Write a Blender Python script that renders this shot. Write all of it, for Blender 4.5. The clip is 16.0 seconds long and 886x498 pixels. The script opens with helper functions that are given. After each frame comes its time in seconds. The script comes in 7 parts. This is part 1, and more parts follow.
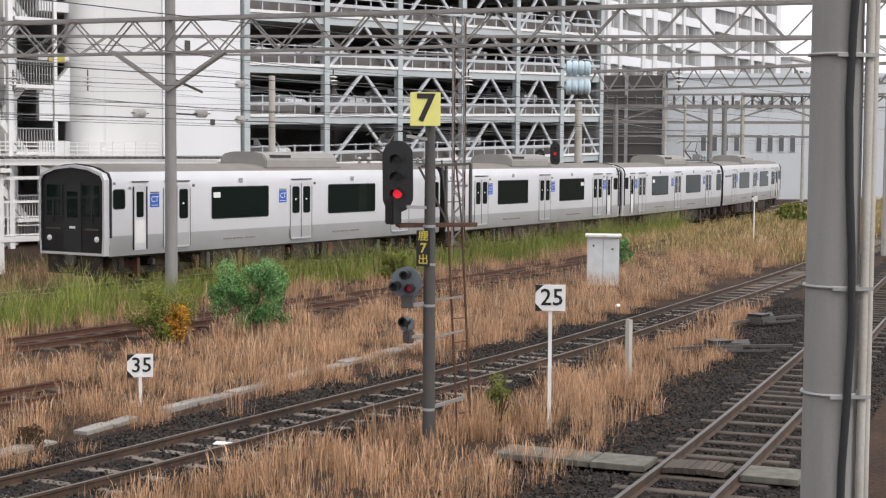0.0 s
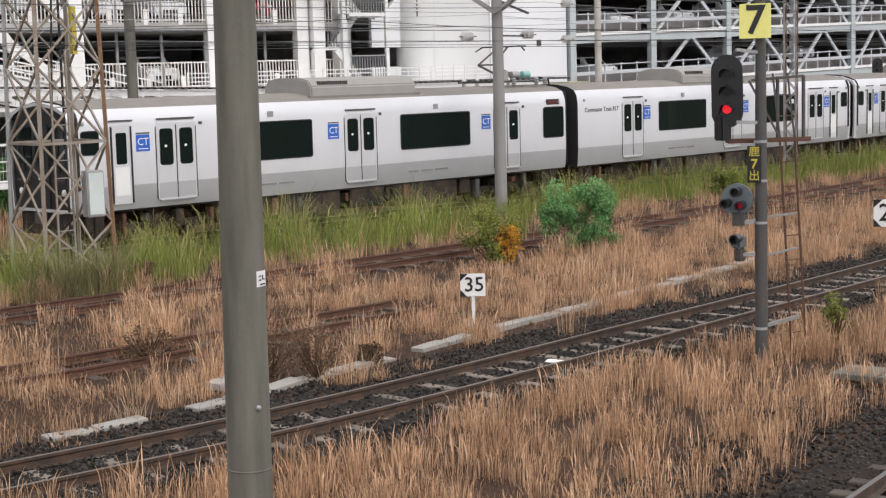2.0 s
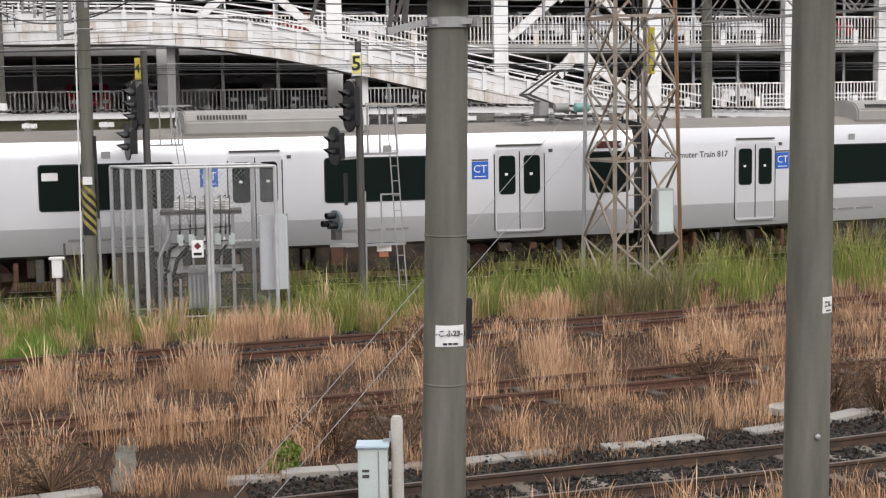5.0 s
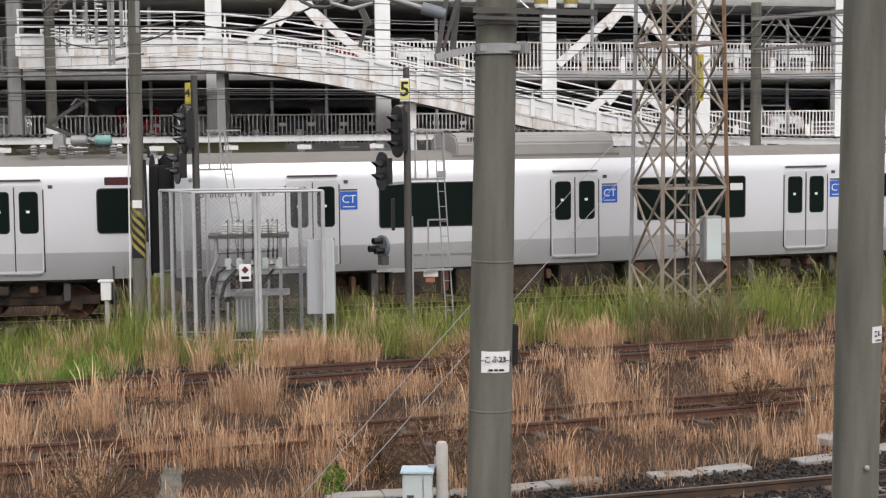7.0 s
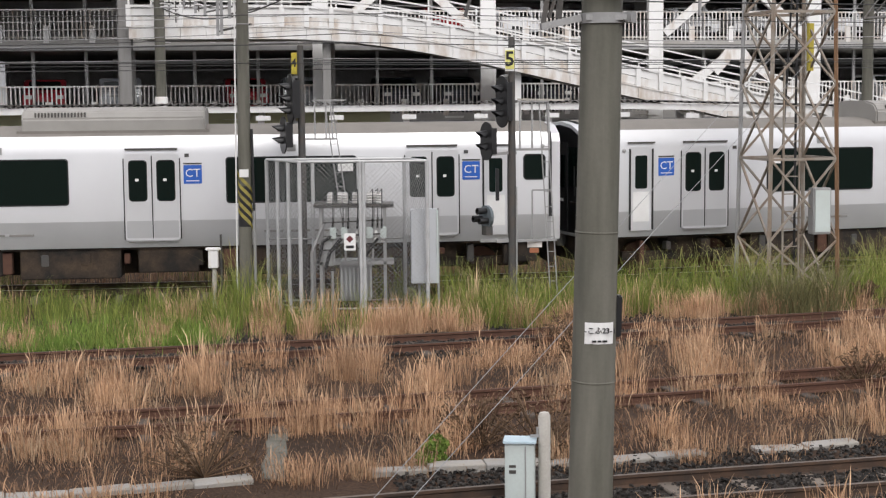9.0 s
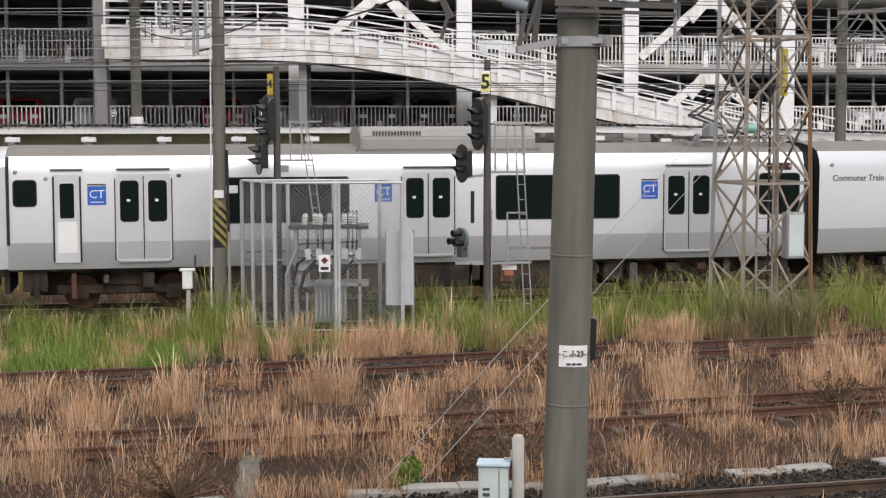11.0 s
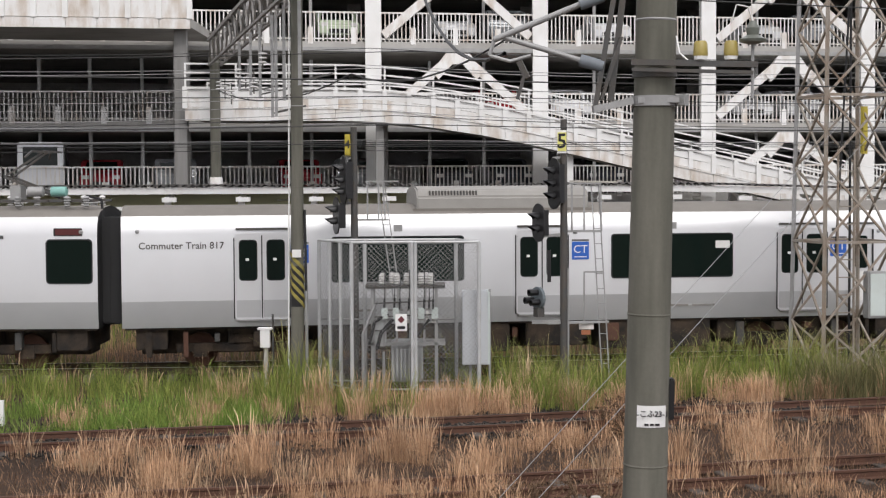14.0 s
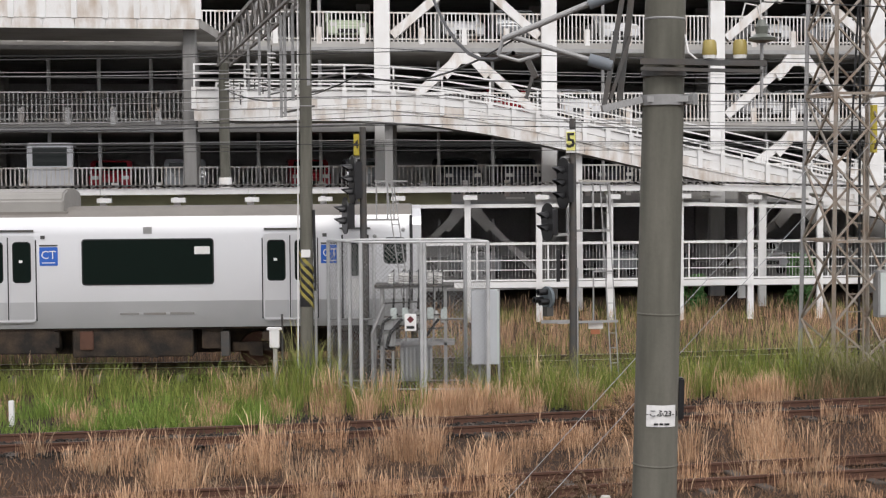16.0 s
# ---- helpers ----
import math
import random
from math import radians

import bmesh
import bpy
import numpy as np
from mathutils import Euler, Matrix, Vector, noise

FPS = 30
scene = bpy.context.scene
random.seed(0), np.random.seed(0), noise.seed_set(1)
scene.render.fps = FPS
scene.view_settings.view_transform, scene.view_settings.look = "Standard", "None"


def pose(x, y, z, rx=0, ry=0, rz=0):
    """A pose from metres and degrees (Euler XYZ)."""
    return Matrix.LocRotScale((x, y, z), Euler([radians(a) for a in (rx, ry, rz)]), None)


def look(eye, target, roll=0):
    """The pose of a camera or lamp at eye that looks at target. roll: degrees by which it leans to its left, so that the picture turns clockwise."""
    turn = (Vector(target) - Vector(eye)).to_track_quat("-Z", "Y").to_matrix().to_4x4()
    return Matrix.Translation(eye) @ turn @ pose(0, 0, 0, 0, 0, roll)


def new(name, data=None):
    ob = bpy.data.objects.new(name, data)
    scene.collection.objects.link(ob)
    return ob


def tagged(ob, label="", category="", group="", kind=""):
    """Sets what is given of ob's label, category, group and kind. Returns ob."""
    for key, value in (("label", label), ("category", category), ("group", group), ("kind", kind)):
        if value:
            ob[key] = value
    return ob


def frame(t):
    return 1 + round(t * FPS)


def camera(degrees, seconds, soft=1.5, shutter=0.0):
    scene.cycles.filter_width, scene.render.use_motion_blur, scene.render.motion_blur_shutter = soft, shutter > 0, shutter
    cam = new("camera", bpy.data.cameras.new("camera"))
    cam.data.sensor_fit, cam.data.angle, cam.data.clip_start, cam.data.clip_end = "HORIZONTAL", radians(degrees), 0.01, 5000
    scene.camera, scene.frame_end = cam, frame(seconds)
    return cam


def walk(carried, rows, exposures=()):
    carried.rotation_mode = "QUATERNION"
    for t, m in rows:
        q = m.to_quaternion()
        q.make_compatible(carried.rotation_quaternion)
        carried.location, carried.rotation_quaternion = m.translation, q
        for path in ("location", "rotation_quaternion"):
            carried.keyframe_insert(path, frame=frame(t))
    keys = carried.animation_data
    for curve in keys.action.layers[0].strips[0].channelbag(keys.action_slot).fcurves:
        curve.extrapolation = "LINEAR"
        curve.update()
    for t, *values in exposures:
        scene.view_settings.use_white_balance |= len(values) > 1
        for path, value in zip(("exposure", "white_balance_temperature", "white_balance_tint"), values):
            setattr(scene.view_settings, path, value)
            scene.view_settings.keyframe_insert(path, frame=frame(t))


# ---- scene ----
# The camera stands still at EYE and pans; rows are seconds, turn to the left, rise and lean in degrees.
EYE = (0.0, 0.0, 4.5)
PAN = [
    (0.0, -41.099, -3.794, 0.385), (0.5, -38.994, -3.689, 0.445), (1.0, -36.649, -3.887, 0.484), (1.5, -34.658, -4.066, 0.652),
    (1.7, -32.518, -4.496, -0.846), (1.8, -31.368, -5.104, -4.315), (1.9, -29.944, -6.118, -3.717), (2.0, -28.723, -6.704, -1.606),
    (2.1, -27.435, -6.973, 3.403), (2.2, -26.290, -6.833, 3.890), (2.3, -25.616, -6.164, 4.006), (2.5, -24.766, -4.090, 4.108),
    (3.0, -23.215, -4.322, 2.183), (3.5, -19.848, -5.190, 0.247), (4.0, -11.353, -5.109, -1.011), (4.2, -9.135, -5.073, -1.657),
    (6.3, -7.018, -6.217, -0.521), (6.5, -6.979, -4.959, -0.419), (7.0, -5.856, -4.496, -0.578), (7.5, -4.150, -4.808, -0.508),
    (8.0, -2.823, -5.197, -0.607), (8.5, -2.126, -5.509, -0.578), (8.7, -1.896, -5.579, -0.521), (10.8, -2.918, -5.118, -0.282),
    (11.0, -2.883, -4.754, -0.102), (11.5, -2.578, -3.030, -0.190), (12.0, -2.148, -2.378, -0.177), (12.5, -1.540, -1.997, -0.205),
    (13.0, -1.233, -2.030, -0.272), (13.5, -0.111, -2.209, -0.261), (14.0, -0.012, -2.518, -0.306), (14.5, 0.059, -2.680, -0.319),
    (15.0, 0.254, -2.660, -0.340), (15.5, 0.230, -2.594, -0.407), (16.0, 0.329, -2.526, -0.433),
]


def aim(yaw, rise, lean):
    y, p = radians(yaw), radians(rise)
    way = Vector((-math.sin(y) * math.cos(p), math.cos(y) * math.cos(p), math.sin(p)))
    return look(EYE, Vector(EYE) + way * 10, lean)


cam = camera(32.4, 16.0, soft=1.25)

# Bright overcast day.
world = bpy.data.worlds.new("sky")
scene.world = world
world.use_nodes = True
wn = world.node_tree
sky = wn.nodes.new("ShaderNodeTexSky")
sky.sky_type, sky.sun_disc = "NISHITA", False
sky.sun_elevation, sky.sun_rotation = radians(58), radians(200)
sky.dust_density, sky.ozone_density = 5.0, 1.0
soft_white = wn.nodes.new("ShaderNodeMixRGB")
soft_white.inputs[0].default_value = 0.85
soft_white.inputs[2].default_value = (10.75, 10.6, 11.1, 1)
wn.links.new(sky.outputs[0], soft_white.inputs[1])
wn.links.new(soft_white.outputs[0], wn.nodes["Background"].inputs[0])
wn.nodes["Background"].inputs[1].default_value = 0.10
sun_data = bpy.data.lights.new("sun", "SUN")
sun_data.energy, sun_data.angle, sun_data.color = 1.2, radians(25), (1.0, 0.962, 0.925)
sun = new("sun", sun_data)
sun.matrix_world = look((20, -40, 60), (0, 20, 0))
scene.view_settings.exposure = 0.35
# the film camera opens up a little while it swings, then closes again
BRIGHT = [(0.0, 0.46), (1.5, 0.48), (2.0, 0.47), (2.5, 0.58), (3.0, 0.48), (4.0, 0.48), (6.5, 0.39), (8.5, 0.37), (11.0, 0.38), (14.0, 0.31), (16.0, 0.32)]


# ---- materials ----
def mat(name, colour, rough=0.7, metal=0.0, spots=0.15, size=3.0, grain=0.08, grain_size=60.0, bump=0.0, stain=None, stain_at=0.62, vary=0.0, run=1.0):
    """A surface of one colour with stains at one scale (drawn out upright where run < 1), grain at another and a little relief."""
    m = bpy.data.materials.new(name)
    m.use_nodes = True
    n, l = m.node_tree.nodes, m.node_tree.links
    b = n["Principled BSDF"]
    b.inputs["Roughness"].default_value, b.inputs["Metallic"].default_value = rough, metal
    b.inputs["Specular IOR Level"].default_value = 0.5 if rough < 0.94 else 0.15
    co = n.new("ShaderNodeTexCoord")
    big, small = n.new("ShaderNodeTexNoise"), n.new("ShaderNodeTexNoise")
    big.inputs["Scale"].default_value, big.inputs["Detail"].default_value = size, 5
    small.inputs["Scale"].default_value, small.inputs["Detail"].default_value = grain_size, 3
    squash = n.new("ShaderNodeMapping")
    squash.inputs["Scale"].default_value = (1, 1, run)
    l.new(co.outputs["Object"], squash.inputs["Vector"])
    l.new(squash.outputs["Vector"], big.inputs["Vector"])
    l.new(co.outputs["Object"], small.inputs["Vector"])
    ramp = n.new("ShaderNodeValToRGB")
    other = stain or [c * 0.6 for c in colour]
    ramp.color_ramp.elements[0].position, ramp.color_ramp.elements[1].position = stain_at - 0.22, stain_at + 0.1
    ramp.color_ramp.elements[0].color = (*colour, 1)
    ramp.color_ramp.elements[1].color = (*[c * (1 - spots) + o * spots for c, o in zip(colour, other)], 1)
    l.new(big.outputs["Fac"], ramp.inputs["Fac"])
    bright = n.new("ShaderNodeMapRange")
    bright.inputs["To Min"].default_value, bright.inputs["To Max"].default_value = 1 - grain * 2, 1 + grain * 2
    l.new(small.outputs["Fac"], bright.inputs["Value"])
    mul = n.new("ShaderNodeVectorMath")
    mul.operation = "SCALE"
    l.new(ramp.outputs["Color"], mul.inputs[0])
    last = bright.outputs["Result"]
    if vary:
        info, span, both = n.new("ShaderNodeObjectInfo"), n.new("ShaderNodeMapRange"), n.new("ShaderNodeMath")
        span.inputs["To Min"].default_value, span.inputs["To Max"].default_value = 1 - vary, 1 + vary
        both.operation = "MULTIPLY"
        l.new(info.outputs["Random"], span.inputs["Value"])
        l.new(last, both.inputs[0])
        l.new(span.outputs["Result"], both.inputs[1])
        last = both.outputs[0]
    l.new(last, mul.inputs["Scale"])
    l.new(mul.outputs["Vector"], b.inputs["Base Color"])
    if bump:
        bp = n.new("ShaderNodeBump")
        bp.inputs["Strength"].default_value, bp.inputs["Distance"].default_value = bump, 0.02
        l.new(small.outputs["Fac"], bp.inputs["Height"])
        l.new(bp.outputs["Normal"], b.inputs["Normal"])
    return m


def leafy(name, low, high, tip, tip_from=0.5, top=1.0):
    """Grass and leaves: each blade its own tone, paler towards the tip."""
    m = bpy.data.materials.new(name)
    m.use_nodes = True
    n, l = m.node_tree.nodes, m.node_tree.links
    b = n["Principled BSDF"]
    b.inputs["Roughness"].default_value, b.inputs["Specular IOR Level"].default_value = 0.8, 0.2
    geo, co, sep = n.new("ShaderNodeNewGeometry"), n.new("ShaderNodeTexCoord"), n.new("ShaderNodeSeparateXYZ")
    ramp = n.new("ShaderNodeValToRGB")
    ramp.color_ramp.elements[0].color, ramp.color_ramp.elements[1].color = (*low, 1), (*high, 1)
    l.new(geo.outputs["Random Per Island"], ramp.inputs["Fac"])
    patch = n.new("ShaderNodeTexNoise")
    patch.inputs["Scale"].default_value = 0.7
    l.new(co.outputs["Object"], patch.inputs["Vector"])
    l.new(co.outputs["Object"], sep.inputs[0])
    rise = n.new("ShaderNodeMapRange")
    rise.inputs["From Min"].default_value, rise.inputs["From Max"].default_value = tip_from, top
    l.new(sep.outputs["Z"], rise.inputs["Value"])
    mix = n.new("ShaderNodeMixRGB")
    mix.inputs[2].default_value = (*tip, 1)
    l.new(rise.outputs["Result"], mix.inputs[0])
    l.new(ramp.outputs["Color"], mix.inputs[1])
    span = n.new("ShaderNodeMapRange")
    span.inputs["To Min"].default_value, span.inputs["To Max"].default_value = 0.55, 1.45
    l.new(patch.outputs["Fac"], span.inputs["Value"])
    mul = n.new("ShaderNodeVectorMath")
    mul.operation = "SCALE"
    l.new(mix.outputs["Color"], mul.inputs[0])
    l.new(span.outputs["Result"], mul.inputs["Scale"])
    l.new(mul.outputs["Vector"], b.inputs["Base Color"])
    return m


def glass(name, colour, rough=0.05, gloss=0.5):
    m = bpy.data.materials.new(name)
    m.use_nodes = True
    b = m.node_tree.nodes["Principled BSDF"]
    b.inputs["Base Color"].default_value = (*colour, 1)
    b.inputs["Roughness"].default_value = rough
    b.inputs["Specular IOR Level"].default_value = gloss
    return m


def glow(name, colour, strength):
    m = bpy.data.materials.new(name)
    m.use_nodes = True
    b = m.node_tree.nodes["Principled BSDF"]
    b.inputs["Base Color"].default_value = (*colour, 1)
    b.inputs["Emission Color"].default_value = (*colour, 1)
    b.inputs["Emission Strength"].default_value = strength
    return m


SILVER = mat("brushed_aluminium", (0.66, 0.665, 0.675), 0.38, 0.45, 0.12, 0.8, 0.03, 90)
# Darker copy of SILVER: the ground mirrored low on the body is in its colour.
SILVER_LOW = mat("aluminium_reflecting_ground", (0.49, 0.495, 0.50), 0.42, 0.55, 0.2, 0.8, 0.03, 90)
ROOF_GREY = mat("train_roof", (0.20, 0.185, 0.165), 0.85, 0, 0.35, 1.5, 0.08, 40)
BLACK = mat("black_paint", (0.012, 0.012, 0.013), 0.35, 0, 0.2, 2, 0.05)
RUBBER = mat("rubber", (0.02, 0.02, 0.021), 0.8, 0, 0.2, 4, 0.1)
TINT = glass("tinted_glass", (0.006, 0.012, 0.010), 0.04, 0.28)
ROOM = mat("dim_room_glass", (0.035, 0.035, 0.036), 0.5, 0, 0.4, 0.6, 0.1, 12)
# Near-black base carries the shade beneath the cars; the brown stains are dirt.
UNDER = mat("shaded_underframe_dirt", (0.015, 0.012, 0.010), 0.9, 0, 0.8, 2.5, 0.25, 30, 0.3, (0.075, 0.050, 0.030), 0.6)
BLUE = mat("blue_sign", (0.02, 0.11, 0.48), 0.5, 0, 0.1, 3, 0.03)
WHITE = mat("white_paint", (0.78, 0.78, 0.77), 0.5, 0, 0.3, 1.2, 0.03, 40, 0, (0.5, 0.47, 0.42))
WHITE_DIRTY = mat("weathered_white_paint", (0.74, 0.735, 0.72), 0.6, 0, 0.75, 2.6, 0.05, 30, 0, (0.36, 0.25, 0.15), 0.66, run=0.35)
WALL_WHITE = mat("white_cladding", (0.76, 0.77, 0.78), 0.6, 0, 0.15, 0.25, 0.02, 20)
WALL_PALE = mat("pale_grey_cladding", (0.66, 0.66, 0.655), 0.6, 0, 0.15, 0.3, 0.02, 20)
WALL_COOL = mat("cool_white_panels", (0.64, 0.68, 0.70), 0.6, 0, 0.15, 0.2, 0.02, 20)
WALL_GREY = mat("grey_cladding", (0.50, 0.52, 0.54), 0.6, 0, 0.15, 0.3, 0.02, 20)
CONCRETE = mat("weathered_concrete", (0.150, 0.143, 0.118), 0.8, 0, 0.8, 5.0, 0.05, 30, 0.08, (0.066, 0.066, 0.05), 0.56, run=0.12)
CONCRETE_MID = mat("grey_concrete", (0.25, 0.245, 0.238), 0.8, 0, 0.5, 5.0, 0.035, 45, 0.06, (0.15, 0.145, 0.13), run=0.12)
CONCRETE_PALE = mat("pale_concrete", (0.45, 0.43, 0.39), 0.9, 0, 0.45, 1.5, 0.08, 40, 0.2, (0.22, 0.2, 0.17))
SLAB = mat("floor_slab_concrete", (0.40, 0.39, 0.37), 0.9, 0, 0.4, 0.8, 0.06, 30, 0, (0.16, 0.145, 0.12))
GALV = mat("galvanised_steel", (0.34, 0.34, 0.335), 0.55, 0.35, 0.45, 4, 0.06, 50)
BEAM_STEEL = mat("weathered_beam_steel", (0.25, 0.245, 0.235), 0.65, 0.2, 0.5, 3, 0.08, 50, 0, (0.17, 0.13, 0.10))
STEEL_DARK = mat("dark_painted_steel", (0.07, 0.07, 0.068), 0.6, 0.2, 0.35, 4, 0.1, 50, 0, (0.12, 0.08, 0.05))
RUST = mat("rusty_steel", (0.105, 0.05, 0.032), 0.85, 0.1, 0.5, 5, 0.15, 60, 0.2, (0.06, 0.03, 0.02))
RAIL_BROWN = mat("rail_side", (0.055, 0.038, 0.029), 0.8, 0.2, 0.5, 4, 0.12, 60, 0, (0.15, 0.08, 0.045))
RAIL_GREY = mat("grey_rail", (0.115, 0.105, 0.097), 0.5, 0.3, 0.3, 4, 0.08, 60)
RAIL_DULL = mat("dull_rail", (0.13, 0.103, 0.084), 0.55, 0.3, 0.3, 4, 0.08, 60)
RAIL_TOP = mat("polished_rail", (0.42, 0.41, 0.40), 0.3, 0.8, 0.3, 4, 0.08, 60)
SLEEPER = mat("concrete_sleeper", (0.165, 0.137, 0.112), 0.9, 0, 0.5, 2, 0.12, 40, 0.2, (0.12, 0.09, 0.07), vary=0.25)
SLEEPER_WOOD = mat("old_timber", (0.068, 0.054, 0.043), 0.9, 0, 0.5, 3, 0.18, 40, 0.3, (0.06, 0.045, 0.035), vary=0.25)
BALLAST = mat("ballast_stones", (0.018, 0.016, 0.0145), 0.95, 0, 0.5, 1.5, 0.35, 26, 0.9, (0.045, 0.031, 0.022))
YELLOW = mat("yellow_plate", (0.75, 0.72, 0.22), 0.55, 0, 0.15, 5, 0.03)
DULL_YELLOW = mat("faded_yellow_paint", (0.36, 0.30, 0.06), 0.7, 0, 0.6, 6, 0.08, 40, 0, (0.12, 0.11, 0.05), 0.55)
YELLOW_DEEP = mat("yellow_paint", (0.54, 0.44, 0.055), 0.55, 0, 0.4, 5, 0.05)
PORCELAIN = mat("glazed_porcelain", (0.64, 0.63, 0.61), 0.25, 0, 0.2, 8, 0.04)
TURQUOISE = mat("turquoise_insulator", (0.20, 0.40, 0.36), 0.3, 0, 0.2, 6, 0.04)
PALE_BLUE = mat("pale_blue_enamel", (0.48, 0.60, 0.66), 0.35, 0, 0.2, 6, 0.04)
BOX_GREY = mat("grey_green_cabinet", (0.52, 0.58, 0.56), 0.55, 0, 0.3, 2.5, 0.04, 40, 0, (0.36, 0.37, 0.33))
PALE_GREEN = mat("pale_green_cladding", (0.40, 0.40, 0.25), 0.6, 0, 0.3, 1, 0.04)
AMBER = mat("amber_cap", (0.34, 0.27, 0.075), 0.4, 0, 0.2, 8, 0.04)
RED_GLOW = glow("red_signal_light", (0.9, 0.02, 0.04), 0.55)
RED_DIM = glow("dim_red_light", (0.55, 0.02, 0.05), 0.12)
LENS_DARK = glass("dark_lens", (0.02, 0.025, 0.022), 0.15)
# Back walls made pale so that they brighten the interiors in daylight's stead.
PALE_IN = mat("brightened_interior", (0.55, 0.54, 0.53), 0.9, 0, 0.3, 0.5, 0.1, 10)
CABLE = mat("overhead_wire", (0.045, 0.045, 0.045), 0.6, 0.3, 0.1, 4, 0.05)
CABLE_PALE = mat("galvanised_wire", (0.30, 0.30, 0.30), 0.5, 0.5, 0.1, 4, 0.05)
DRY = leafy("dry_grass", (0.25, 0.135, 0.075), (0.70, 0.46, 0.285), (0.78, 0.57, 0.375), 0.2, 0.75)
GREEN = leafy("green_grass", (0.08, 0.12, 0.023), (0.29, 0.325, 0.08), (0.42, 0.38, 0.16), 0.55, 1.3)
LIME = leafy("lime_weeds", (0.08, 0.135, 0.024), (0.235, 0.325, 0.07), (0.31, 0.37, 0.11), 0.4, 1.0)
BUSH = leafy("yellow_green_leaves", (0.07, 0.10, 0.018), (0.20, 0.235, 0.05), (0.25, 0.26, 0.07), 0.5, 1.6)
SHRUB = leafy("shrub_leaves", (0.045, 0.12, 0.036), (0.14, 0.30, 0.10), (0.18, 0.34, 0.13), 0.7, 1.9)
ORANGE = leafy("orange_leaves", (0.45, 0.20, 0.02), (0.65, 0.36, 0.04), (0.6, 0.34, 0.05), 0.5, 1.5)
DEADWEED = leafy("dead_weeds", (0.06, 0.04, 0.025), (0.16, 0.10, 0.06), (0.17, 0.11, 0.07), 0.3, 0.9)


# ---- building blocks ----
def box_into(bm, x0, y0, z0, x1, y1, z1, m=None):
    vs = [bm.verts.new((x, y, z)) for z in (z0, z1) for y in (y0, y1) for x in (x0, x1)]
    if m is not None:
        for v in vs:
            v.co = m @ v.co
    for f in ((0, 2, 3, 1), (4, 5, 7, 6), (0, 1, 5, 4), (1, 3, 7, 5), (3, 2, 6, 7), (2, 0, 4, 6)):
        bm.faces.new([vs[i] for i in f])
    return vs


def beam_into(bm, a, b, w, h=None, sides=4):
    """A bar from a to b: square of side w (or w by h), or round with that many sides."""
    a, b = Vector(a), Vector(b)
    h = h or w
    d = (b - a).normalized()
    s = d.cross(Vector((0, 0, 1)))
    s = Vector((1, 0, 0)) if s.length < 1e-4 else s.normalized()
    u = s.cross(d)
    if sides == 4:
        ring = [(-0.5, -0.5), (0.5, -0.5), (0.5, 0.5), (-0.5, 0.5)]
    else:
        ring = [(math.cos(2 * math.pi * i / sides) / 2, math.sin(2 * math.pi * i / sides) / 2) for i in range(sides)]
    lo = [bm.verts.new(a + s * (p * w) + u * (q * h)) for p, q in ring]
    hi = [bm.verts.new(b + s * (p * w) + u * (q * h)) for p, q in ring]
    k = len(ring)
    for i in range(k):
        bm.faces.new((lo[i], lo[(i + 1) % k], hi[(i + 1) % k], hi[i]))
    bm.faces.new(lo[::-1])
    bm.faces.new(hi)


def lathe_into(bm, profile, m=None, seg=12):
    """Turns (radius, height) pairs about z."""
    m = m or Matrix()
    rings = []
    for r, z in profile:
        rings.append([bm.verts.new(m @ Vector((r * math.cos(2 * math.pi * i / seg), r * math.sin(2 * math.pi * i / seg), z))) for i in range(seg)])
    for p, q in zip(rings, rings[1:]):
        for i in range(seg):
            bm.faces.new((p[i], p[(i + 1) % seg], q[(i + 1) % seg], q[i]))
    bm.faces.new(rings[0][::-1])
    bm.faces.new(rings[-1])


def prism_into(bm, outline, y0, y1, m=None):
    """An outline of (x, z) pairs, drawn out from y0 to y1."""
    m = m or Matrix()
    p = [bm.verts.new(m @ Vector((x, y0, z))) for x, z in outline]
    q = [bm.verts.new(m @ Vector((x, y1, z))) for x, z in outline]
    k = len(p)
    for i in range(k):
        bm.faces.new((p[i], q[i], q[(i + 1) % k], p[(i + 1) % k]))
    bm.faces.new(p)
    bm.faces.new(q[::-1])


def sheet(name, bm, material, parent=None, smooth=False, bevel=0.0):
    bmesh.ops.recalc_face_normals(bm, faces=bm.faces[:])
    if bevel:
        bmesh.ops.bevel(bm, geom=bm.edges[:], offset=bevel, segments=2, affect="EDGES", clamp_overlap=True)
    me = bpy.data.meshes.new(name)
    bm.to_mesh(me)
    bm.free()
    for mm in material if isinstance(material, (list, tuple)) else (material,):
        me.materials.append(mm)
    if smooth:
        me.shade_smooth()
        me.set_sharp_from_angle(angle=radians(40))
    ob = new(name, me)
    if parent is not None:
        ob.parent = parent
    return ob


def part(name, bm, material, parent, label="", smooth=False, bevel=0.0):
    """Links a bmesh as one mesh under a thing or a part, in the thing's space."""
    ob = sheet(name, bm, material, parent, smooth, bevel)
    return tagged(ob, label) if label else ob


def boxes(name, material, parent, *spans, bevel=0.0, label=""):
    bm = bmesh.new()
    for s in spans:
        box_into(bm, *s)
    return part(name, bm, material, parent, label, bevel=bevel)


def bars(name, material, parent, *spans, label="", sides=4, smooth=False):
    bm = bmesh.new()
    for a, b, w in spans:
        beam_into(bm, a, b, w, sides=sides)
    return part(name, bm, material, parent, label, smooth=smooth)


def each(name, material, parent, *spans):
    """Bars, every one a part of its own."""
    for s in spans:
        bars(name, material, parent, s)


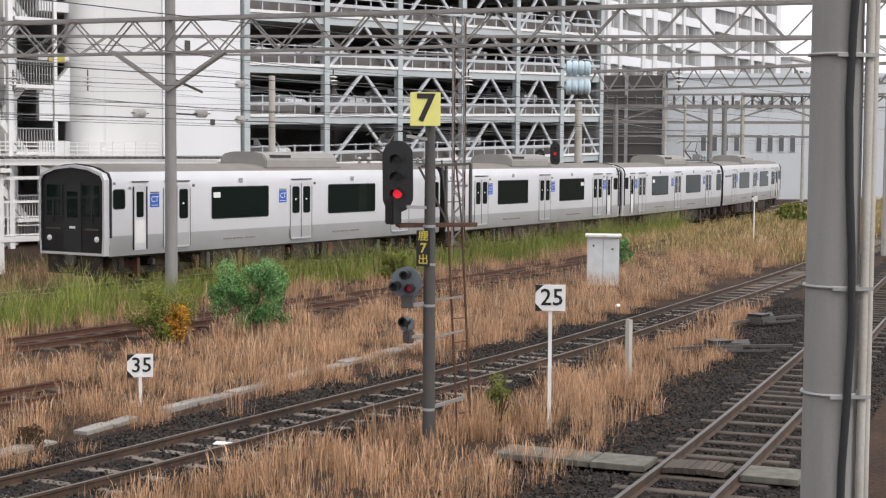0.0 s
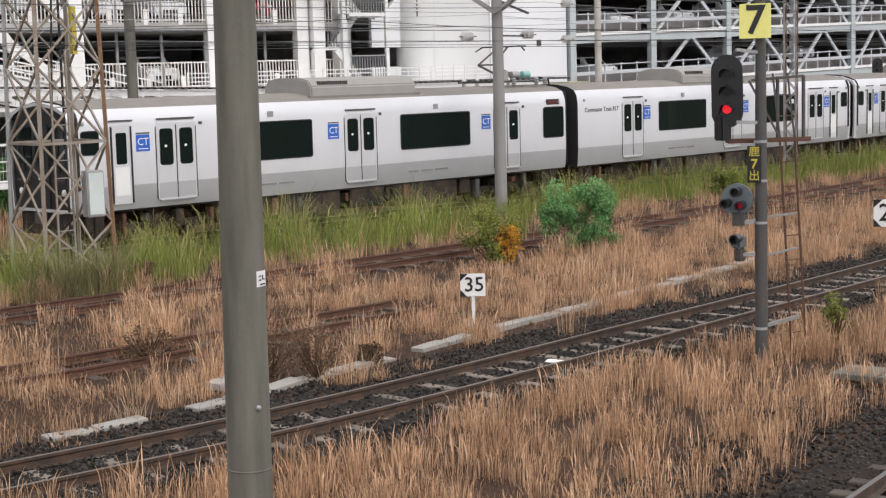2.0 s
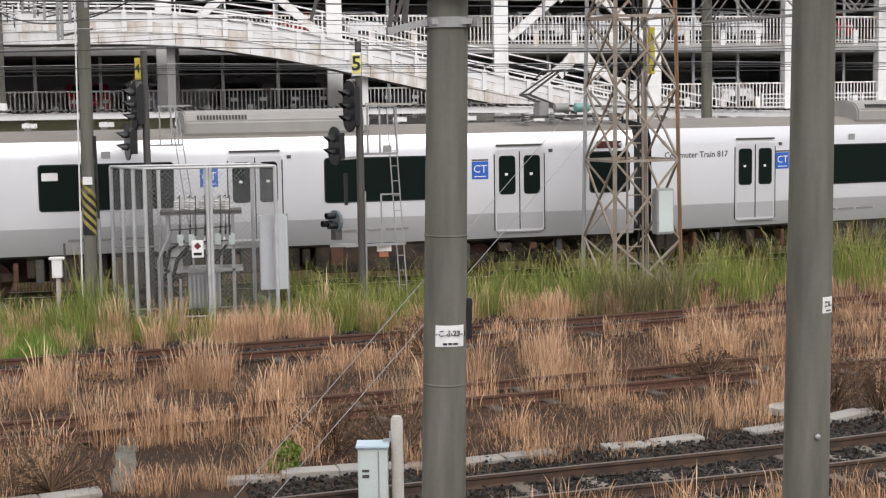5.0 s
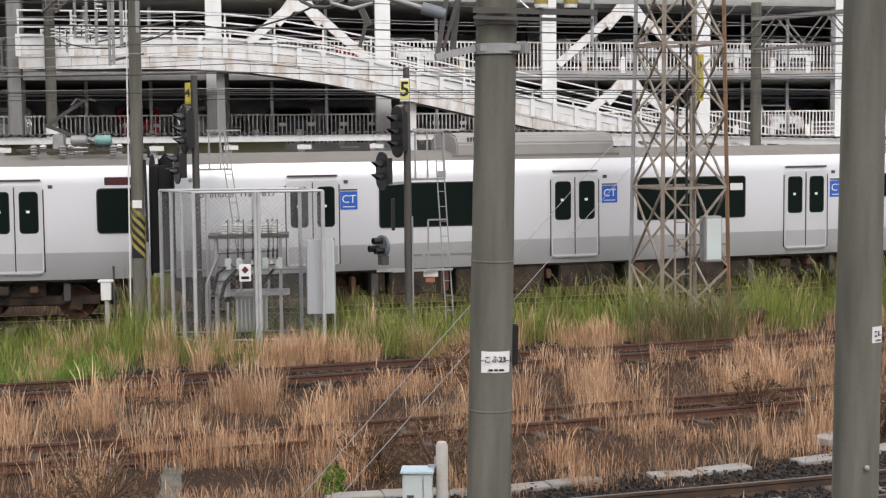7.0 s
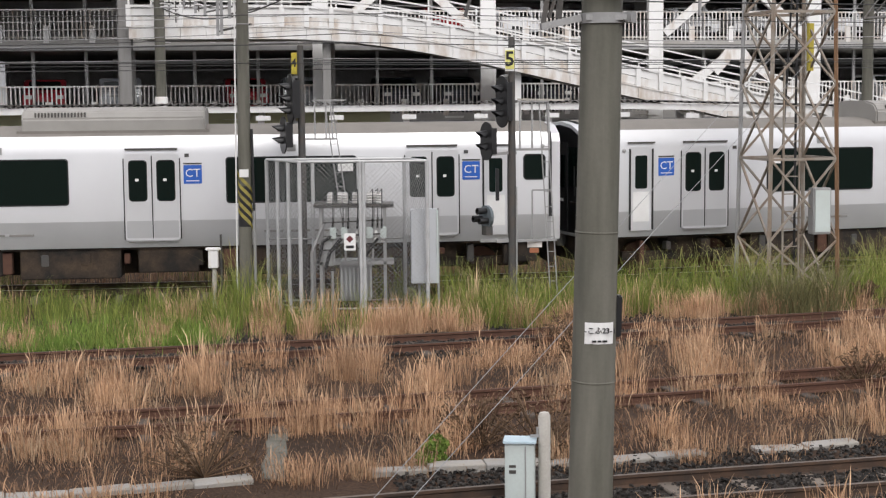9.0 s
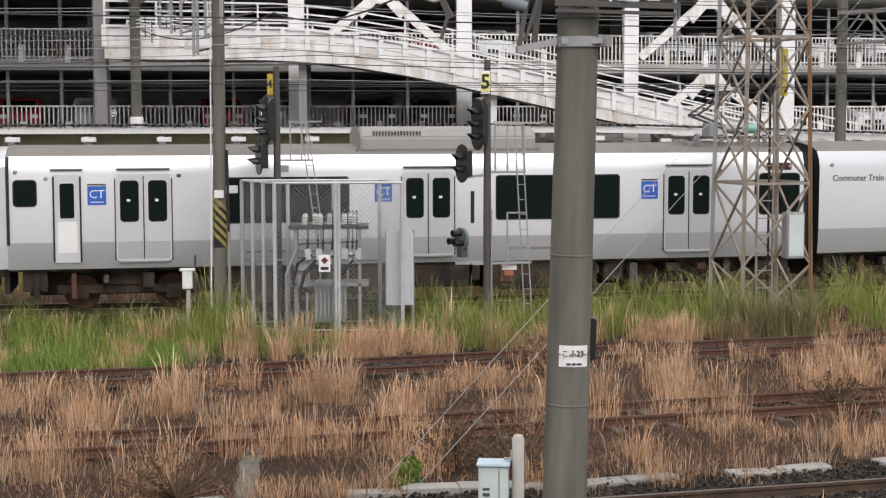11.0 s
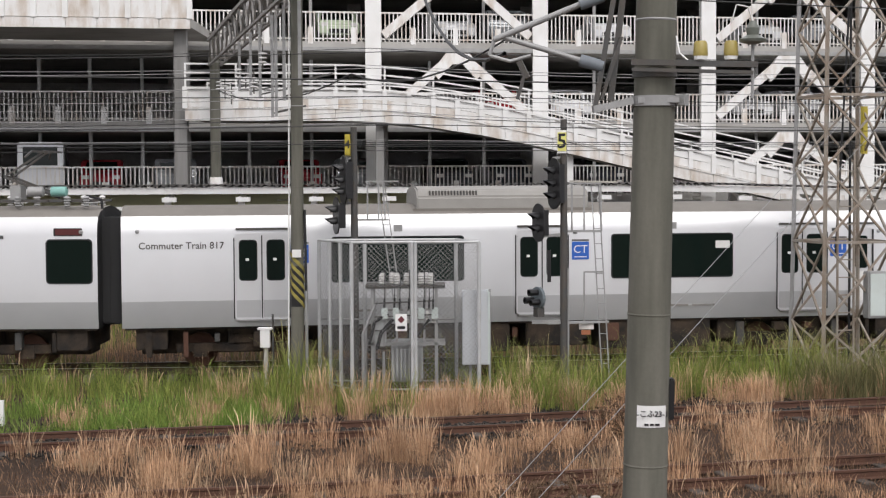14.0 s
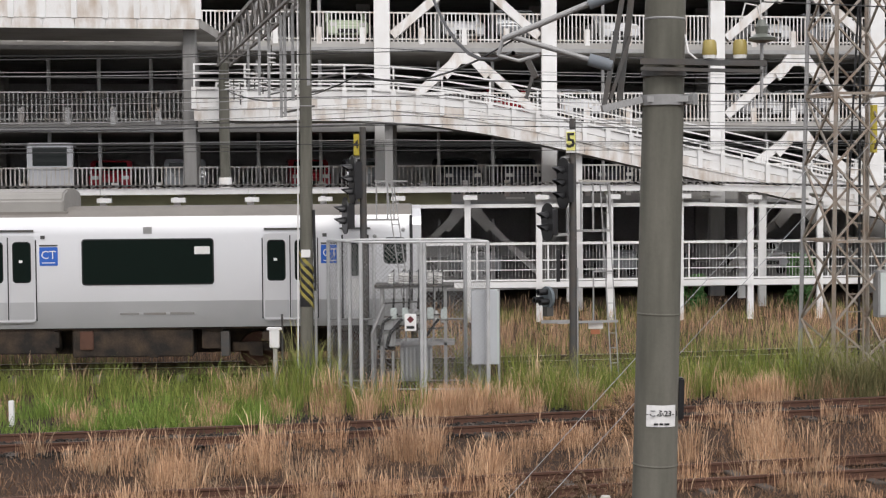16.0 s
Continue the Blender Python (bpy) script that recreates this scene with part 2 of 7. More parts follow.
def turned(name, material, parent, profile, m=None, seg=12, label=""):
    bm = bmesh.new()
    lathe_into(bm, profile, m, seg)
    return part(name, bm, material, parent, label, smooth=True)


def thing(name, m, label, category, group="", kind=""):
    ob = new(name)
    ob.matrix_basis = m
    ob.empty_display_size = 0.3
    return tagged(ob, label, category, group, kind)


def lettering(name, text, size, material, parent, m, depth=0.004, align="CENTER", bold=0.0):
    """Raised letters as a mesh, drawn in the plane of m (x along the line, y up)."""
    cu = bpy.data.curves.new(name, "FONT")
    cu.offset = bold * size
    cu.body, cu.size, cu.extrude, cu.align_x, cu.align_y, cu.resolution_u = text, size, depth, align, "CENTER", 2
    tmp = bpy.data.objects.new(name, cu)
    scene.collection.objects.link(tmp)
    me = bpy.data.meshes.new_from_object(tmp.evaluated_get(bpy.context.evaluated_depsgraph_get()))
    bpy.data.objects.remove(tmp)
    me.materials.clear()
    me.materials.append(material)
    me.transform(m)
    ob = new(name, me)
    ob.parent = parent
    return ob


FACE = pose(0, 0, 0, 90)  # turns lettering upright, to be read from -y


def upright(x, y, z, turn=0):
    return Matrix.Translation((x, y, z)) @ pose(0, 0, 0, 0, 0, turn) @ FACE


# ---- ground and tracks ----
def bend(knots):
    """A smooth plan line through knots, as functions of x: y and heading."""
    xs, ys = [k[0] for k in knots], [k[1] for k in knots]

    def at(x):
        i = min(max(np.searchsorted(xs, x) - 1, 0), len(xs) - 2)

        def slope(j):
            if j <= 0:
                return (ys[1] - ys[0]) / (xs[1] - xs[0])
            if j >= len(xs) - 1:
                return (ys[-1] - ys[-2]) / (xs[-1] - xs[-2])
            return (ys[j + 1] - ys[j - 1]) / (xs[j + 1] - xs[j - 1])

        h = xs[i + 1] - xs[i]
        u = (x - xs[i]) / h
        if u < 0:
            return ys[i] + slope(i) * (x - xs[i]), slope(i)
        if u > 1:
            return ys[i + 1] + slope(i + 1) * (x - xs[i + 1]), slope(i + 1)
        m0, m1 = slope(i) * h, slope(i + 1) * h
        y = (2 * u**3 - 3 * u**2 + 1) * ys[i] + (u**3 - 2 * u**2 + u) * m0 + (-2 * u**3 + 3 * u**2) * ys[i + 1] + (u**3 - u**2) * m1
        return y, (ys[i + 1] - ys[i]) / h

    return at


def stations(line, x0, x1, step):
    """Points and headings along a plan line, about step apart."""
    out, x = [], x0
    while x < x1:
        y, s = line(x)
        out.append((x, y, math.atan(s)))
        x += step / math.hypot(1, s)
    return out


# The line of the train's near flank, by arc length from x = 0.
FLANK_AT = np.arange(-120, 190, 0.5)
_turn = np.radians(np.interp(FLANK_AT, [-60, -25, 0, 15, 30, 50, 110], [-3, -3, 6.12, 17.84, 16.9, 20.4, 27.8]))
_x, _y = np.cumsum(np.cos(_turn) * 0.5), np.cumsum(np.sin(_turn) * 0.5)
_i = int(np.argmin(abs(FLANK_AT)))
FLANK_X, FLANK_Y = _x - _x[_i], _y - _y[_i] + 35.91


def flank(s, aside=0.0):
    x, y, a = (float(np.interp(s, FLANK_AT, v)) for v in (FLANK_X, FLANK_Y, _turn))
    z = float(np.interp(s, [15, 75], [0.12, -0.15]))
    return x - math.sin(a) * aside, y + math.cos(a) * aside, z, a


NEAR_LINE = bend([(-30, 9.8), (-10, 14.2), (2.5, 17.25), (8.3, 18.55), (16.1, 21.2), (25, 24.4), (34, 28.2), (48, 34.4), (75, 47.5)])
RIGHT_LINE = bend([(-10, 0.6), (5, 7.9), (14.9, 12.75), (18.9, 14.75), (25, 17.9), (40, 25.8), (70, 42)])
FAR_LINE = bend([(-30, 22.5), (-7, 27.0), (-1.2, 28.2), (5.5, 29.9), (13.5, 32.1), (20.6, 34.2), (26.3, 36.0), (34, 38.7), (44.6, 43.0), (75, 57.5)])
SIDING = bend([(-12, 20.2), (-1.3, 22.35), (2.2, 23.15), (9, 24.9), (16, 27.0)])
BURIED = -0.2  # the ground between the tracks

ground_bm = bmesh.new()
xs = [-900, -300, -120] + [x for x in np.arange(-60, 140.1, 2.5)] + [300, 900]
ys = [-900, -300, -60] + [y for y in np.arange(-20, 110.1, 2.5)] + [300, 900, 2500]
grid = [[ground_bm.verts.new((x, y, BURIED + (noise.noise((x * 0.21, y * 0.21, 3)) * 0.03 if abs(x) < 150 and abs(y) < 120 else 0))) for x in xs] for y in ys]
for r, q in zip(grid, grid[1:]):
    for i in range(len(xs) - 1):
        ground_bm.faces.new((r[i], r[i + 1], q[i + 1], q[i]))
SOIL = mat("dry_soil_and_ballast", (0.060, 0.037, 0.025), 0.95, 0, 0.7, 0.45, 0.45, 22, 0.9, (0.026, 0.018, 0.013), 0.55)
ground = tagged(sheet("ground", ground_bm, SOIL, smooth=True), "dry brown soil with straw, gravel and sparse weeds", "ground", kind="structure")


def ballast_bed(name, line, x0, x1, half, top, label):
    bm = bmesh.new()
    rows = []
    for x, y, a in stations(line, x0, x1, 0.5):
        n = Vector((-math.sin(a), math.cos(a), 0))
        c = Vector((x, y, 0))
        row = []
        for d in np.arange(-half, half + 0.01, half / 5):
            z = top if abs(d) < half * 0.72 else BURIED - 0.05
            row.append(bm.verts.new(c + n * float(d) + Vector((0, 0, z + random.uniform(-0.025, 0.025)))))
        rows.append(row)
    for p, q in zip(rows, rows[1:]):
        for i in range(len(p) - 1):
            bm.faces.new((p[i], p[i + 1], q[i + 1], q[i]))
    return tagged(sheet(name, bm, BALLAST), label, "ballast", kind="structure")


RAIL_SHAPE = [(-0.032, 0.0), (0.032, 0.0), (0.032, -0.035), (0.009, -0.05), (0.009, -0.125), (0.062, -0.15), (-0.062, -0.15), (-0.009, -0.125), (-0.009, -0.05), (-0.032, -0.035)]


def rail_along(name, parent, points, side, materials, label=""):
    bm = bmesh.new()
    rows = []
    for x, y, z, a in points:
        n = Vector((-math.sin(a), math.cos(a), 0))
        rows.append([bm.verts.new(Vector((x, y, z)) + n * (side + p) + Vector((0, 0, q))) for p, q in RAIL_SHAPE])
    k = len(RAIL_SHAPE)
    for p, q in zip(rows, rows[1:]):
        for i in range(k):
            f = bm.faces.new((p[i], p[(i + 1) % k], q[(i + 1) % k], q[i]))
            f.material_index = 1 if i == 0 else 0
    return part(name, bm, materials, parent, label)


def track(name, pts, label, top, worn, sleeper_mat, sleeper_gap=0.62, half=1.0, wide=0.2):
    """Two rails on sleepers; pts are (x, y, z, heading)."""
    t = thing(name, Matrix(), label, "railway track")
    rail_along("rail", t, pts, 0.566, (worn, top))
    rail_along("rail", t, pts, -0.566, (worn, top))
    me = None
    gone = 0.0
    count = 0
    for p, q in zip(pts, pts[1:]):
        gone += math.hypot(q[0] - p[0], q[1] - p[1])
        if gone < sleeper_gap:
            continue
        gone = 0.0
        if me is None:
            bm = bmesh.new()
            box_into(bm, -wide / 2, -half, -0.16, wide / 2, half, 0.0)
            bmesh.ops.bevel(bm, geom=bm.edges[:], offset=0.015, segments=1, affect="EDGES")
            me = bpy.data.meshes.new("sleeper")
            bm.to_mesh(me)
            bm.free()
            me.materials.append(sleeper_mat)
        ob = new("sleeper", me)
        ob.parent = t
        ob.matrix_basis = pose(q[0], q[1], q[2] - 0.135 + random.uniform(-0.015, 0.01), 0, 0, math.degrees(q[3]) + random.uniform(-1.5, 1.5))
        count += 1
    return t


def points_of(line, x0, x1, z=0.0, step=0.31):
    return [(x, y, z, a) for x, y, a in stations(line, x0, x1, step)]


track("railway_track", points_of(NEAR_LINE, -12, 72), "running line with brown-sided polished rails on concrete sleepers", RAIL_DULL, RAIL_BROWN, SLEEPER)
track("railway_track", points_of(RIGHT_LINE, 2, 66), "running line with shiny rails on dark ballast and sleepers", RAIL_GREY, RAIL_BROWN, SLEEPER_WOOD)
track("railway_track", points_of(FAR_LINE, -26, 72), "seldom used line with rusty rails among dry grass", RAIL_BROWN, RUST, SLEEPER_WOOD, 0.66)
track("railway_track", points_of(SIDING, -10, 14, -0.02), "abandoned rusty siding overgrown with dry grass", RUST, RUST, SLEEPER_WOOD, 0.7, 0.95)
track("railway_track", [(*flank(s, 1.4)[:2], flank(s)[2], flank(s)[3]) for s in np.arange(-45, 130, 0.33)], "electrified running line under the passing train", RAIL_TOP, RAIL_BROWN, SLEEPER, 0.66)
ballast_bed("ballast_near", NEAR_LINE, -14, 74, 1.75, -0.158, "dark grey stone ballast under the near line")
ballast_bed("ballast_right", RIGHT_LINE, 0, 68, 2.3, -0.18, "dark grey stone ballast under the right-hand line")


# ---- the train ----
HALF_W = 1.4
SKIRT, SHOULDER = 1.03, 3.62


def body_outline(inset=0.0):
    """Cross-section (y, z) of the car body, from the near skirt over the roof to the far skirt."""
    w = HALF_W - inset
    near = [(-w + 0.05, SKIRT + inset), (-w + 0.02, 1.25), (-w, 1.65), (-w, 3.2), (-w + 0.04, 3.42), (-w + 0.14, SHOULDER - inset)]
    return near


def car_shell(parent, x0, x1):
    """Silver sides with a lower band darkened for the ground's reflection, grey roof, closed ends."""
    near = body_outline()
    rise = [(-1.0, 3.74), (-0.5, 3.83), (0.0, 3.86)]
    side_pts = near + rise
    outline = side_pts + [(-y, z) for y, z in side_pts[-2::-1]]
    for name, lo, hi, m, label in (("lower_panel", 0, 2, SILVER_LOW, "lower body side, darkened for the reflected ground"), ("side_panel", 2, 5, SILVER, "brushed aluminium body side"), ("roof", 5, 11, ROOF_GREY, "dull brown-grey roof")):
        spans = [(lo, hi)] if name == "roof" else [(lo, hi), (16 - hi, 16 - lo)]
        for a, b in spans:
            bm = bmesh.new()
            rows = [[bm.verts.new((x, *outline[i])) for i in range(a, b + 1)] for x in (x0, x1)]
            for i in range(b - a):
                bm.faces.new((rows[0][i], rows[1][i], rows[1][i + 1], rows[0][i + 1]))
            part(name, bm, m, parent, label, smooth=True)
    for x in (x0 + 0.01, x1 - 0.01):
        bm = bmesh.new()
        bm.faces.new([bm.verts.new((x, y * 0.995, z - 0.005)) for y, z in outline])
        part("end_wall", bm, RUBBER, parent, "dark end wall")
    boxes("floor_pan", UNDER, parent, (x0 + 0.05, -1.3, 0.98, x1 - 0.05, 1.3, 1.06))


def rounded(x0, z0, x1, z1, r, n=4):
    pts = []
    for cx, cz, a0 in ((x1 - r, z1 - r, 0), (x0 + r, z1 - r, 90), (x0 + r, z0 + r, 180), (x1 - r, z0 + r, 270)):
        for i in range(n + 1):
            a = radians(a0 + 90 * i / n)
            pts.append((cx + r * math.cos(a), cz + r * math.sin(a)))
    return pts


def plate(name, material, parent, x0, z0, x1, z1, y_in, y_out, r=0.06, label=""):
    bm = bmesh.new()
    prism_into(bm, rounded(x0, z0, x1, z1, r), y_out, y_in)
    return part(name, bm, material, parent, label)


def flank_items(car, kind, near):
    """Doors, windows and signs on one flank; near: -1 the flank seen, 1 the far one."""
    f = -1 if kind == "B" else 1  # B mirrors A but for the signs
    W = HALF_W

    def y(d):
        return near * (W + d)

    def win(name, x0, z0, x1, z1, r=0.06, label=""):
        frame_ob = plate("window", RUBBER, car, x0 - 0.03, z0 - 0.03, x1 + 0.03, z1 + 0.03, y(-0.06), y(0.012), r + 0.02, label)
        plate("pane", TINT, frame_ob, x0, z0, x1, z1, y(-0.05), y(0.016), r)
        return frame_ob

    doors = (-6.5, 0.17, 6.7)
    wide_windows = ((-4.75, -1.75), (1.85, 4.9)) if kind == "A" else ((-4.85, -1.75), (1.9, 4.9))
    for xd in doors:
        d = plate("door", SILVER, car, xd - 0.64, 1.2, xd + 0.64, 3.2, y(-0.05), y(0.006), 0.1, "pair of sliding passenger doors")
        for s in (-1, 1):
            leaf = plate("door_leaf", SILVER, d, xd + min(0.02 * s, 0.6 * s), 1.24, xd + max(0.02 * s, 0.6 * s), 3.16, y(-0.04), y(0.011), 0.05)
            # Plate that carries the darker ground reflection across the door leaf.
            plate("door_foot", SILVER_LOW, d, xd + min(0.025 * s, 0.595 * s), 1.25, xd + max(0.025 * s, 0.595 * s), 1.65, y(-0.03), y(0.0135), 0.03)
            plate("door_window", RUBBER, d, xd + s * 0.32 - 0.215, 2.1, xd + s * 0.32 + 0.215, 3.06, y(-0.03), y(0.015), 0.09)
            plate("door_pane", TINT, d, xd + s * 0.32 - 0.195, 2.12, xd + s * 0.32 + 0.195, 3.04, y(-0.03), y(0.018), 0.08)
            plate("sticker", WHITE, d, xd + s * 0.32 - 0.06, 2.57, xd + s * 0.32 + 0.02, 2.63, y(0), y(0.021), 0.01)
        boxes("rain_gutter", STEEL_DARK, d, (xd - 0.6, min(y(0), y(0.035)), 3.29, xd + 0.6, max(y(0), y(0.035)), 3.335))
        boxes("door_seam", RUBBER, d, (xd - 0.012, min(y(0), y(0.017)), 1.24, xd + 0.012, max(y(0), y(0.017)), 3.16))
        boxes("door_step", GALV, d, (xd - 0.58, min(y(-0.05), y(0.03)), 1.17, xd + 0.58, max(y(-0.05), y(0.03)), 1.2))
        for s in (-1, 1):
            boxes("door_seal", RUBBER, d, (xd + s * 0.645 - 0.014, min(y(0), y(0.008)), 1.22, xd + s * 0.645 + 0.014, max(y(0), y(0.008)), 3.1))
        boxes("door_lamp", STEEL_DARK, d, (xd + 0.76, min(y(0), y(0.02)), 3.12, xd + 0.86, max(y(0), y(0.02)), 3.2))
    for a, b in wide_windows:
        win("window", a, 2.06, b, 3.08, label="wide dark tinted fixed window")
        boxes("grille", GALV, car, ((a + b) / 2 - 0.1, min(y(0), y(0.01)), 3.22, (a + b) / 2 + 0.1, max(y(0), y(0.01)), 3.38))
    if near < 0:
        x = wide_windows[1][1] - 0.42 if kind == "B" else wide_windows[0][0] + 0.05
        plate("window_label", WHITE, car, x, 2.74, x + 0.36, 2.92, y(0), y(0.022), 0.02, "small white notice behind the glass")
        # company lettering, too small to read at most times but for its capitals
        for xm in ((-3.3, 3.0) if kind == "A" else (-3.4, 3.6)):
            for xa, xb in ((-0.86, -0.42), (-0.32, 0.2), (0.3, 0.86)):
                boxes("word_bar", BEAM_STEEL, car, (xm + xa, y(0.006), 1.335, xm + xb, y(-0.02), 1.385))
    for x0 in ((-7.76, -1.12, 5.48) if kind == "A" else (-5.83, 0.9, 7.42)):
        s = plate("line_sign", BLUE, car, x0, 2.5, x0 + 0.42, 2.93, y(0), y(0.01), 0.015, "square blue sign with white letters")
        boxes("sign_rail", STEEL_DARK, s, (x0, min(y(0), y(0.014)), 2.95, x0 + 0.42, max(y(0), y(0.014)), 2.985))
        if near < 0:
            lettering("letters", "CT", 0.27, WHITE, s, upright(x0 + 0.21, y(0.012), 2.74), 0.003)
            boxes("caption_bar", WHITE, s, (x0 + 0.06, y(0.016), 2.555, x0 + 0.36, y(0.0), 2.575))
    # the cab end and the plain end
    cab = plate("cab_door", SILVER, car, f * -8.22 - 0.3, 1.18, f * -8.22 + 0.3, 3.2, y(-0.05), y(0.006), 0.03, "narrow crew door with a small window")
    plate("cab_door_window", TINT, cab, f * -8.22 - 0.16, 2.2, f * -8.22 + 0.16, 3.0, y(-0.04), y(0.013), 0.05)
    plate("cab_door_leaf", WHITE, cab, f * -8.22 - 0.22, 1.4, f * -8.22 + 0.22, 2.12, y(-0.04), y(0.011), 0.02)
    for s in (-1, 1):
        boxes("handrail", RUBBER, cab, (f * -8.22 + s * 0.3 - 0.02, min(y(0), y(0.03)), 1.2, f * -8.22 + s * 0.3 + 0.02, max(y(0), y(0.03)), 3.16))
    boxes("rain_gutter", STEEL_DARK, cab, (f * -8.22 - 0.36, min(y(0), y(0.035)), 3.29, f * -8.22 + 0.36, max(y(0), y(0.035)), 3.33))
    win("window", f * -9.15 - 0.24, 2.5, f * -9.15 + 0.24, 3.06, 0.08, "small cab side window")
    turned("marker_lamp", GALV, car, [(0.05, 0), (0.05, 0.03), (0.03, 0.04)], Matrix.Translation((f * -8.68, y(0), 3.12)) @ pose(0, 0, 0, 90 if near < 0 else -90), 8)
    if kind == "A":
        win("window", 8.56, 2.1, 9.58, 3.08, 0.08, "dark tinted window by the gangway")
        plate("destination_display", BLACK, car, 8.72, 3.18, 9.38, 3.36, y(0), y(0.012), 0.02, "dark destination display")
        plate("display_text", mat("dim_red_display", (0.085, 0.012, 0.012), 0.4, 0, 0.3, 20, 0.2), car, 8.76, 3.2, 9.34, 3.34, y(0), y(0.015), 0.01)
    elif near < 0:
        lettering("lettering", "Commuter Train 817", 0.225, STEEL_DARK, car, upright(-8.35, y(0.004), 2.93), 0.003, bold=0.012)
    for x in (-9.35, 9.35):
        turned("marker_lamp", GALV, car, [(0.05, 0), (0.05, 0.03), (0.03, 0.04)], Matrix.Translation((x, y(-0.01), 3.27)) @ pose(0, 0, 0, 90 if near < 0 else -90), 8)


def bogie(car, x):
    b = boxes("bogie", UNDER, car, (x - 1.6, -0.95, 0.42, x + 1.6, -0.82, 0.62), (x - 1.6, 0.82, 0.42, x + 1.6, 0.95, 0.62), (x - 0.25, -0.9, 0.4, x + 0.25, 0.9, 0.7), (x - 0.4, -1.0, 0.62, x + 0.4, 1.0, 0.96), label="dusty brown bogie frame")
    for dx in (-1.05, 1.05):
        for s in (-1, 1):
            turned("wheel", RUST, b, [(0.12, -0.05), (0.40, -0.05), (0.43, -0.02), (0.41, 0.06), (0.1, 0.07)], Matrix.Translation((x + dx, s * 0.56, 0.43)) @ pose(0, 0, 0, 90), 18)
            boxes("axle_box", UNDER, b, (x + dx - 0.16, min(s * 0.98, s * 0.82), 0.3, x + dx + 0.16, max(s * 0.98, s * 0.82), 0.6))


def air_conditioner(car, x0, x1):
    bm = bmesh.new()
    prism_into(bm, [(-1.06, 3.7), (-1.04, 4.02), (-0.9, 4.2), (-0.5, 4.28), (0.5, 4.28), (0.9, 4.2), (1.04, 4.02), (1.06, 3.7)], x0, x1, Matrix(((0, 1, 0, 0), (1, 0, 0, 0), (0, 0, 1, 0), (0, 0, 0, 1))))
    ac = part("air_conditioner", bm, mat("roof_unit_grey", (0.30, 0.29, 0.27), 0.7, 0.1, 0.3, 2, 0.06), car, "long grey roof air-conditioning unit", bevel=0.04)
    for i in range(16):
        x = x0 + 0.3 + i * 0.075
        boxes("vent_slat", STEEL_DARK, ac, (x, -1.02, 4.06, x + 0.035, -0.955, 4.17))
    boxes("sill", ROOF_GREY, ac, (x0 - 0.1, -1.12, 3.68, x1 + 0.1, 1.12, 3.75))




def roof_gear(car, raised):
    """Pantograph and its insulators at the plain end of an A car."""
    g = boxes("roof_frame", STEEL_DARK, car, (6.7, -0.75, 3.95, 9.6, -0.69, 4.01), (6.7, 0.69, 3.95, 9.6, 0.75, 4.01), (6.9, -0.9, 3.95, 6.96, 0.9, 4.0), (8.4, -0.9, 3.95, 8.46, 0.9, 4.0), label="dark pantograph base frame")
    for x in (7.1, 7.75, 8.9, 9.35):
        for y in (-0.72, 0.72):
            turned("insulator", PORCELAIN if y > 0 else GALV, g, [(0.05, 3.84), (0.09, 3.87), (0.055, 3.9), (0.09, 3.93), (0.055, 3.96), (0.09, 3.99), (0.055, 4.02), (0.09, 4.05), (0.04, 4.1)], Matrix.Translation((x, y * 1.15, 0.0)), 10)
    for x in (7.9, 8.45):
        turned("arrester", TURQUOISE if x > 8 else GALV, g, [(0.06, 0), (0.12, 0.02), (0.12, 0.36), (0.06, 0.4)], Matrix.Translation((x, -0.55, 4.2)) @ pose(0, 0, 0, 0, 90), 12)
    boxes("switch_box", GALV, g, (7.5, -0.6, 4.0, 7.75, -0.1, 4.35), bevel=0.02)
    top = 5.15 if raised else 4.9
    arms = bars("pantograph_arm", STEEL_DARK, g, ((8.6, -0.3, 4.05), (7.3, -0.35, 4.55), 0.06), ((8.6, 0.3, 4.05), (7.3, 0.35, 4.55), 0.06), ((7.3, -0.35, 4.55), (8.2, -0.2, top), 0.045), ((7.3, 0.35, 4.55), (8.2, 0.2, top), 0.045), ((7.3, -0.35, 4.55), (7.3, 0.35, 4.55), 0.05))
    bars("pantograph_head", STEEL_DARK, g, ((8.1, -0.85, top), (8.1, 0.85, top), 0.045), ((8.35, -0.85, top), (8.35, 0.85, top), 0.045), ((8.1, -0.85, top), (8.0, -1.1, top - 0.15), 0.04), ((8.1, 0.85, top), (8.0, 1.1, top - 0.15), 0.04))
    bars("roof_cable", RUBBER, g, ((9.3, -0.6, 4.1), (9.68, -0.7, 4.0), 0.05), ((9.68, -0.7, 4.0), (9.74, -0.8, 3.3), 0.05))


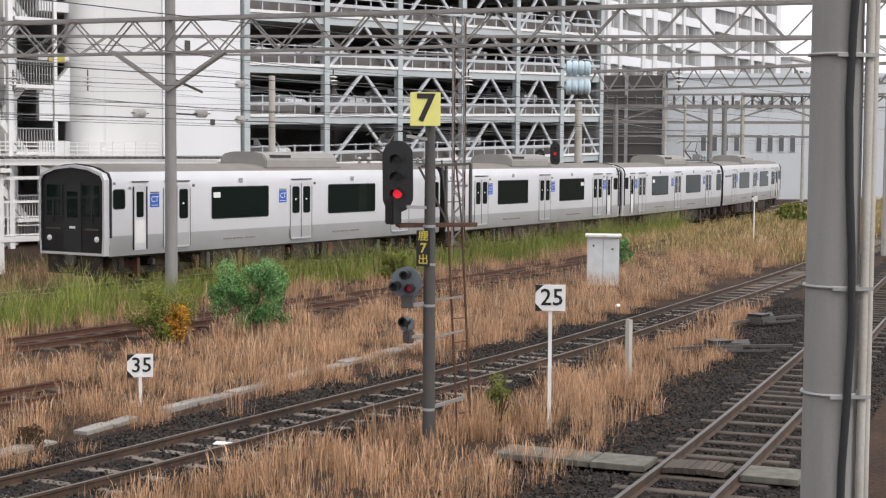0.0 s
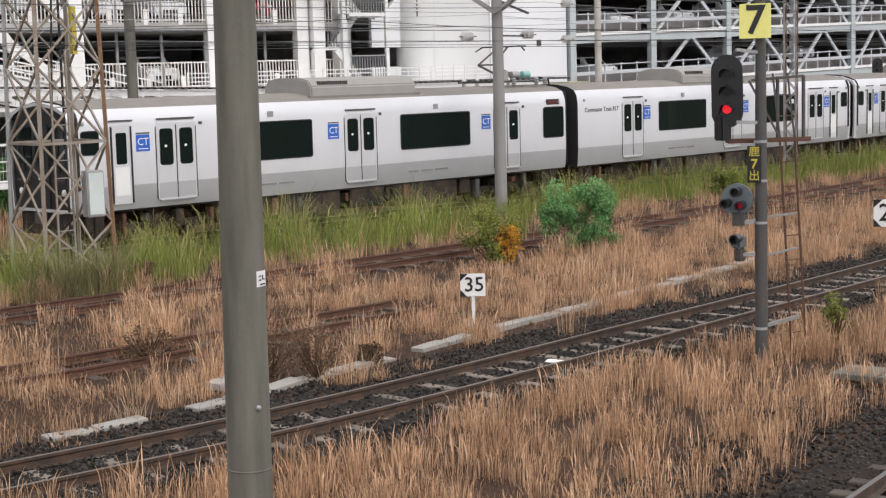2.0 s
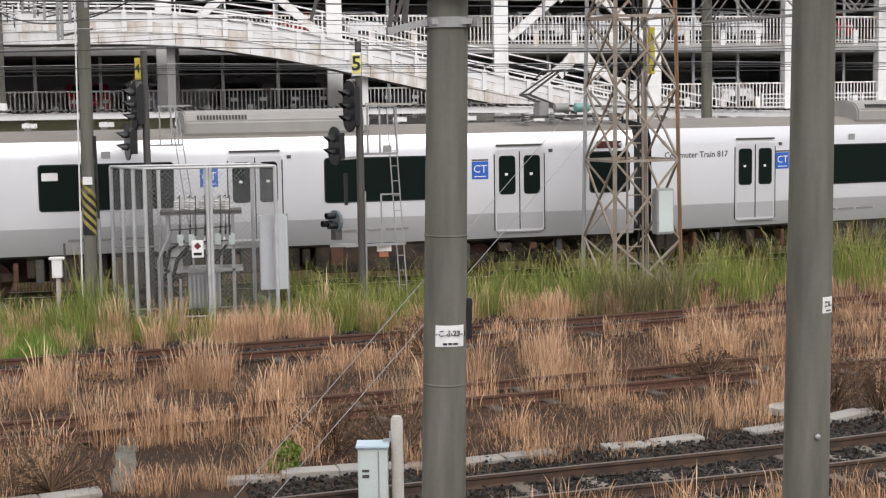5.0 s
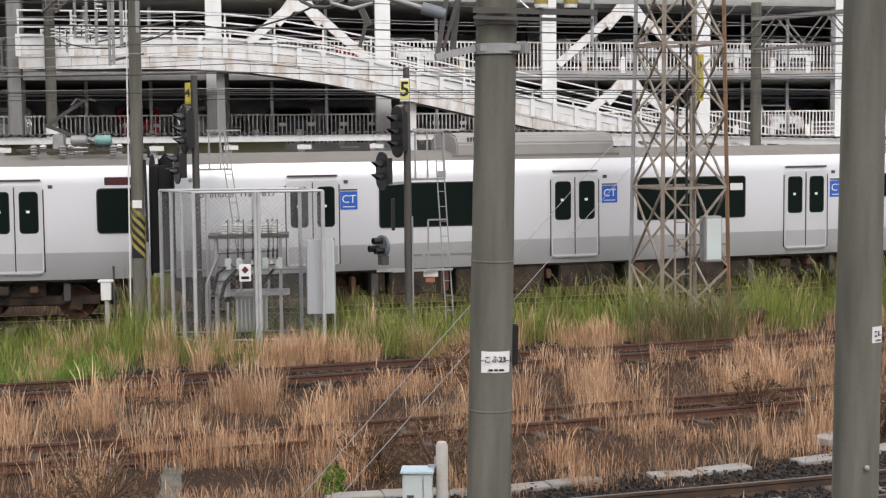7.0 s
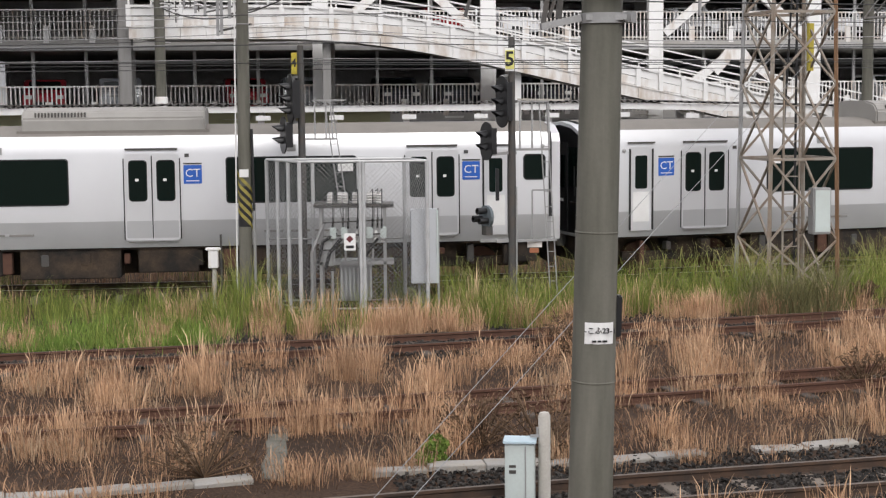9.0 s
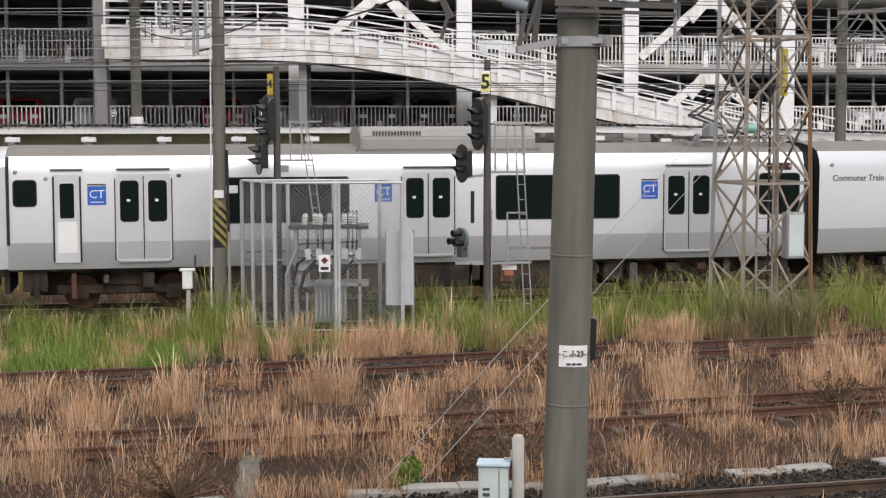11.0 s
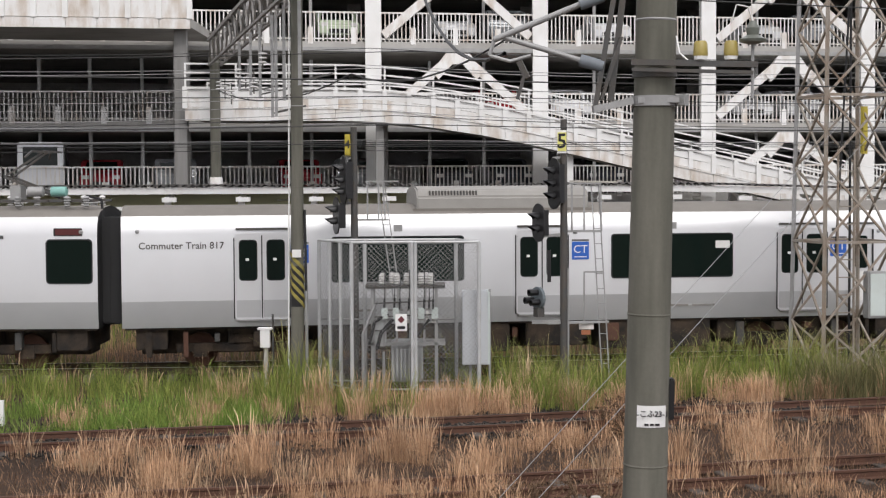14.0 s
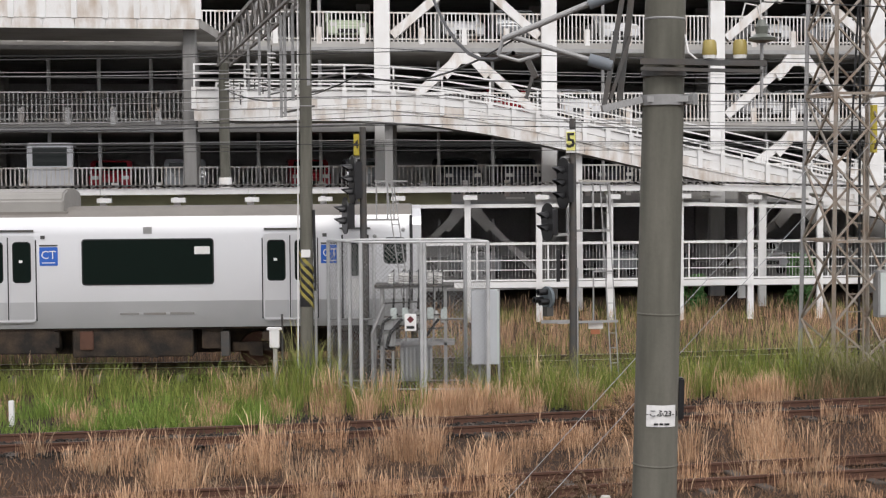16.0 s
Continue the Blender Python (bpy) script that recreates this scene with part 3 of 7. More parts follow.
def cab_face(car, x, f):
    """The black cab front inside a silver rim; f = -1 looks to -x."""
    rim_o = [(-1.36, 1.05), (-1.4, 1.6), (-1.4, 3.38), (-1.3, 3.56), (-0.75, 3.75), (0, 3.83), (0.75, 3.75), (1.3, 3.56), (1.4, 3.38), (1.4, 1.6), (1.36, 1.05)]
    turn = Matrix(((0, 1, 0, 0), (1, 0, 0, 0), (0, 0, 1, 0), (0, 0, 0, 1)))
    bm = bmesh.new()
    for a, b in zip(rim_o, rim_o[1:] + rim_o[:1]):
        p = [Vector((x, *a)), Vector((x, *b)), Vector((x + f * 0.22, a[0] * 0.985, a[1])), Vector((x + f * 0.22, b[0] * 0.985, b[1])),
             Vector((x + f * 0.22, a[0] * 0.93, 2.4 + (a[1] - 2.4) * 0.94)), Vector((x + f * 0.22, b[0] * 0.93, 2.4 + (b[1] - 2.4) * 0.94))]
        v = [bm.verts.new(q) for q in p]
        bm.faces.new((v[0], v[1], v[3], v[2]))
        bm.faces.new((v[2], v[3], v[5], v[4]))
    part("cab_rim", bm, SILVER, car, "silver rim round the cab front")
    bm = bmesh.new()
    prism_into(bm, [(y * 0.95, 2.4 + (z - 2.4) * 0.96) for y, z in rim_o], x - f * 0.05, x + f * 0.14, turn)
    face = part("cab_front", bm, BLACK, car, "glossy black cab front")
    bm = bmesh.new()
    for a, b in zip(rim_o[1:-1], rim_o[2:-1]):
        beam_into(bm, (x - f * 0.02, a[0] * 1.004, a[1]), (x - f * 0.02, b[0] * 1.004, b[1]), 0.07)
    part("cab_seam", bm, RUBBER, car, "black seam behind the cab rim")
    for y in (-0.82, 0.82):
        boxes("wiper", RUBBER, face, (min(x + f * 0.155, x + f * 0.185), y - 0.02, 2.05, max(x + f * 0.155, x + f * 0.185), y + 0.02, 2.75))
        boxes("cab_step", STEEL_DARK, face, (min(x + f * 0.13, x + f * 0.2), y - 0.28, 1.82, max(x + f * 0.13, x + f * 0.2), y + 0.28, 1.87))
    boxes("running_number", WHITE, face, (min(x + f * 0.17, x + f * 0.178), -0.12, 1.86, max(x + f * 0.17, x + f * 0.178), 0.12, 1.93))
    for y0, y1 in ((-1.1, -0.42), (0.42, 1.1)):
        boxes("windscreen", TINT, face, (min(x + f * 0.13, x + f * 0.16), y0, 2.25, max(x + f * 0.13, x + f * 0.16), y1, 3.2))
    boxes("gangway_door", RUBBER, face, (min(x + f * 0.13, x + f * 0.17), -0.36, 1.15, max(x + f * 0.13, x + f * 0.17), 0.36, 3.3))
    boxes("gangway_window", TINT, face, (min(x + f * 0.13, x + f * 0.18), -0.22, 2.2, max(x + f * 0.13, x + f * 0.18), 0.22, 3.0))
    for y in (-1.0, 1.0):
        turned("headlight", WHITE, face, [(0.09, 0), (0.09, 0.03), (0.05, 0.05)], Matrix.Translation((x + f * 0.14, y, 1.55)) @ pose(0, 0, 0, 0, 90 * f), 10)
    boxes("coupler", STEEL_DARK, face, (min(x, x + f * 0.35), -0.15, 0.75, max(x, x + f * 0.35), 0.15, 1.05), bevel=0.03)
    boxes("skirt", UNDER, face, (min(x, x + f * 0.12), -1.1, 0.45, max(x, x + f * 0.12), 1.1, 1.0))


def train_car(kind, raised, label):
    car = thing("train_car", Matrix(), label, "train car", "cars of the train")
    x0, x1 = (-9.55, 9.72) if kind == "A" else (-9.72, 9.55)
    car_shell(car, x0, x1)
    flank_items(car, kind, -1)
    flank_items(car, kind, 1)
    # Added filler: stops the view through and stands for the dark under the car.
    boxes("underframe", UNDER, car, (x0 + 0.4, -0.48, 0.34, x1 - 0.4, 0.48, 1.0), label="dark filler box closing the view under the car")
    for a, b in ((x0 + 0.3, -8.7), (-5.1, -4.7), (4.6, 5.1), (8.7, x1 - 0.3)):
        boxes("equipment_box", UNDER, car, (a, -1.2, 0.5, b, 1.2, 1.0), bevel=0.02)
    bogie(car, -6.9)
    bogie(car, 6.9)
    air_conditioner(car, -1.4, 2.9) if kind == "A" else air_conditioner(car, -2.8, 1.4)
    for a, b, z in ((-4.6, -3.3, 0.4), (-2.9, -0.6, 0.3), (-0.2, 1.2, 0.42), (1.6, 4.4, 0.33)):
        boxes("equipment_box", UNDER, car, (a, -1.28, z, b, 1.28, 1.0), bevel=0.03, label="dusty underfloor equipment box")
    small = random.Random(7)
    for i in range(22):
        x = x0 + 0.6 + i * 0.84 + small.uniform(-0.2, 0.2)
        w, d = small.uniform(0.1, 0.35), small.uniform(1.15, 1.34)
        boxes("underfloor_fitting", (UNDER, RUST, STEEL_DARK)[i % 3], car, (x, -d, small.uniform(0.3, 0.75), x + w, -d + 0.25, small.uniform(0.85, 1.0)), bevel=0.015)
    if kind == "A":
        roof_gear(car, raised)
        cab_face(car, -9.55, -1)
        boxes("gangway", RUBBER, car, (9.7, -0.95, 1.1, 10.0, 0.95, 3.6), bevel=0.04, label="dark folded gangway bellows")
    else:
        cab_face(car, 9.55, 1)
        boxes("gangway", RUBBER, car, (-10.0, -0.95, 1.1, -9.7, 0.95, 3.6), bevel=0.04, label="dark folded gangway bellows")
    return car


CARS = [
    train_car("A", True, "silver commuter train car with a black cab front, leading"),
    train_car("B", False, "silver commuter train car with a gangway end and a cab"),
    train_car("A", True, "silver commuter train car coupled cab to cab"),
    train_car("B", False, "silver commuter train car, the last of the train"),
]
FRONT_AT = [(0, 23.16), (1.5, 13.37), (3, 3.3), (5, -9.73), (7, -22.87), (9, -35.72), (11, -48.63), (13, -61.15), (15, -74.28), (16, -80.5)]


def car_pose(i, t):
    s = float(np.interp(t, [r[0] for r in FRONT_AT], [r[1] for r in FRONT_AT])) + 20 * i
    xa, ya, za, _ = flank(s + 3.1, HALF_W)
    xb, yb, zb, _ = flank(s + 16.9, HALF_W)
    return pose((xa + xb) / 2, (ya + yb) / 2, (za + zb) / 2, 0, -math.degrees(math.atan2(zb - za, 13.8)), math.degrees(math.atan2(yb - ya, xb - xa)))


# ---- buildings behind the line ----
K = 0.176  # all fronts stand turned by this slope
TURN = math.degrees(math.atan(K))


def front(x, c=60.0):
    return c + K * x


def on_front(c=60.0):
    """The space of a front: x as in the plan, y into the building, z up (sheared so that x stays the plan's x)."""
    return Matrix(((1, 0, 0, 0), (K, 1, 0, c), (0, 0, 1, 0), (0, 0, 0, 1)))


def fitted(bm, c=60.0):
    bm.transform(on_front(c))
    return bm


def rail_panel(parent, x0, x1, z, c, tall=1.15, gap=0.16, name="railing", m=WHITE_DIRTY, wide_every=5):
    bm = bmesh.new()
    box_into(bm, x0, -0.03, z + tall - 0.06, x1, 0.03, z + tall)
    box_into(bm, x0, -0.02, z + 0.08, x1, 0.02, z + 0.13)
    n = max(2, int((x1 - x0) / gap))
    for i in range(n + 1):
        x = x0 + (x1 - x0) * i / n
        w = 0.022
        box_into(bm, x - w, -0.02, z, x + w, 0.02, z + tall)
    for i in range(1, int((x1 - x0) / 1.65) + 1):
        x = x0 + i * 1.65 - 0.4
        box_into(bm, x - 0.1, -0.06, z - 0.1, x + 0.1, 0.05, z + 0.55)
    return tagged(part(name, fitted(bm, c), m, parent), kind="stuff")


def vee_brace(parent, xa, xb, z0, z1, c, m, w=0.42, gusset=True):
    xm = (xa + xb) / 2
    bm = bmesh.new()
    for s, xe in ((-1, xa), (1, xb)):
        bm = bmesh.new()
        if gusset:
            beam_into(bm, (xm + s * 0.45, 0.1, z1 - 0.35), (xe - s * 0.4, 0.1, z0 + 0.25), w * 0.72, w * 0.8)
        else:
            beam_into(bm, (xm + s * 0.16, 0.1, z1 + 0.05), (xe - s * 0.2, 0.1, z0 - 0.05), w * 0.72, w * 0.8)
        part("brace", fitted(bm, c), m, parent, "diagonal steel brace")
    if gusset:
        bm = bmesh.new()
        prism_into(bm, [(xm - 1.0, z1 - 0.75), (xm - 0.75, z1 - 1.05), (xm - 0.2, z1 - 0.45), (xm + 0.2, z1 - 0.45), (xm + 0.75, z1 - 1.05), (xm + 1.0, z1 - 0.75), (xm + 0.45, z1), (xm - 0.45, z1)], -0.12, 0.2)
        part("gusset", fitted(bm, c), m, parent)


def car_park():
    t = thing("car_park", Matrix(), "open multi-storey car park with white steel columns and railings", "building")
    cols = [-25.0, -17.6, -9.9, -2.65, 3.9, 10.75, 17.5, 23.9, 28.5]
    floors = [(0.2, 0.55), (3.55, 4.0), (6.45, 6.85), (9.55, 9.95), (12.65, 13.05), (15.75, 16.15)]
    for x in cols:
        b = 0.3 if x > -5 else 0.27
        bm = bmesh.new()
        box_into(bm, x - b, -0.25, 3.5, x + b, 0.35, 19)
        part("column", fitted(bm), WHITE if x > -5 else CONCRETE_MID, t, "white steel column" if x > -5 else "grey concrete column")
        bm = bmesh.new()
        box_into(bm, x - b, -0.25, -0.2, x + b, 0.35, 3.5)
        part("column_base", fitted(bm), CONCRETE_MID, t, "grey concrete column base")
    for z0, z1 in floors:
        bm = bmesh.new()
        box_into(bm, -40, -0.1, z0, 30.5, 20, z1)
        part("floor_slab", fitted(bm), SLAB, t, "stained concrete floor slab")
        bm = bmesh.new()
        box_into(bm, -40, -0.18, z0 + 0.02, 30.5, -0.1, z0 + 0.17)
        part("edge_beam", fitted(bm), GALV, t)
    for z0, z1 in floors:
        for a, b in zip([-38, -32] + cols, [-32] + cols + [30.5]):
            if z1 > 1:
                rail_panel(t, a + 0.3, b - 0.3, z1, 59.95, m=WHITE_DIRTY)
            for f in (0.3, 0.54, 0.79) if b < -5 else (0.33, 0.66):
                x = a + (b - a) * f
                bm = bmesh.new()
                box_into(bm, x - 0.06, 0.8, z1, x + 0.06, 0.92, z1 + 2.45)
                part("mullion", fitted(bm), GALV, t)
    for a, b in ((-2.65, 3.9), (10.75, 17.5)):
        for (_, z0), (z1, _) in zip(floors[:-1], floors[1:]):
            if not (a < 0 and 3 < z0 < 5):
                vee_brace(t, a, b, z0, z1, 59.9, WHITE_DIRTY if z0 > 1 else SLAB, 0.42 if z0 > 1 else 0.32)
    # rear columns and the closed back, its pale colour standing in for daylight from behind
    for x in range(-36, 30, 8):
        bm = bmesh.new()
        box_into(bm, x - 0.3, 11, 0, x + 0.3, 11.6, 19)
        part("inner_column", fitted(bm), SLAB, t)
    bm = bmesh.new()
    box_into(bm, -40, 20, -0.2, 30.5, 20.4, 19)
    part("rear_wall", fitted(bm), PALE_IN, t)
    bm = bmesh.new()
    box_into(bm, -40.4, 0, -0.2, -40, 20, 19)
    part("end_wall", fitted(bm), SLAB, t)
    bm = bmesh.new()
    box_into(bm, 30.5, 0.6, -0.2, 30.9, 20, 19)
    part("end_wall", fitted(bm), SLAB, t)
    bm = bmesh.new()
    box_into(bm, -40.4, 0, 18.8, 30.9, 20.4, 19.2)
    part("roof", fitted(bm), SLAB, t)
    return t


car_park()


def ramp():
    """White car ramp: level on the left, then dropping in an even curve."""
    t = thing("car_ramp", Matrix(), "white steel car ramp with panelled parapet and handrails, rust stained", "ramp")
    c = 54.0

    def low(x):
        return float(np.interp(x, [-3.2, -1.7, -0.2, 1.6, 3.4, 6.95, 10.1, 15.6, 20.5], [6.65, 6.58, 6.4, 6.12, 5.76, 4.95, 4.28, 3.1, 2.1]))

    xs = [-8.8 + 0.85 * i for i in range(34)]
    for i, (a, b) in enumerate(zip(xs, xs[1:])):
        za, zb = low(a), low(b)

        def band(h0, h1, y0, y1, name, m, label=""):
            bm = bmesh.new()
            vs = [bm.verts.new(p) for p in ((a, y0, za + h0), (b - 0.012, y0, zb + h0), (b - 0.012, y0, zb + h1), (a, y0, za + h1), (a, y1, za + h0), (b - 0.012, y1, zb + h0), (b - 0.012, y1, zb + h1), (a, y1, za + h1))]
            for f in ((0, 1, 2, 3), (4, 7, 6, 5), (0, 4, 5, 1), (3, 2, 6, 7), (0, 3, 7, 4), (1, 5, 6, 2)):
                bm.faces.new([vs[j] for j in f])
            return part(name, fitted(bm, c), m, t, label)

        band(0.0, 0.40, -0.05, 0.1, "girder_panel", WHITE_DIRTY, "white girder panel")
        band(0.48, 0.76, 0.02, 0.1, "parapet_panel", WHITE_DIRTY)
        band(0.78, 1.06, 0.02, 0.1, "parapet_panel", WHITE)
        band(1.08, 1.16, -0.06, 0.12, "parapet_cap", WHITE)
        band(0.40, 0.46, -0.08, 0.1, "girder_flange", WHITE_DIRTY)
        band(0.1, 0.3, 0.1, 5.0, "deck", SLAB)
        bm = bmesh.new()
        box_into(bm, a - 0.08, -0.1, za + 0.42, a + 0.08, 0.02, za + 1.16)
        part("parapet_post", fitted(bm, c), WHITE, t)
        bm = bmesh.new()
        for h in (1.4, 1.65, 1.95):
            beam_into(bm, (a, 0.05, za + h), (b, 0.05, zb + h), 0.055)
        if i % 2 == 0:
            beam_into(bm, (a, 0.05, za + 1.1), (a, 0.05, za + 1.98), 0.06)
        part("handrail", fitted(bm, c), WHITE, t)
    # back parapet and the props
    for a, b in zip(xs, xs[1:]):
        bm = bmesh.new()
        for h in (0.5, 0.8, 1.2, 1.6):
            beam_into(bm, (a, 5.0, low(a) + h), (b, 5.0, low(b) + h), 0.06)
        beam_into(bm, (a, 5.0, low(a) + 0.2), (a, 5.0, low(a) + 1.65), 0.06)
        part("rear_handrail", fitted(bm, c), WHITE, t)
    for x in (-2.2, 4.6, 11.5):
        for y in (0.5, 4.5):
            bm = bmesh.new()
            box_into(bm, x - 0.14, y - 0.14, -0.2, x + 0.14, y + 0.14, low(x) + 0.15)
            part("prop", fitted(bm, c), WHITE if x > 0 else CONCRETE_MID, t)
    return t


ramp()


def upper_ramp():
    t = thing("upper_ramp", Matrix(), "upper white ramp deck with rust-streaked parapet", "ramp")
    c = 54.0
    for i in range(12):
        a, b = -8.6 - 1.02 * (i + 1), -8.6 - 1.02 * i
        bm = bmesh.new()
        box_into(bm, a, -0.05, 9.78, b - 0.012, 0.1, 10.12)
        part("girder_panel", fitted(bm, c), WHITE_DIRTY, t)
        bm = bmesh.new()
        box_into(bm, a, 0.0, 10.15, b - 0.012, 0.1, 10.8)
        part("parapet_panel", fitted(bm, c), WHITE_DIRTY, t)
        bm = bmesh.new()
        box_into(bm, b - 0.1, -0.1, 10.12, b + 0.08, 0.0, 10.85)
        part("parapet_post", fitted(bm, c), WHITE, t)
    bm = bmesh.new()
    box_into(bm, -34, 0.1, 9.85, -8.6, 5.5, 10.15)
    part("deck", fitted(bm, c), SLAB, t)
    for x in (-9.05, -20.5, -29):
        bm = bmesh.new()
        box_into(bm, x - 0.2, 0.6, -0.2, x + 0.2, 1.0, 9.85)
        part("prop", fitted(bm, c), CONCRETE_MID, t, "grey concrete prop")
    return t


upper_ramp()


def walkway():
    """Roofed walkway behind the train."""
    t = thing("platform_canopy", Matrix(), "white steel platform shelter with corrugated roof edge and railings", "shelter")
    k2 = 0.075

    def shape(bm):
        for v in bm.verts:
            if v.co.z > 3.3:
                v.co.z -= float(np.interp(v.co.x, [9, 22], [0, 0.42]))
        bm.transform(Matrix(((0.92, 0, 0, 0), (k2 * 0.92, 0.92, 0, 50.5), (0, 0, 0.92, 0.36), (0, 0, 0, 1))))
        return bm

    x0, n, gap = -27.8, 26, 2.58
    for i in range(n):
        x = x0 + i * gap
        bm = bmesh.new()
        box_into(bm, x - 0.11, -0.11, -0.65, x + 0.11, 0.11, 4.0)
        part("post", shape(bm), WHITE, t, "white square steel post")
        bm = bmesh.new()
        beam_into(bm, (x, -0.3, 3.95), (x, 1.35, 4.1), 0.14)
        beam_into(bm, (x - 0.15, -0.3, 3.92), (x + 0.35, -0.3, 3.92), 0.16)
        part("bracket", shape(bm), WHITE, t)
        if i < n - 1:
            bm = bmesh.new()
            box_into(bm, x + 0.11, -0.04, 2.2, x + gap - 0.11, 0.04, 2.29)
            box_into(bm, x + 0.11, -0.03, 0.9, x + gap - 0.11, 0.03, 0.95)
            box_into(bm, x + 0.11, -0.02, 1.62, x + gap - 0.11, 0.02, 1.66)
            box_into(bm, x + 0.3, -0.02, 0.9, x + 0.35, 0.02, 2.2)
            box_into(bm, x + 0.11, -0.015, 1.28, x + gap - 0.11, 0.015, 1.31)
            for j in range(1, 19):
                xx = x + 0.11 + (gap - 0.22) * j / 19
                box_into(bm, xx - 0.005, 0.1, 0.92, xx + 0.005, 0.11, 2.2)
            tagged(part("railing", shape(bm), WHITE, t), kind="stuff")
            bm = bmesh.new()
            box_into(bm, x, -0.14, 0.66, x + gap - 0.01, 0.1, 0.86)
            part("floor_edge", shape(bm), WHITE, t)
            bm = bmesh.new()
            box_into(bm, x, -0.42, 4.12, x + gap - 0.01, -0.3, 4.34)
            part("fascia", shape(bm), WHITE, t, "white fascia board")
    length = n * gap
    bm = bmesh.new()
    box_into(bm, x0 - 1, 0.05, 0.62, x0 + length, 1.3, 0.8)
    part("floor", shape(bm), SLAB, t)
    bm = bmesh.new()
    for a, b in ((x0 - 1, 9), (9, 22), (22, x0 + length)):
        box_into(bm, a, -0.1, 3.55, b, 0.05, 3.68)
    part("tie_beam", shape(bm), WHITE, t)
    bm = bmesh.new()
    prev = None
    m = int(length / 0.14)
    for i in range(m):
        x = x0 - 1 + i * 0.14
        z = 4.40 + (0.05 if i % 2 else -0.03)
        row = (bm.verts.new((x, -0.55, z)), bm.verts.new((x, 1.45, z + 0.02)))
        if prev:
            bm.faces.new((prev[0], row[0], row[1], prev[1]))
        prev = row
    roof = part("roof_sheet", shape(bm), STEEL_DARK, t, "dark corrugated roof sheeting")
    bm = bmesh.new()
    for a, b in ((x0 - 1, 9), (9, 22), (22, x0 + length)):
        box_into(bm, a, -0.3, 4.16, b, 1.4, 4.22)
    part("roof_lining", shape(bm), PALE_GREEN, t, "yellow-green painted roof lining")
    bm = bmesh.new()
    box_into(bm, x0 - 1, 1.0, 3.62, 0.0, 1.1, 4.1)
    part("rear_beam", shape(bm), PALE_GREEN, t, "olive painted beam under the roof")
    bm = bmesh.new()
    box_into(bm, x0 - 1, 0.7, 3.9, 0.0, 0.78, 3.98)
    part("purlin", shape(bm), PALE_GREEN, t)
    for x in (9.3, 12.6, 2.0, -6, 17, 23, 30):
        bm = bmesh.new()
        box_into(bm, x, 1.0, 3.85, x + 0.7, 1.1, 3.92)
        part("strip_lamp", shape(bm), WHITE, t)
    return t


walkway()


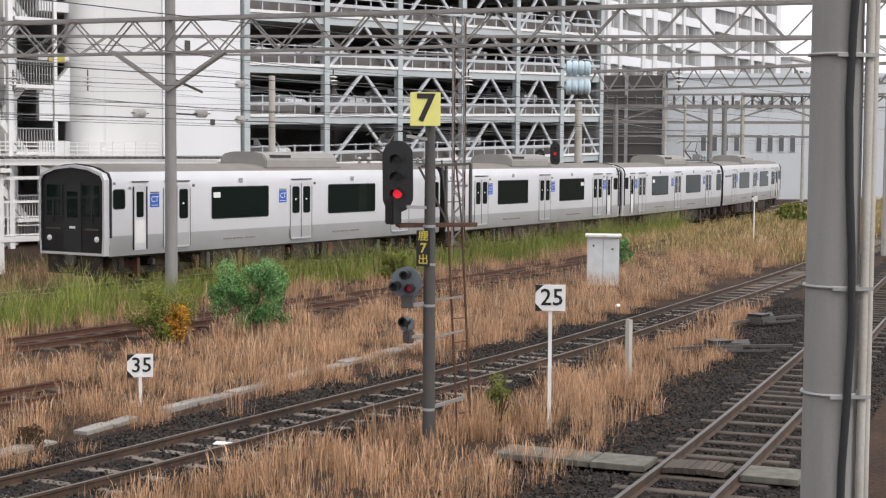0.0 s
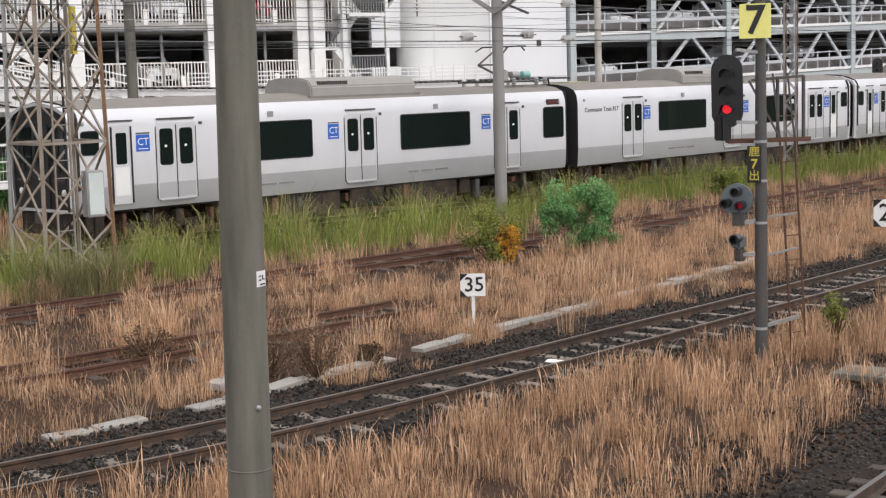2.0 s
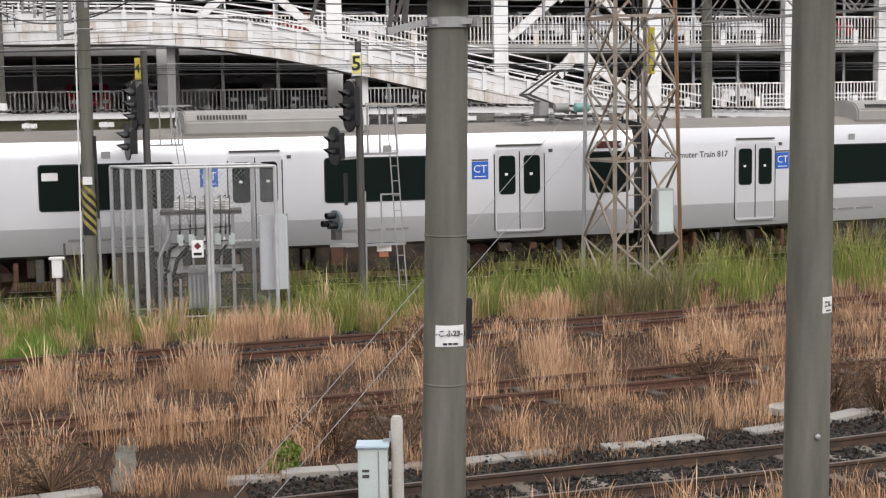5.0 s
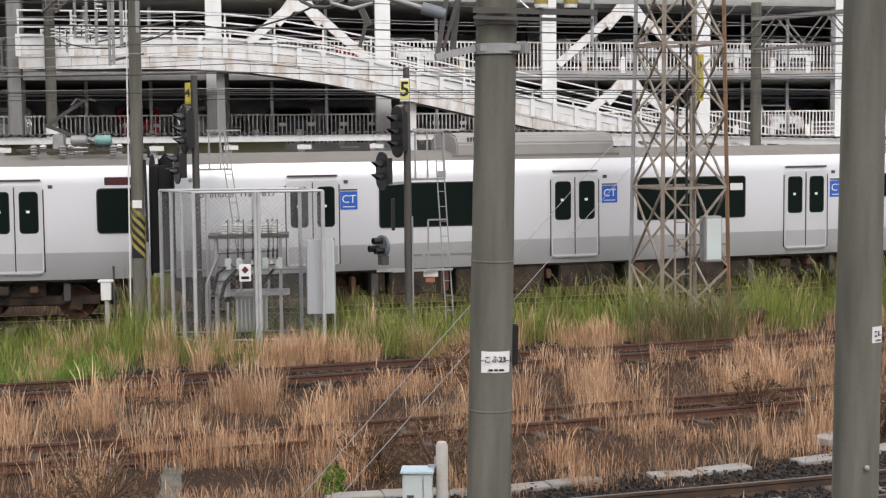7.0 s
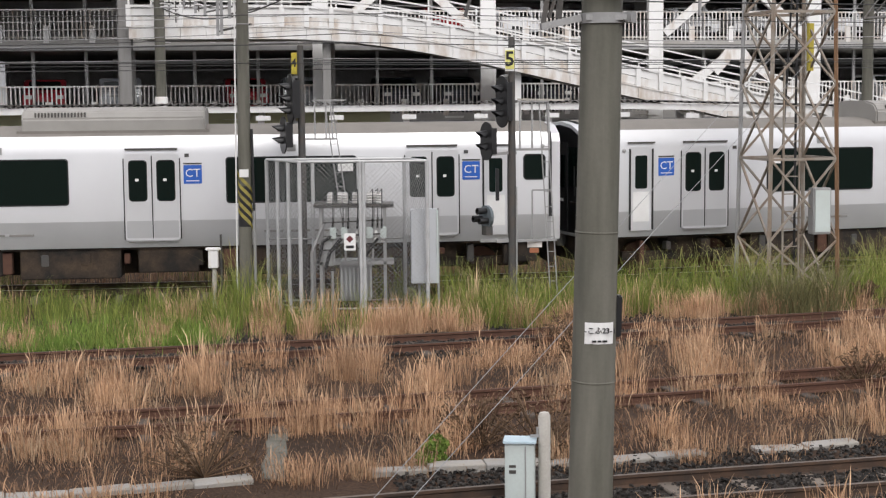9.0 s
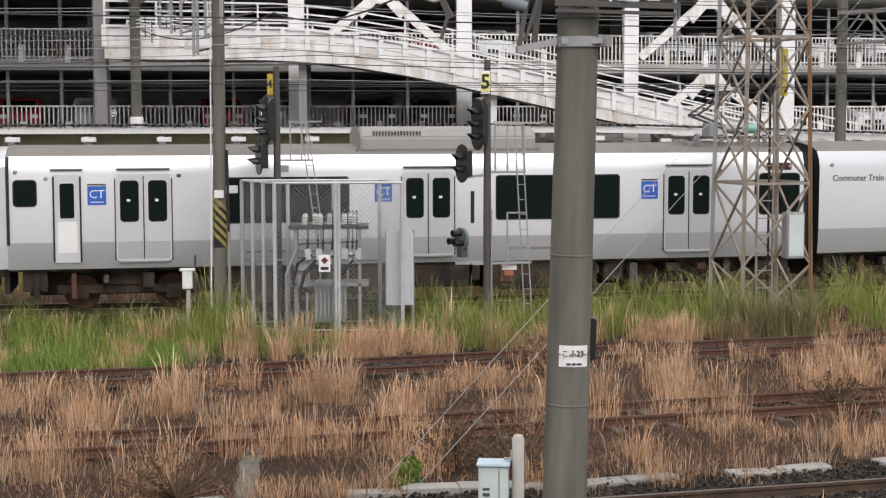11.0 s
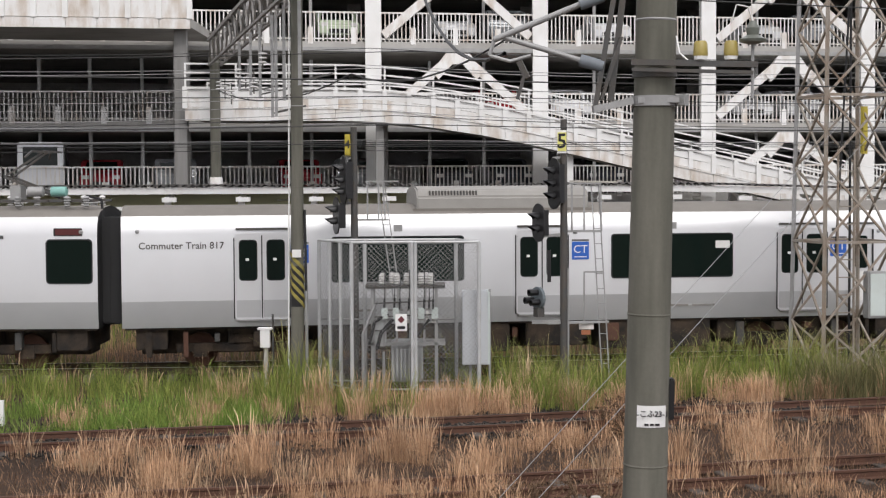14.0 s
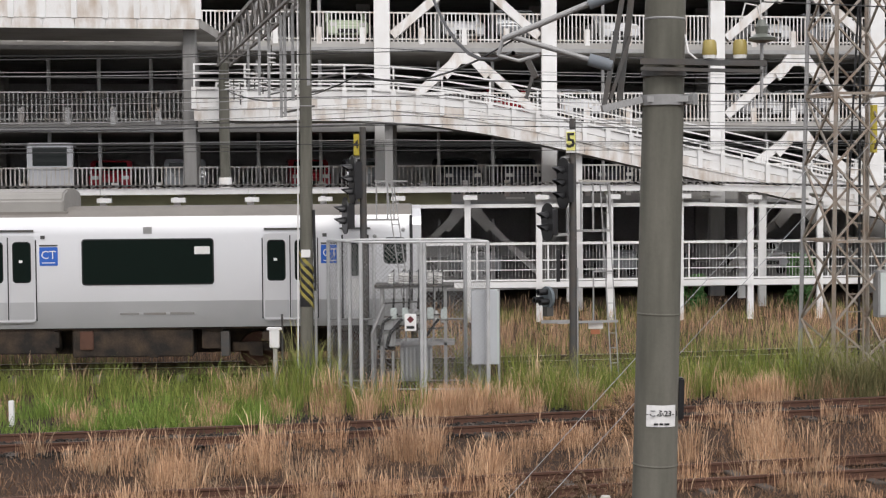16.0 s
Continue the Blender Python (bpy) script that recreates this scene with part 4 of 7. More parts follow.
def white_block():
    """White stair and lift block between the two car parks."""
    t = thing("stair_tower_building", Matrix(), "tall white clad building with stair tower and round column", "building")
    c = 60.0

    def blk(name, m, *spans, label=""):
        bm = bmesh.new()
        for s in spans:
            box_into(bm, *s)
        return part(name, fitted(bm, c), m, t, label)

    blk("wall", WALL_WHITE, (39.8, 0.0, -0.2, 45.0, 14, 30), label="blank bright white wall")
    blk("wall", WALL_PALE, (36.3, 0.1, -0.2, 39.8, 14, 30), label="pale grey wall panel")
    for z0, z1 in ((-0.2, 4.7), (5.65, 7.0), (8.5, 8.85), (10.8, 11.25), (13.4, 14.4), (16.6, 30)):
        blk("spandrel_wall", WALL_WHITE, (32.9, 0.8, z0, 35.4, 1.1, z1), label="white wall band between large openings")
    blk("dark_recess", PALE_IN, (30.9, 9.0, -0.2, 36.4, 9.3, 30))
    # Slabs added behind the wall bands only to shade the recess.
    for z in (4.6, 7.0, 8.6, 10.9, 14.0, 17.0, 20.0):
        blk("recess_floor", SLAB, (32.9, 1.1, z - 0.12, 36.3, 9.0, z + 0.12))
    blk("small_window", STEEL_DARK, (41.2, -0.03, 9.1, 41.55, 0.03, 9.85))
    blk("small_window", STEEL_DARK, (42.9, -0.03, 5.6, 43.2, 0.03, 5.9))
    for z in range(4, 30, 3):
        blk("panel_joint", WALL_GREY, (39.8, -0.012, z, 45.0, 0.0, z + 0.03))
    bm = bmesh.new()
    lathe_into(bm, [(0.97, -0.2), (0.97, 30)], Matrix.Translation((35.55, front(35.55, 60.85), 0)), 32)
    part("round_column", bm, WALL_PALE, t, "thick round pale grey column", smooth=True)
    bm = bmesh.new()
    prism_into(bm, [(33.1, 6.95), (33.1, 7.1), (33.5, 7.1), (34.7, 8.35), (34.7, 6.95)], 0.75, 1.15)
    part("sloping_panel", fitted(bm, c), WALL_WHITE, t)
    blk("beam", YELLOW_DEEP, (33.4, 0.7, 8.45, 34.3, 0.76, 8.75), label="yellow clearance bar")
    # outside stair: landings, flights and bars
    for i in range(9):
        z = 1.0 + i * 3.05
        blk("landing", WHITE, (30.9, -0.6, z, 33.0, 1.4, z + 0.16))
        blk("landing", WHITE, (28.9, -0.4, z + 1.5, 30.4, 1.4, z + 1.64))
        bm = bmesh.new()
        beam_into(bm, (30.2, 0.2, z + 1.55), (31.6, 0.2, z + 3.05), 0.22, 0.3)
        beam_into(bm, (31.6, -0.4, z), (30.2, -0.4, z + 1.5), 0.22, 0.3)
        part("stair_flight", fitted(bm, c), WHITE, t)
        bm = bmesh.new()
        for j in range(14):
            x = 30.95 + j * 0.15
            box_into(bm, x, -0.6, z + 0.16, x + 0.04, -0.56, z + 1.2)
        box_into(bm, 30.9, -0.62, z + 1.18, 33.0, -0.55, z + 1.24)
        for j in range(9):
            x = 28.95 + j * 0.16
            box_into(bm, x, -0.45, z + 1.64, x + 0.04, -0.41, z + 2.7)
        tagged(part("stair_railing", fitted(bm, c), GALV, t), kind="stuff")
    blk("stair_post", WHITE, (32.95, -0.65, -0.2, 33.12, -0.45, 30), label="white stair post")
    blk("stair_post", WHITE, (30.5, -0.65, -0.2, 30.75, -0.35, 30), label="white stair post")
    blk("stair_post", WHITE, (28.9, -0.65, -0.2, 29.5, 0.1, 30), label="white stair post")
    blk("stair_wall", WALL_WHITE, (30.75, 1.4, -0.2, 32.0, 1.6, 30))
    # low balcony in front
    blk("balcony", WHITE, (22.0, -1.6, 3.85, 38.5, -0.2, 4.02), label="white balcony deck")
    for i in range(12):
        a = 22.0 + i * 1.37
        for h in (0.25, 0.5, 0.75, 1.0):
            blk("balcony_rail", WHITE, (a, -1.58, 3.92 + h * 0.72 - 0.03, a + 1.36, -1.54, 3.92 + h * 0.72 + 0.02))
        blk("balcony_post", WHITE, (a - 0.03, -1.62, 3.9, a + 0.03, -1.59, 4.7))
        blk("balcony_post", WHITE, (a + 0.65, -1.62, 3.9, a + 0.69, -1.59, 4.66))
    return t


white_block()


def second_car_park():
    t = thing("car_park", Matrix(), "grey steel-framed car park with sloping decks and diagonal braces", "building")
    STEEL_BROWN = mat("dull_guard_mesh", (0.21, 0.195, 0.185), 0.8, 0, 0.4, 1.0, 0.15, 30)
    teal = mat("blue_grey_steel", (0.47, 0.51, 0.515), 0.55, 0.1, 0.25, 1.0, 0.04)
    cols = [45.35, 51.4, 57.6, 63.6, 69.2, 74.2, 79.0]
    bottoms = [0.2, 2.95, 5.67, 8.42, 11.2, 13.95, 16.7]
    rise = 0.75 / 34

    def lift(x):
        return (x - 45.35) * rise

    for x in cols:
        bm = bmesh.new()
        box_into(bm, x - 0.2, -0.2, -0.3, x + 0.2, 0.2, 23)
        part("column", fitted(bm), teal, t, "blue-grey steel column")
    for z in bottoms:
        for a, b in zip(cols, cols[1:]):
            za, zb = z + lift(a), z + lift(b)

            def slope_bar(name, h0, h1, y0, y1, m, label=""):
                bm = bmesh.new()
                vs = [bm.verts.new(p) for p in ((a + 0.2, y0, za + h0), (b - 0.2, y0, zb + h0), (b - 0.2, y0, zb + h1), (a + 0.2, y0, za + h1), (a + 0.2, y1, za + h0), (b - 0.2, y1, zb + h0), (b - 0.2, y1, zb + h1), (a + 0.2, y1, za + h1))]
                for f in ((0, 1, 2, 3), (4, 7, 6, 5), (0, 4, 5, 1), (3, 2, 6, 7), (0, 3, 7, 4), (1, 5, 6, 2)):
                    bm.faces.new([vs[j] for j in f])
                return part(name, fitted(bm), m, t, label)

            slope_bar("edge_beam", 0.0, 0.38, -0.08, 0.1, teal, "blue-grey edge beam")
            slope_bar("edge_lip", 0.40, 0.56, -0.16, -0.02, WHITE)
            slope_bar("deck", 0.1, 0.3, 0.1, 24, SLAB)
            slope_bar("barrier_rail", 1.02, 1.2, -0.12, -0.06, WALL_GREY, "pale steel barrier rail")
            slope_bar("barrier_rail", 1.5, 1.55, -0.1, -0.06, WALL_GREY)
            for j in range(1, 5):
                x = a + (b - a) * j / 5
                bm = bmesh.new()
                box_into(bm, x - 0.04, -0.06, z + lift(x) + 0.4, x + 0.04, 0.02, z + lift(x) + 1.6)
                beam_into(bm, (x - 0.2, -0.04, z + lift(x) + 0.42), (x - 0.02, -0.04, z + lift(x) + 0.1), 0.05)
                part("barrier_post", fitted(bm), WALL_GREY, t)
            bm = bmesh.new()
            box_into(bm, a + 0.5, 0.4, z + lift(a) + 0.3, b - 0.5, 0.44, z + lift(a) + 1.15)
            part("mesh_guard", fitted(bm), STEEL_BROWN, t, "dull brown-grey mesh guard")
            if a > 50:
                vee_brace(t, a, b, za + 0.4, (za + zb) / 2 + 2.72, 59.9, WALL_GREY, 0.22, False)
        for x in (46.5, 60, 72):
            bm = bmesh.new()
            box_into(bm, x, 9.0, z, x + 0.5, 9.5, z + 2.9)
            part("inner_column", fitted(bm), SLAB, t)
    bm = bmesh.new()
    box_into(bm, 45.2, 24, -0.3, 79.2, 24.3, 24)
    part("rear_wall", fitted(bm), SLAB, t)
    bm = bmesh.new()
    box_into(bm, 45.2, 0, 23.0, 79.2, 24.0, 23.3)
    part("roof", fitted(bm), SLAB, t)
    bm = bmesh.new()
    box_into(bm, 79.0, 0.3, -0.3, 79.3, 23.99, 22.99)
    part("end_wall", fitted(bm), SLAB, t)
    return t


second_car_park()


def grey_block():
    t = thing("office_building", Matrix(), "low pale grey panelled building with rows of narrow windows", "building")
    GREY_PANE = glass("grey_window_glass", (0.13, 0.14, 0.15), 0.1)
    turn = pose(113.9, 97.6, 0, 0, 0, -52.5)
    # left dark louvred bay, then the pale wall
    def blk(name, m, *spans, label="", parent=t):
        bm = bmesh.new()
        for s in spans:
            box_into(bm, *s)
        bm.transform(turn)
        return part(name, bm, m, parent, label)

    blk("wall", WALL_COOL, (0, 0, -0.5, 44, 20, 11.4), label="pale grey panelled wall")
    blk("louvred_bay", STEEL_DARK, (-9.0, -1.5, -0.5, 0, 20, 11.6), label="dark steel louvred bay")
    blk("parapet", WALL_COOL, (-0.2, -0.2, 11.4, 44, 20, 11.8))
    for z in np.arange(0.6, 11, 1.1):
        blk("louvre", BEAM_STEEL, (-9.0, -1.62, float(z), 0, -1.5, float(z) + 0.1))
    for x in (-8.9, -6.5, -4, -0.4):
        blk("louvre_post", GALV, (x, -1.8, -0.5, x + 0.3, -1.5, 11.6))
    for row, (z0, z1) in enumerate(((4.3, 6.0), (8.3, 9.3))):
        for i in range(12):
            if i % 5 != 4:
                w = blk("window", WHITE, (3.2 + i * 1.05, -0.05, z0, 3.8 + i * 1.05, 0.03, z1))
                blk("pane", GREY_PANE, (3.27 + i * 1.05, -0.08, z0 + 0.08, 3.73 + i * 1.05, -0.04, z1 - 0.08), parent=w)
    for i in range(14):
        blk("panel_joint", WALL_GREY, (i * 3.2, -0.02, 0, i * 3.2 + 0.04, 0.0, 11.4))
    return t


grey_block()


def apartment_house():
    t = thing("apartment_building", Matrix(), "tall white apartment building with rows of recessed balconies", "building")
    turn = pose(129.5, 119.0, 0, 0, 0, 19)

    def blk(name, m, q, parent=t, label=""):
        bm = bmesh.new()
        box_into(bm, *q)
        bm.transform(turn)
        return part(name, bm, m, parent, label)

    blk("wall", WALL_WHITE, (-26, 1.7, -1, 60.5, 16, 42), label="white rendered wall")
    piers = [(-20, 0.8), (-13, 0.8), (-8.5, 0.8), (-2.6, 1.0), (0.8, 0.8), (7.6, 1.0), (11.0, 1.2), (17.2, 1.0), (20.8, 0.9), (27.2, 5.0), (40.6, 0.9), (47.2, 1.1), (52.6, 0.7), (58.4, 2.1)]
    for x, w in piers:
        blk("pier", WALL_PALE if w < 2 else WALL_WHITE, (x, -0.3, 0, x + w, 1.7, 42))
    for i in range(12):
        z = 5.25 + i * 3.0
        blk("balcony_slab", WALL_WHITE, (-26, 0, z - 0.1, 60.5, 1.7, z + 0.1))
        for (xa, wa), (xb, _) in zip(piers, piers[1:]):
            blk("balcony_front", WALL_WHITE, (xa + wa, -0.08, z - 0.1, xb, 0.04, z + 0.98), label="solid white balcony front")
            if 2 <= i <= 7 and xa > -9:
                bays = max(1, round((xb - xa - wa) / 2.4))
                step = (xb - xa - wa) / bays
                for k in range(bays):
                    x = xa + wa + k * step
                    w = blk("window", STEEL_DARK, (x + 0.35, 1.62, z + 0.12, x + step - 0.5, 1.72, z + 2.35))
                    blk("pane", ROOM, (x + 0.45, 1.58, z + 0.2, x + step - 0.6, 1.63, z + 2.25), w)
                    blk("divider", WHITE, (x + step - 0.42, 0.3, z + 0.1, x + step - 0.3, 1.7, z + 2.9))
    blk("roof", SLAB, (-26.2, -0.4, 42, 60.7, 16.2, 42.5))
    return t


apartment_house()


def far_house():
    t = thing("apartment_building", pose(196, 143, 0, 0, 0, 24), "lower white apartment building behind the tall one", "building")
    boxes("wall", WALL_WHITE, t, (0, 0, -1, 26, 12, 18.5), label="white rendered wall")
    boxes("roof", SLAB, t, (-0.3, -0.3, 18.5, 26.3, 12.3, 18.9))
    for z in (8.2, 11.5, 14.8):
        for x in (1.5, 5.5, 10.0, 15.0, 20.0):
            w = boxes("window", STEEL_DARK, t, (x, -0.06, z, x + 2.6, 0.05, z + 2.2))
            boxes("pane", ROOM, w, (x + 0.1, -0.09, z + 0.1, x + 2.5, -0.05, z + 2.1))


far_house()


# ---- things along the line ----
def concrete_pole(x, y, r0, r1, top, label, lean=(0, 0), bands=(), parent_name="concrete_pole", m=CONCRETE):
    t = thing(parent_name, pose(x, y, BURIED, lean[0], lean[1]), label, "pole", "poles along the line")
    h = top - BURIED
    prof = [(r0 + (r1 - r0) * f, h * f) for f in (0, 0.15, 0.3, 0.5, 0.7, 0.85, 1.0)]
    turned("shaft", m, t, prof, None, 28, "grey concrete shaft")
    for z in bands:
        f = (z - BURIED) / h
        turned("band", GALV if z > 5 else m, t, [(r0 + (r1 - r0) * f + 0.002, z - BURIED - 0.01), (r0 + (r1 - r0) * f + 0.006, z - BURIED), (r0 + (r1 - r0) * f + 0.002, z - BURIED + 0.01)], None, 28)
    return t


def id_plate(t, z, text_w, turn, r, glyph="", w=0.24, h=0.17):
    m = pose(0, 0, 0, 0, 0, turn)
    bm = bmesh.new()
    rows = []
    for i in range(7):
        a = radians(-90 + (i - 3) * w / 6 / r * 57.3)
        rows.append([bm.verts.new(((r + 0.006) * math.cos(a), (r + 0.006) * math.sin(a), z + s * h / 2)) for s in (-1, 1)])
    for p, q in zip(rows, rows[1:]):
        bm.faces.new((p[0], q[0], q[1], p[1]))
    bm.transform(m)
    pl = part("number_plate", bm, WHITE, t, "white identification plate")
    bm = bmesh.new()
    for x, zz, ww, hh in ((-0.2, -0.36, 0.14, 0.09), (-0.02, -0.36, 0.12, 0.09), (0.16, -0.36, 0.16, 0.09)) if glyph else ((-0.3, 0.2, 0.2, 0.08), (-0.3, -0.06, 0.2, 0.08), (-0.02, 0.08, 0.08, 0.3), (0.1, -0.04, 0.2, 0.06), (-0.05, -0.34, 0.5, 0.08)):
        box_into(bm, (x - ww / 2) * w, -r - 0.012, z + (zz - hh / 2) * h, (x + ww / 2) * w, -r - 0.0065, z + (zz + hh / 2) * h)
    bm.transform(m)
    part("plate_bars", bm, BLACK, pl)
    if glyph:
        lettering("numeral", glyph, h * 0.36, BLACK, pl, m @ upright(0.0, -r - 0.008, z + 0.12 * h), bold=0.012)
    return pl


# the two tall poles close by, a third beside the right-hand line
pole_a = concrete_pole(4.85, 12.6, 0.205, 0.165, 9.5, "tall grey concrete pole with a small white plate", (0, 0.6), (1.0,))
id_plate(pole_a, 2.72 - BURIED, 0.2, 37, 0.19, w=0.15, h=0.14)
turned("bolt", GALV, pole_a, [(0.025, 0), (0.025, 0.02), (0.012, 0.03)], Matrix.Translation((0.02, -0.2, 1.78)) @ pose(0, 0, 0, 90), 8)
pole_b = concrete_pole(1.73, 13.38, 0.205, 0.16, 9.5, "tall grey concrete pole carrying an overhead line bracket", (0, 1.35), (5.9, 3.33, 2.0, 0.9))
id_plate(pole_b, 2.45 - BURIED, 0.25, 7, 0.195, "-\u3053\u307523-1", w=0.27, h=0.19)
boxes("junction_box", BLACK, pole_b, (0.175, -0.06, 2.6, 0.235, 0.05, 2.97), bevel=0.012, label="small black box strapped to the shaft")


def bracket_fittings():
    """Clamps, cantilever arm, cross bar with two amber caps and a bell-shaped insulator on the pole."""
    c = Matrix.Translation((1.86, 13.38, 0))
    t = thing("line_bracket", Matrix(), "steel cantilever bracket with insulators clamped to the concrete pole", "bracket")

    def put(name, m, prof, at, seg=14, turn=(0, 0, 0)):
        return turned(name, m, t, prof, Matrix.Translation(at) @ pose(0, 0, 0, *turn), seg)

    put("clamp", GALV, [(0.2, 0), (0.2, 0.09)], (1.86, 13.38, 5.15), 24)
    bars("clamp_arm", GALV, t, ((1.66, 13.32, 5.2), (1.31, 13.25, 5.12), 0.06), ((2.05, 13.3, 5.2), (2.12, 13.25, 5.2), 0.09), ((1.7, 13.24, 5.2), (2.05, 13.22, 5.2), 0.05))
    each("upright_channel", STEEL_DARK, t, ((1.33, 13.28, 5.13), (1.68, 13.25, 7.2), 0.045), ((1.47, 13.34, 5.2), (1.71, 13.32, 7.2), 0.055), ((1.38, 13.26, 5.2), (1.56, 13.3, 5.75), 0.03))
    bars("cross_bar", STEEL_DARK, t, ((1.63, 13.16, 5.52), (2.7, 13.1, 5.49), 0.05), ((1.63, 13.13, 5.455), (2.66, 13.07, 5.42), 0.03))
    put("clamp", STEEL_DARK, [(0.195, 0), (0.195, 0.05)], (1.86, 13.38, 5.4), 24)
    bars("tube_arm", GALV, t, ((0.46, 13.4, 5.74), (1.2, 13.3, 6.03), 0.055), ((0.55, 13.4, 5.76), (1.2, 13.3, 5.55), 0.05), sides=10, smooth=True)
    for z, z2 in ((6.03, 6.1), (5.55, 5.49)):
        bars("insulator", mat("grey_rubber_insulator", (0.16, 0.18, 0.20), 0.6, 0, 0.2, 6, 0.05), t, ((1.2, 13.3, z), (1.4, 13.28, z2), 0.11), sides=12, smooth=True)
    bars("drop_loop", GALV, t, ((0.46, 13.4, 5.74), (0.42, 13.4, 5.6), 0.035), ((0.42, 13.4, 5.6), (0.6, 13.4, 5.55), 0.035), ((0.6, 13.4, 5.55), (0.78, 13.4, 5.6), 0.035), sides=8)
    bars("wire_holder", STEEL_DARK, t, ((0.68, 13.4, 5.55), (0.75, 13.38, 5.4), 0.05), ((0.72, 13.38, 5.42), (0.66, 13.38, 5.22), 0.03))
    for x in (2.22, 2.48):
        p = put("amber_cap", AMBER, [(0.06, 0), (0.064, 0.02), (0.058, 0.11), (0.045, 0.13)], (x, 13.13, 5.565), 14)
        turned("cap_base", WHITE, p, [(0.055, 0), (0.06, 0.035)], Matrix.Translation((x, 13.13, 5.535)), 12)
    put("bell_insulator", mat("olive_glaze", (0.13, 0.14, 0.12), 0.35, 0, 0.3, 6, 0.05), [(0.02, 0.0), (0.11, 0.02), (0.12, 0.045), (0.05, 0.08), (0.06, 0.14), (0.04, 0.17), (0.03, 0.2)], (2.66, 13.1, 5.66), 18)
    bars("insulator_stem", GALV, t, ((2.66, 13.1, 5.2), (2.66, 13.1, 5.68), 0.03), sides=8)
    bars("lead", PORCELAIN, t, ((2.66, 13.1, 5.85), (2.62, 13.1, 5.98), 0.014), ((2.62, 13.1, 5.98), (2.52, 13.1, 6.0), 0.014), ((2.52, 13.1, 6.0), (2.48, 13.1, 5.85), 0.014), ((2.66, 13.1, 5.85), (2.62, 13.1, 6.6), 0.01), sides=6)
    bars("lead", WHITE, t, ((2.03, 13.25, 5.75), (2.05, 13.2, 5.6), 0.016), ((2.05, 13.2, 5.6), (2.15, 13.15, 5.5), 0.016), sides=6)


bracket_fittings()

pole_r = concrete_pole(9.04, 6.22, 0.19, 0.17, 9.0, "grey concrete pole with a black cable and pipes strapped on", m=CONCRETE_MID)
pole_turn = pose(0, 0, 0, 0, 0, -55)
for name, m, x, y, r in (("black_cable", RUBBER, 0.11, -0.18, 0.028), ("conduit", CONCRETE_PALE, 0.215, -0.08, 0.03), ("conduit", CONCRETE_PALE, 0.25, -0.03, 0.028)):
    bm = bmesh.new()
    for i in range(18):
        sway = 0.025 if name == "black_cable" else 0.0
        a, b = i * 0.5, (i + 1) * 0.5
        beam_into(bm, (x + sway * math.sin(i * 1.1), y, a), (x + sway * math.sin(i * 1.1 + 1.1), y, b), r * 2, sides=10)
    bm.transform(pole_turn)
    part(name, bm, m, pole_r, smooth=True)
for z in (2.1, 3.0, 5.35, 3.75):
    bm = bmesh.new()
    lathe_into(bm, [(0.2, z), (0.206, z + 0.01), (0.2, z + 0.02)], None, 24)
    beam_into(bm, (0.0, -0.21, z), (0.27, -0.1, z), 0.025)
    bm.transform(pole_turn)
    part("strap", bm, GALV, pole_r)
boxes("switch_box", BOX_GREY, pole_r, (-0.12, -0.32, 0.9, 0.12, -0.19, 1.65), bevel=0.015)
pole_r.children[-1].matrix_basis = pole_turn

pole_c = concrete_pole(-3.25, 33.9, 0.152, 0.125, 10.2, "concrete mast with yellow and black warning band and cable ducts", (0, 0.3), (2.3, 4.4, 6.2))
for i in range(5):
    bm = bmesh.new()
    rows = []
    for j in range(9):
        a = radians(180 + j * 22.5)
        z = 1.9 - BURIED + i * 0.2 - j * 0.06 + 0.24
        rows.append((bm.verts.new((0.16 * math.cos(a), 0.16 * math.sin(a), z)), bm.verts.new((0.16 * math.cos(a), 0.16 * math.sin(a), z + 0.1))))
    for p, q in zip(rows, rows[1:]):
        bm.faces.new((p[0], q[0], q[1], p[1]))
    part("warning_stripe", bm, DULL_YELLOW, pole_c, "yellow warning stripe")
bm = bmesh.new()
lathe_into(bm, [(0.156, 1.75 - BURIED), (0.154, 2.65 - BURIED)], None, 24)
part("warning_band", bm, BLACK, pole_c, smooth=True)
boxes("small_plate", WHITE, pole_c, (-0.1, -0.2, 2.85 - BURIED, 0.1, -0.17, 3.02 - BURIED))
bars("cable_duct", GALV, pole_c, ((0.21, -0.05, 0), (0.2, -0.05, 2.45), 0.07), sides=8)
bars("cable_duct", WHITE, pole_c, ((-0.2, -0.05, 0), (-0.15, -0.05, 10), 0.035), sides=8)
bars("cable_duct", RUBBER, pole_c, ((0.2, -0.06, 2.3), (0.17, -0.06, 4.1), 0.06), sides=8)

pole_d = concrete_pole(-7.72, 52.1, 0.19, 0.17, 9.6, "concrete mast carrying the end of a lattice beam", bands=(5.0,))
pole_e = concrete_pole(15.72, 50.0, 0.19, 0.17, 8.6, "concrete mast behind the line carrying a lattice beam")
pole_f = concrete_pole(23.93, 39.87, 0.19, 0.15, 9.8, "concrete mast with a lattice beam, braces and insulators", m=CONCRETE_MID)
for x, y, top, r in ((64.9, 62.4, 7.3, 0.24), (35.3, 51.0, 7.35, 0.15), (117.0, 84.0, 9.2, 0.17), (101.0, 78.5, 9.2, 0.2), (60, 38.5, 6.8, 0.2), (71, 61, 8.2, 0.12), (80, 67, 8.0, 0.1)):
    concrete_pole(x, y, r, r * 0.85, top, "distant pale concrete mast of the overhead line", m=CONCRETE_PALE)


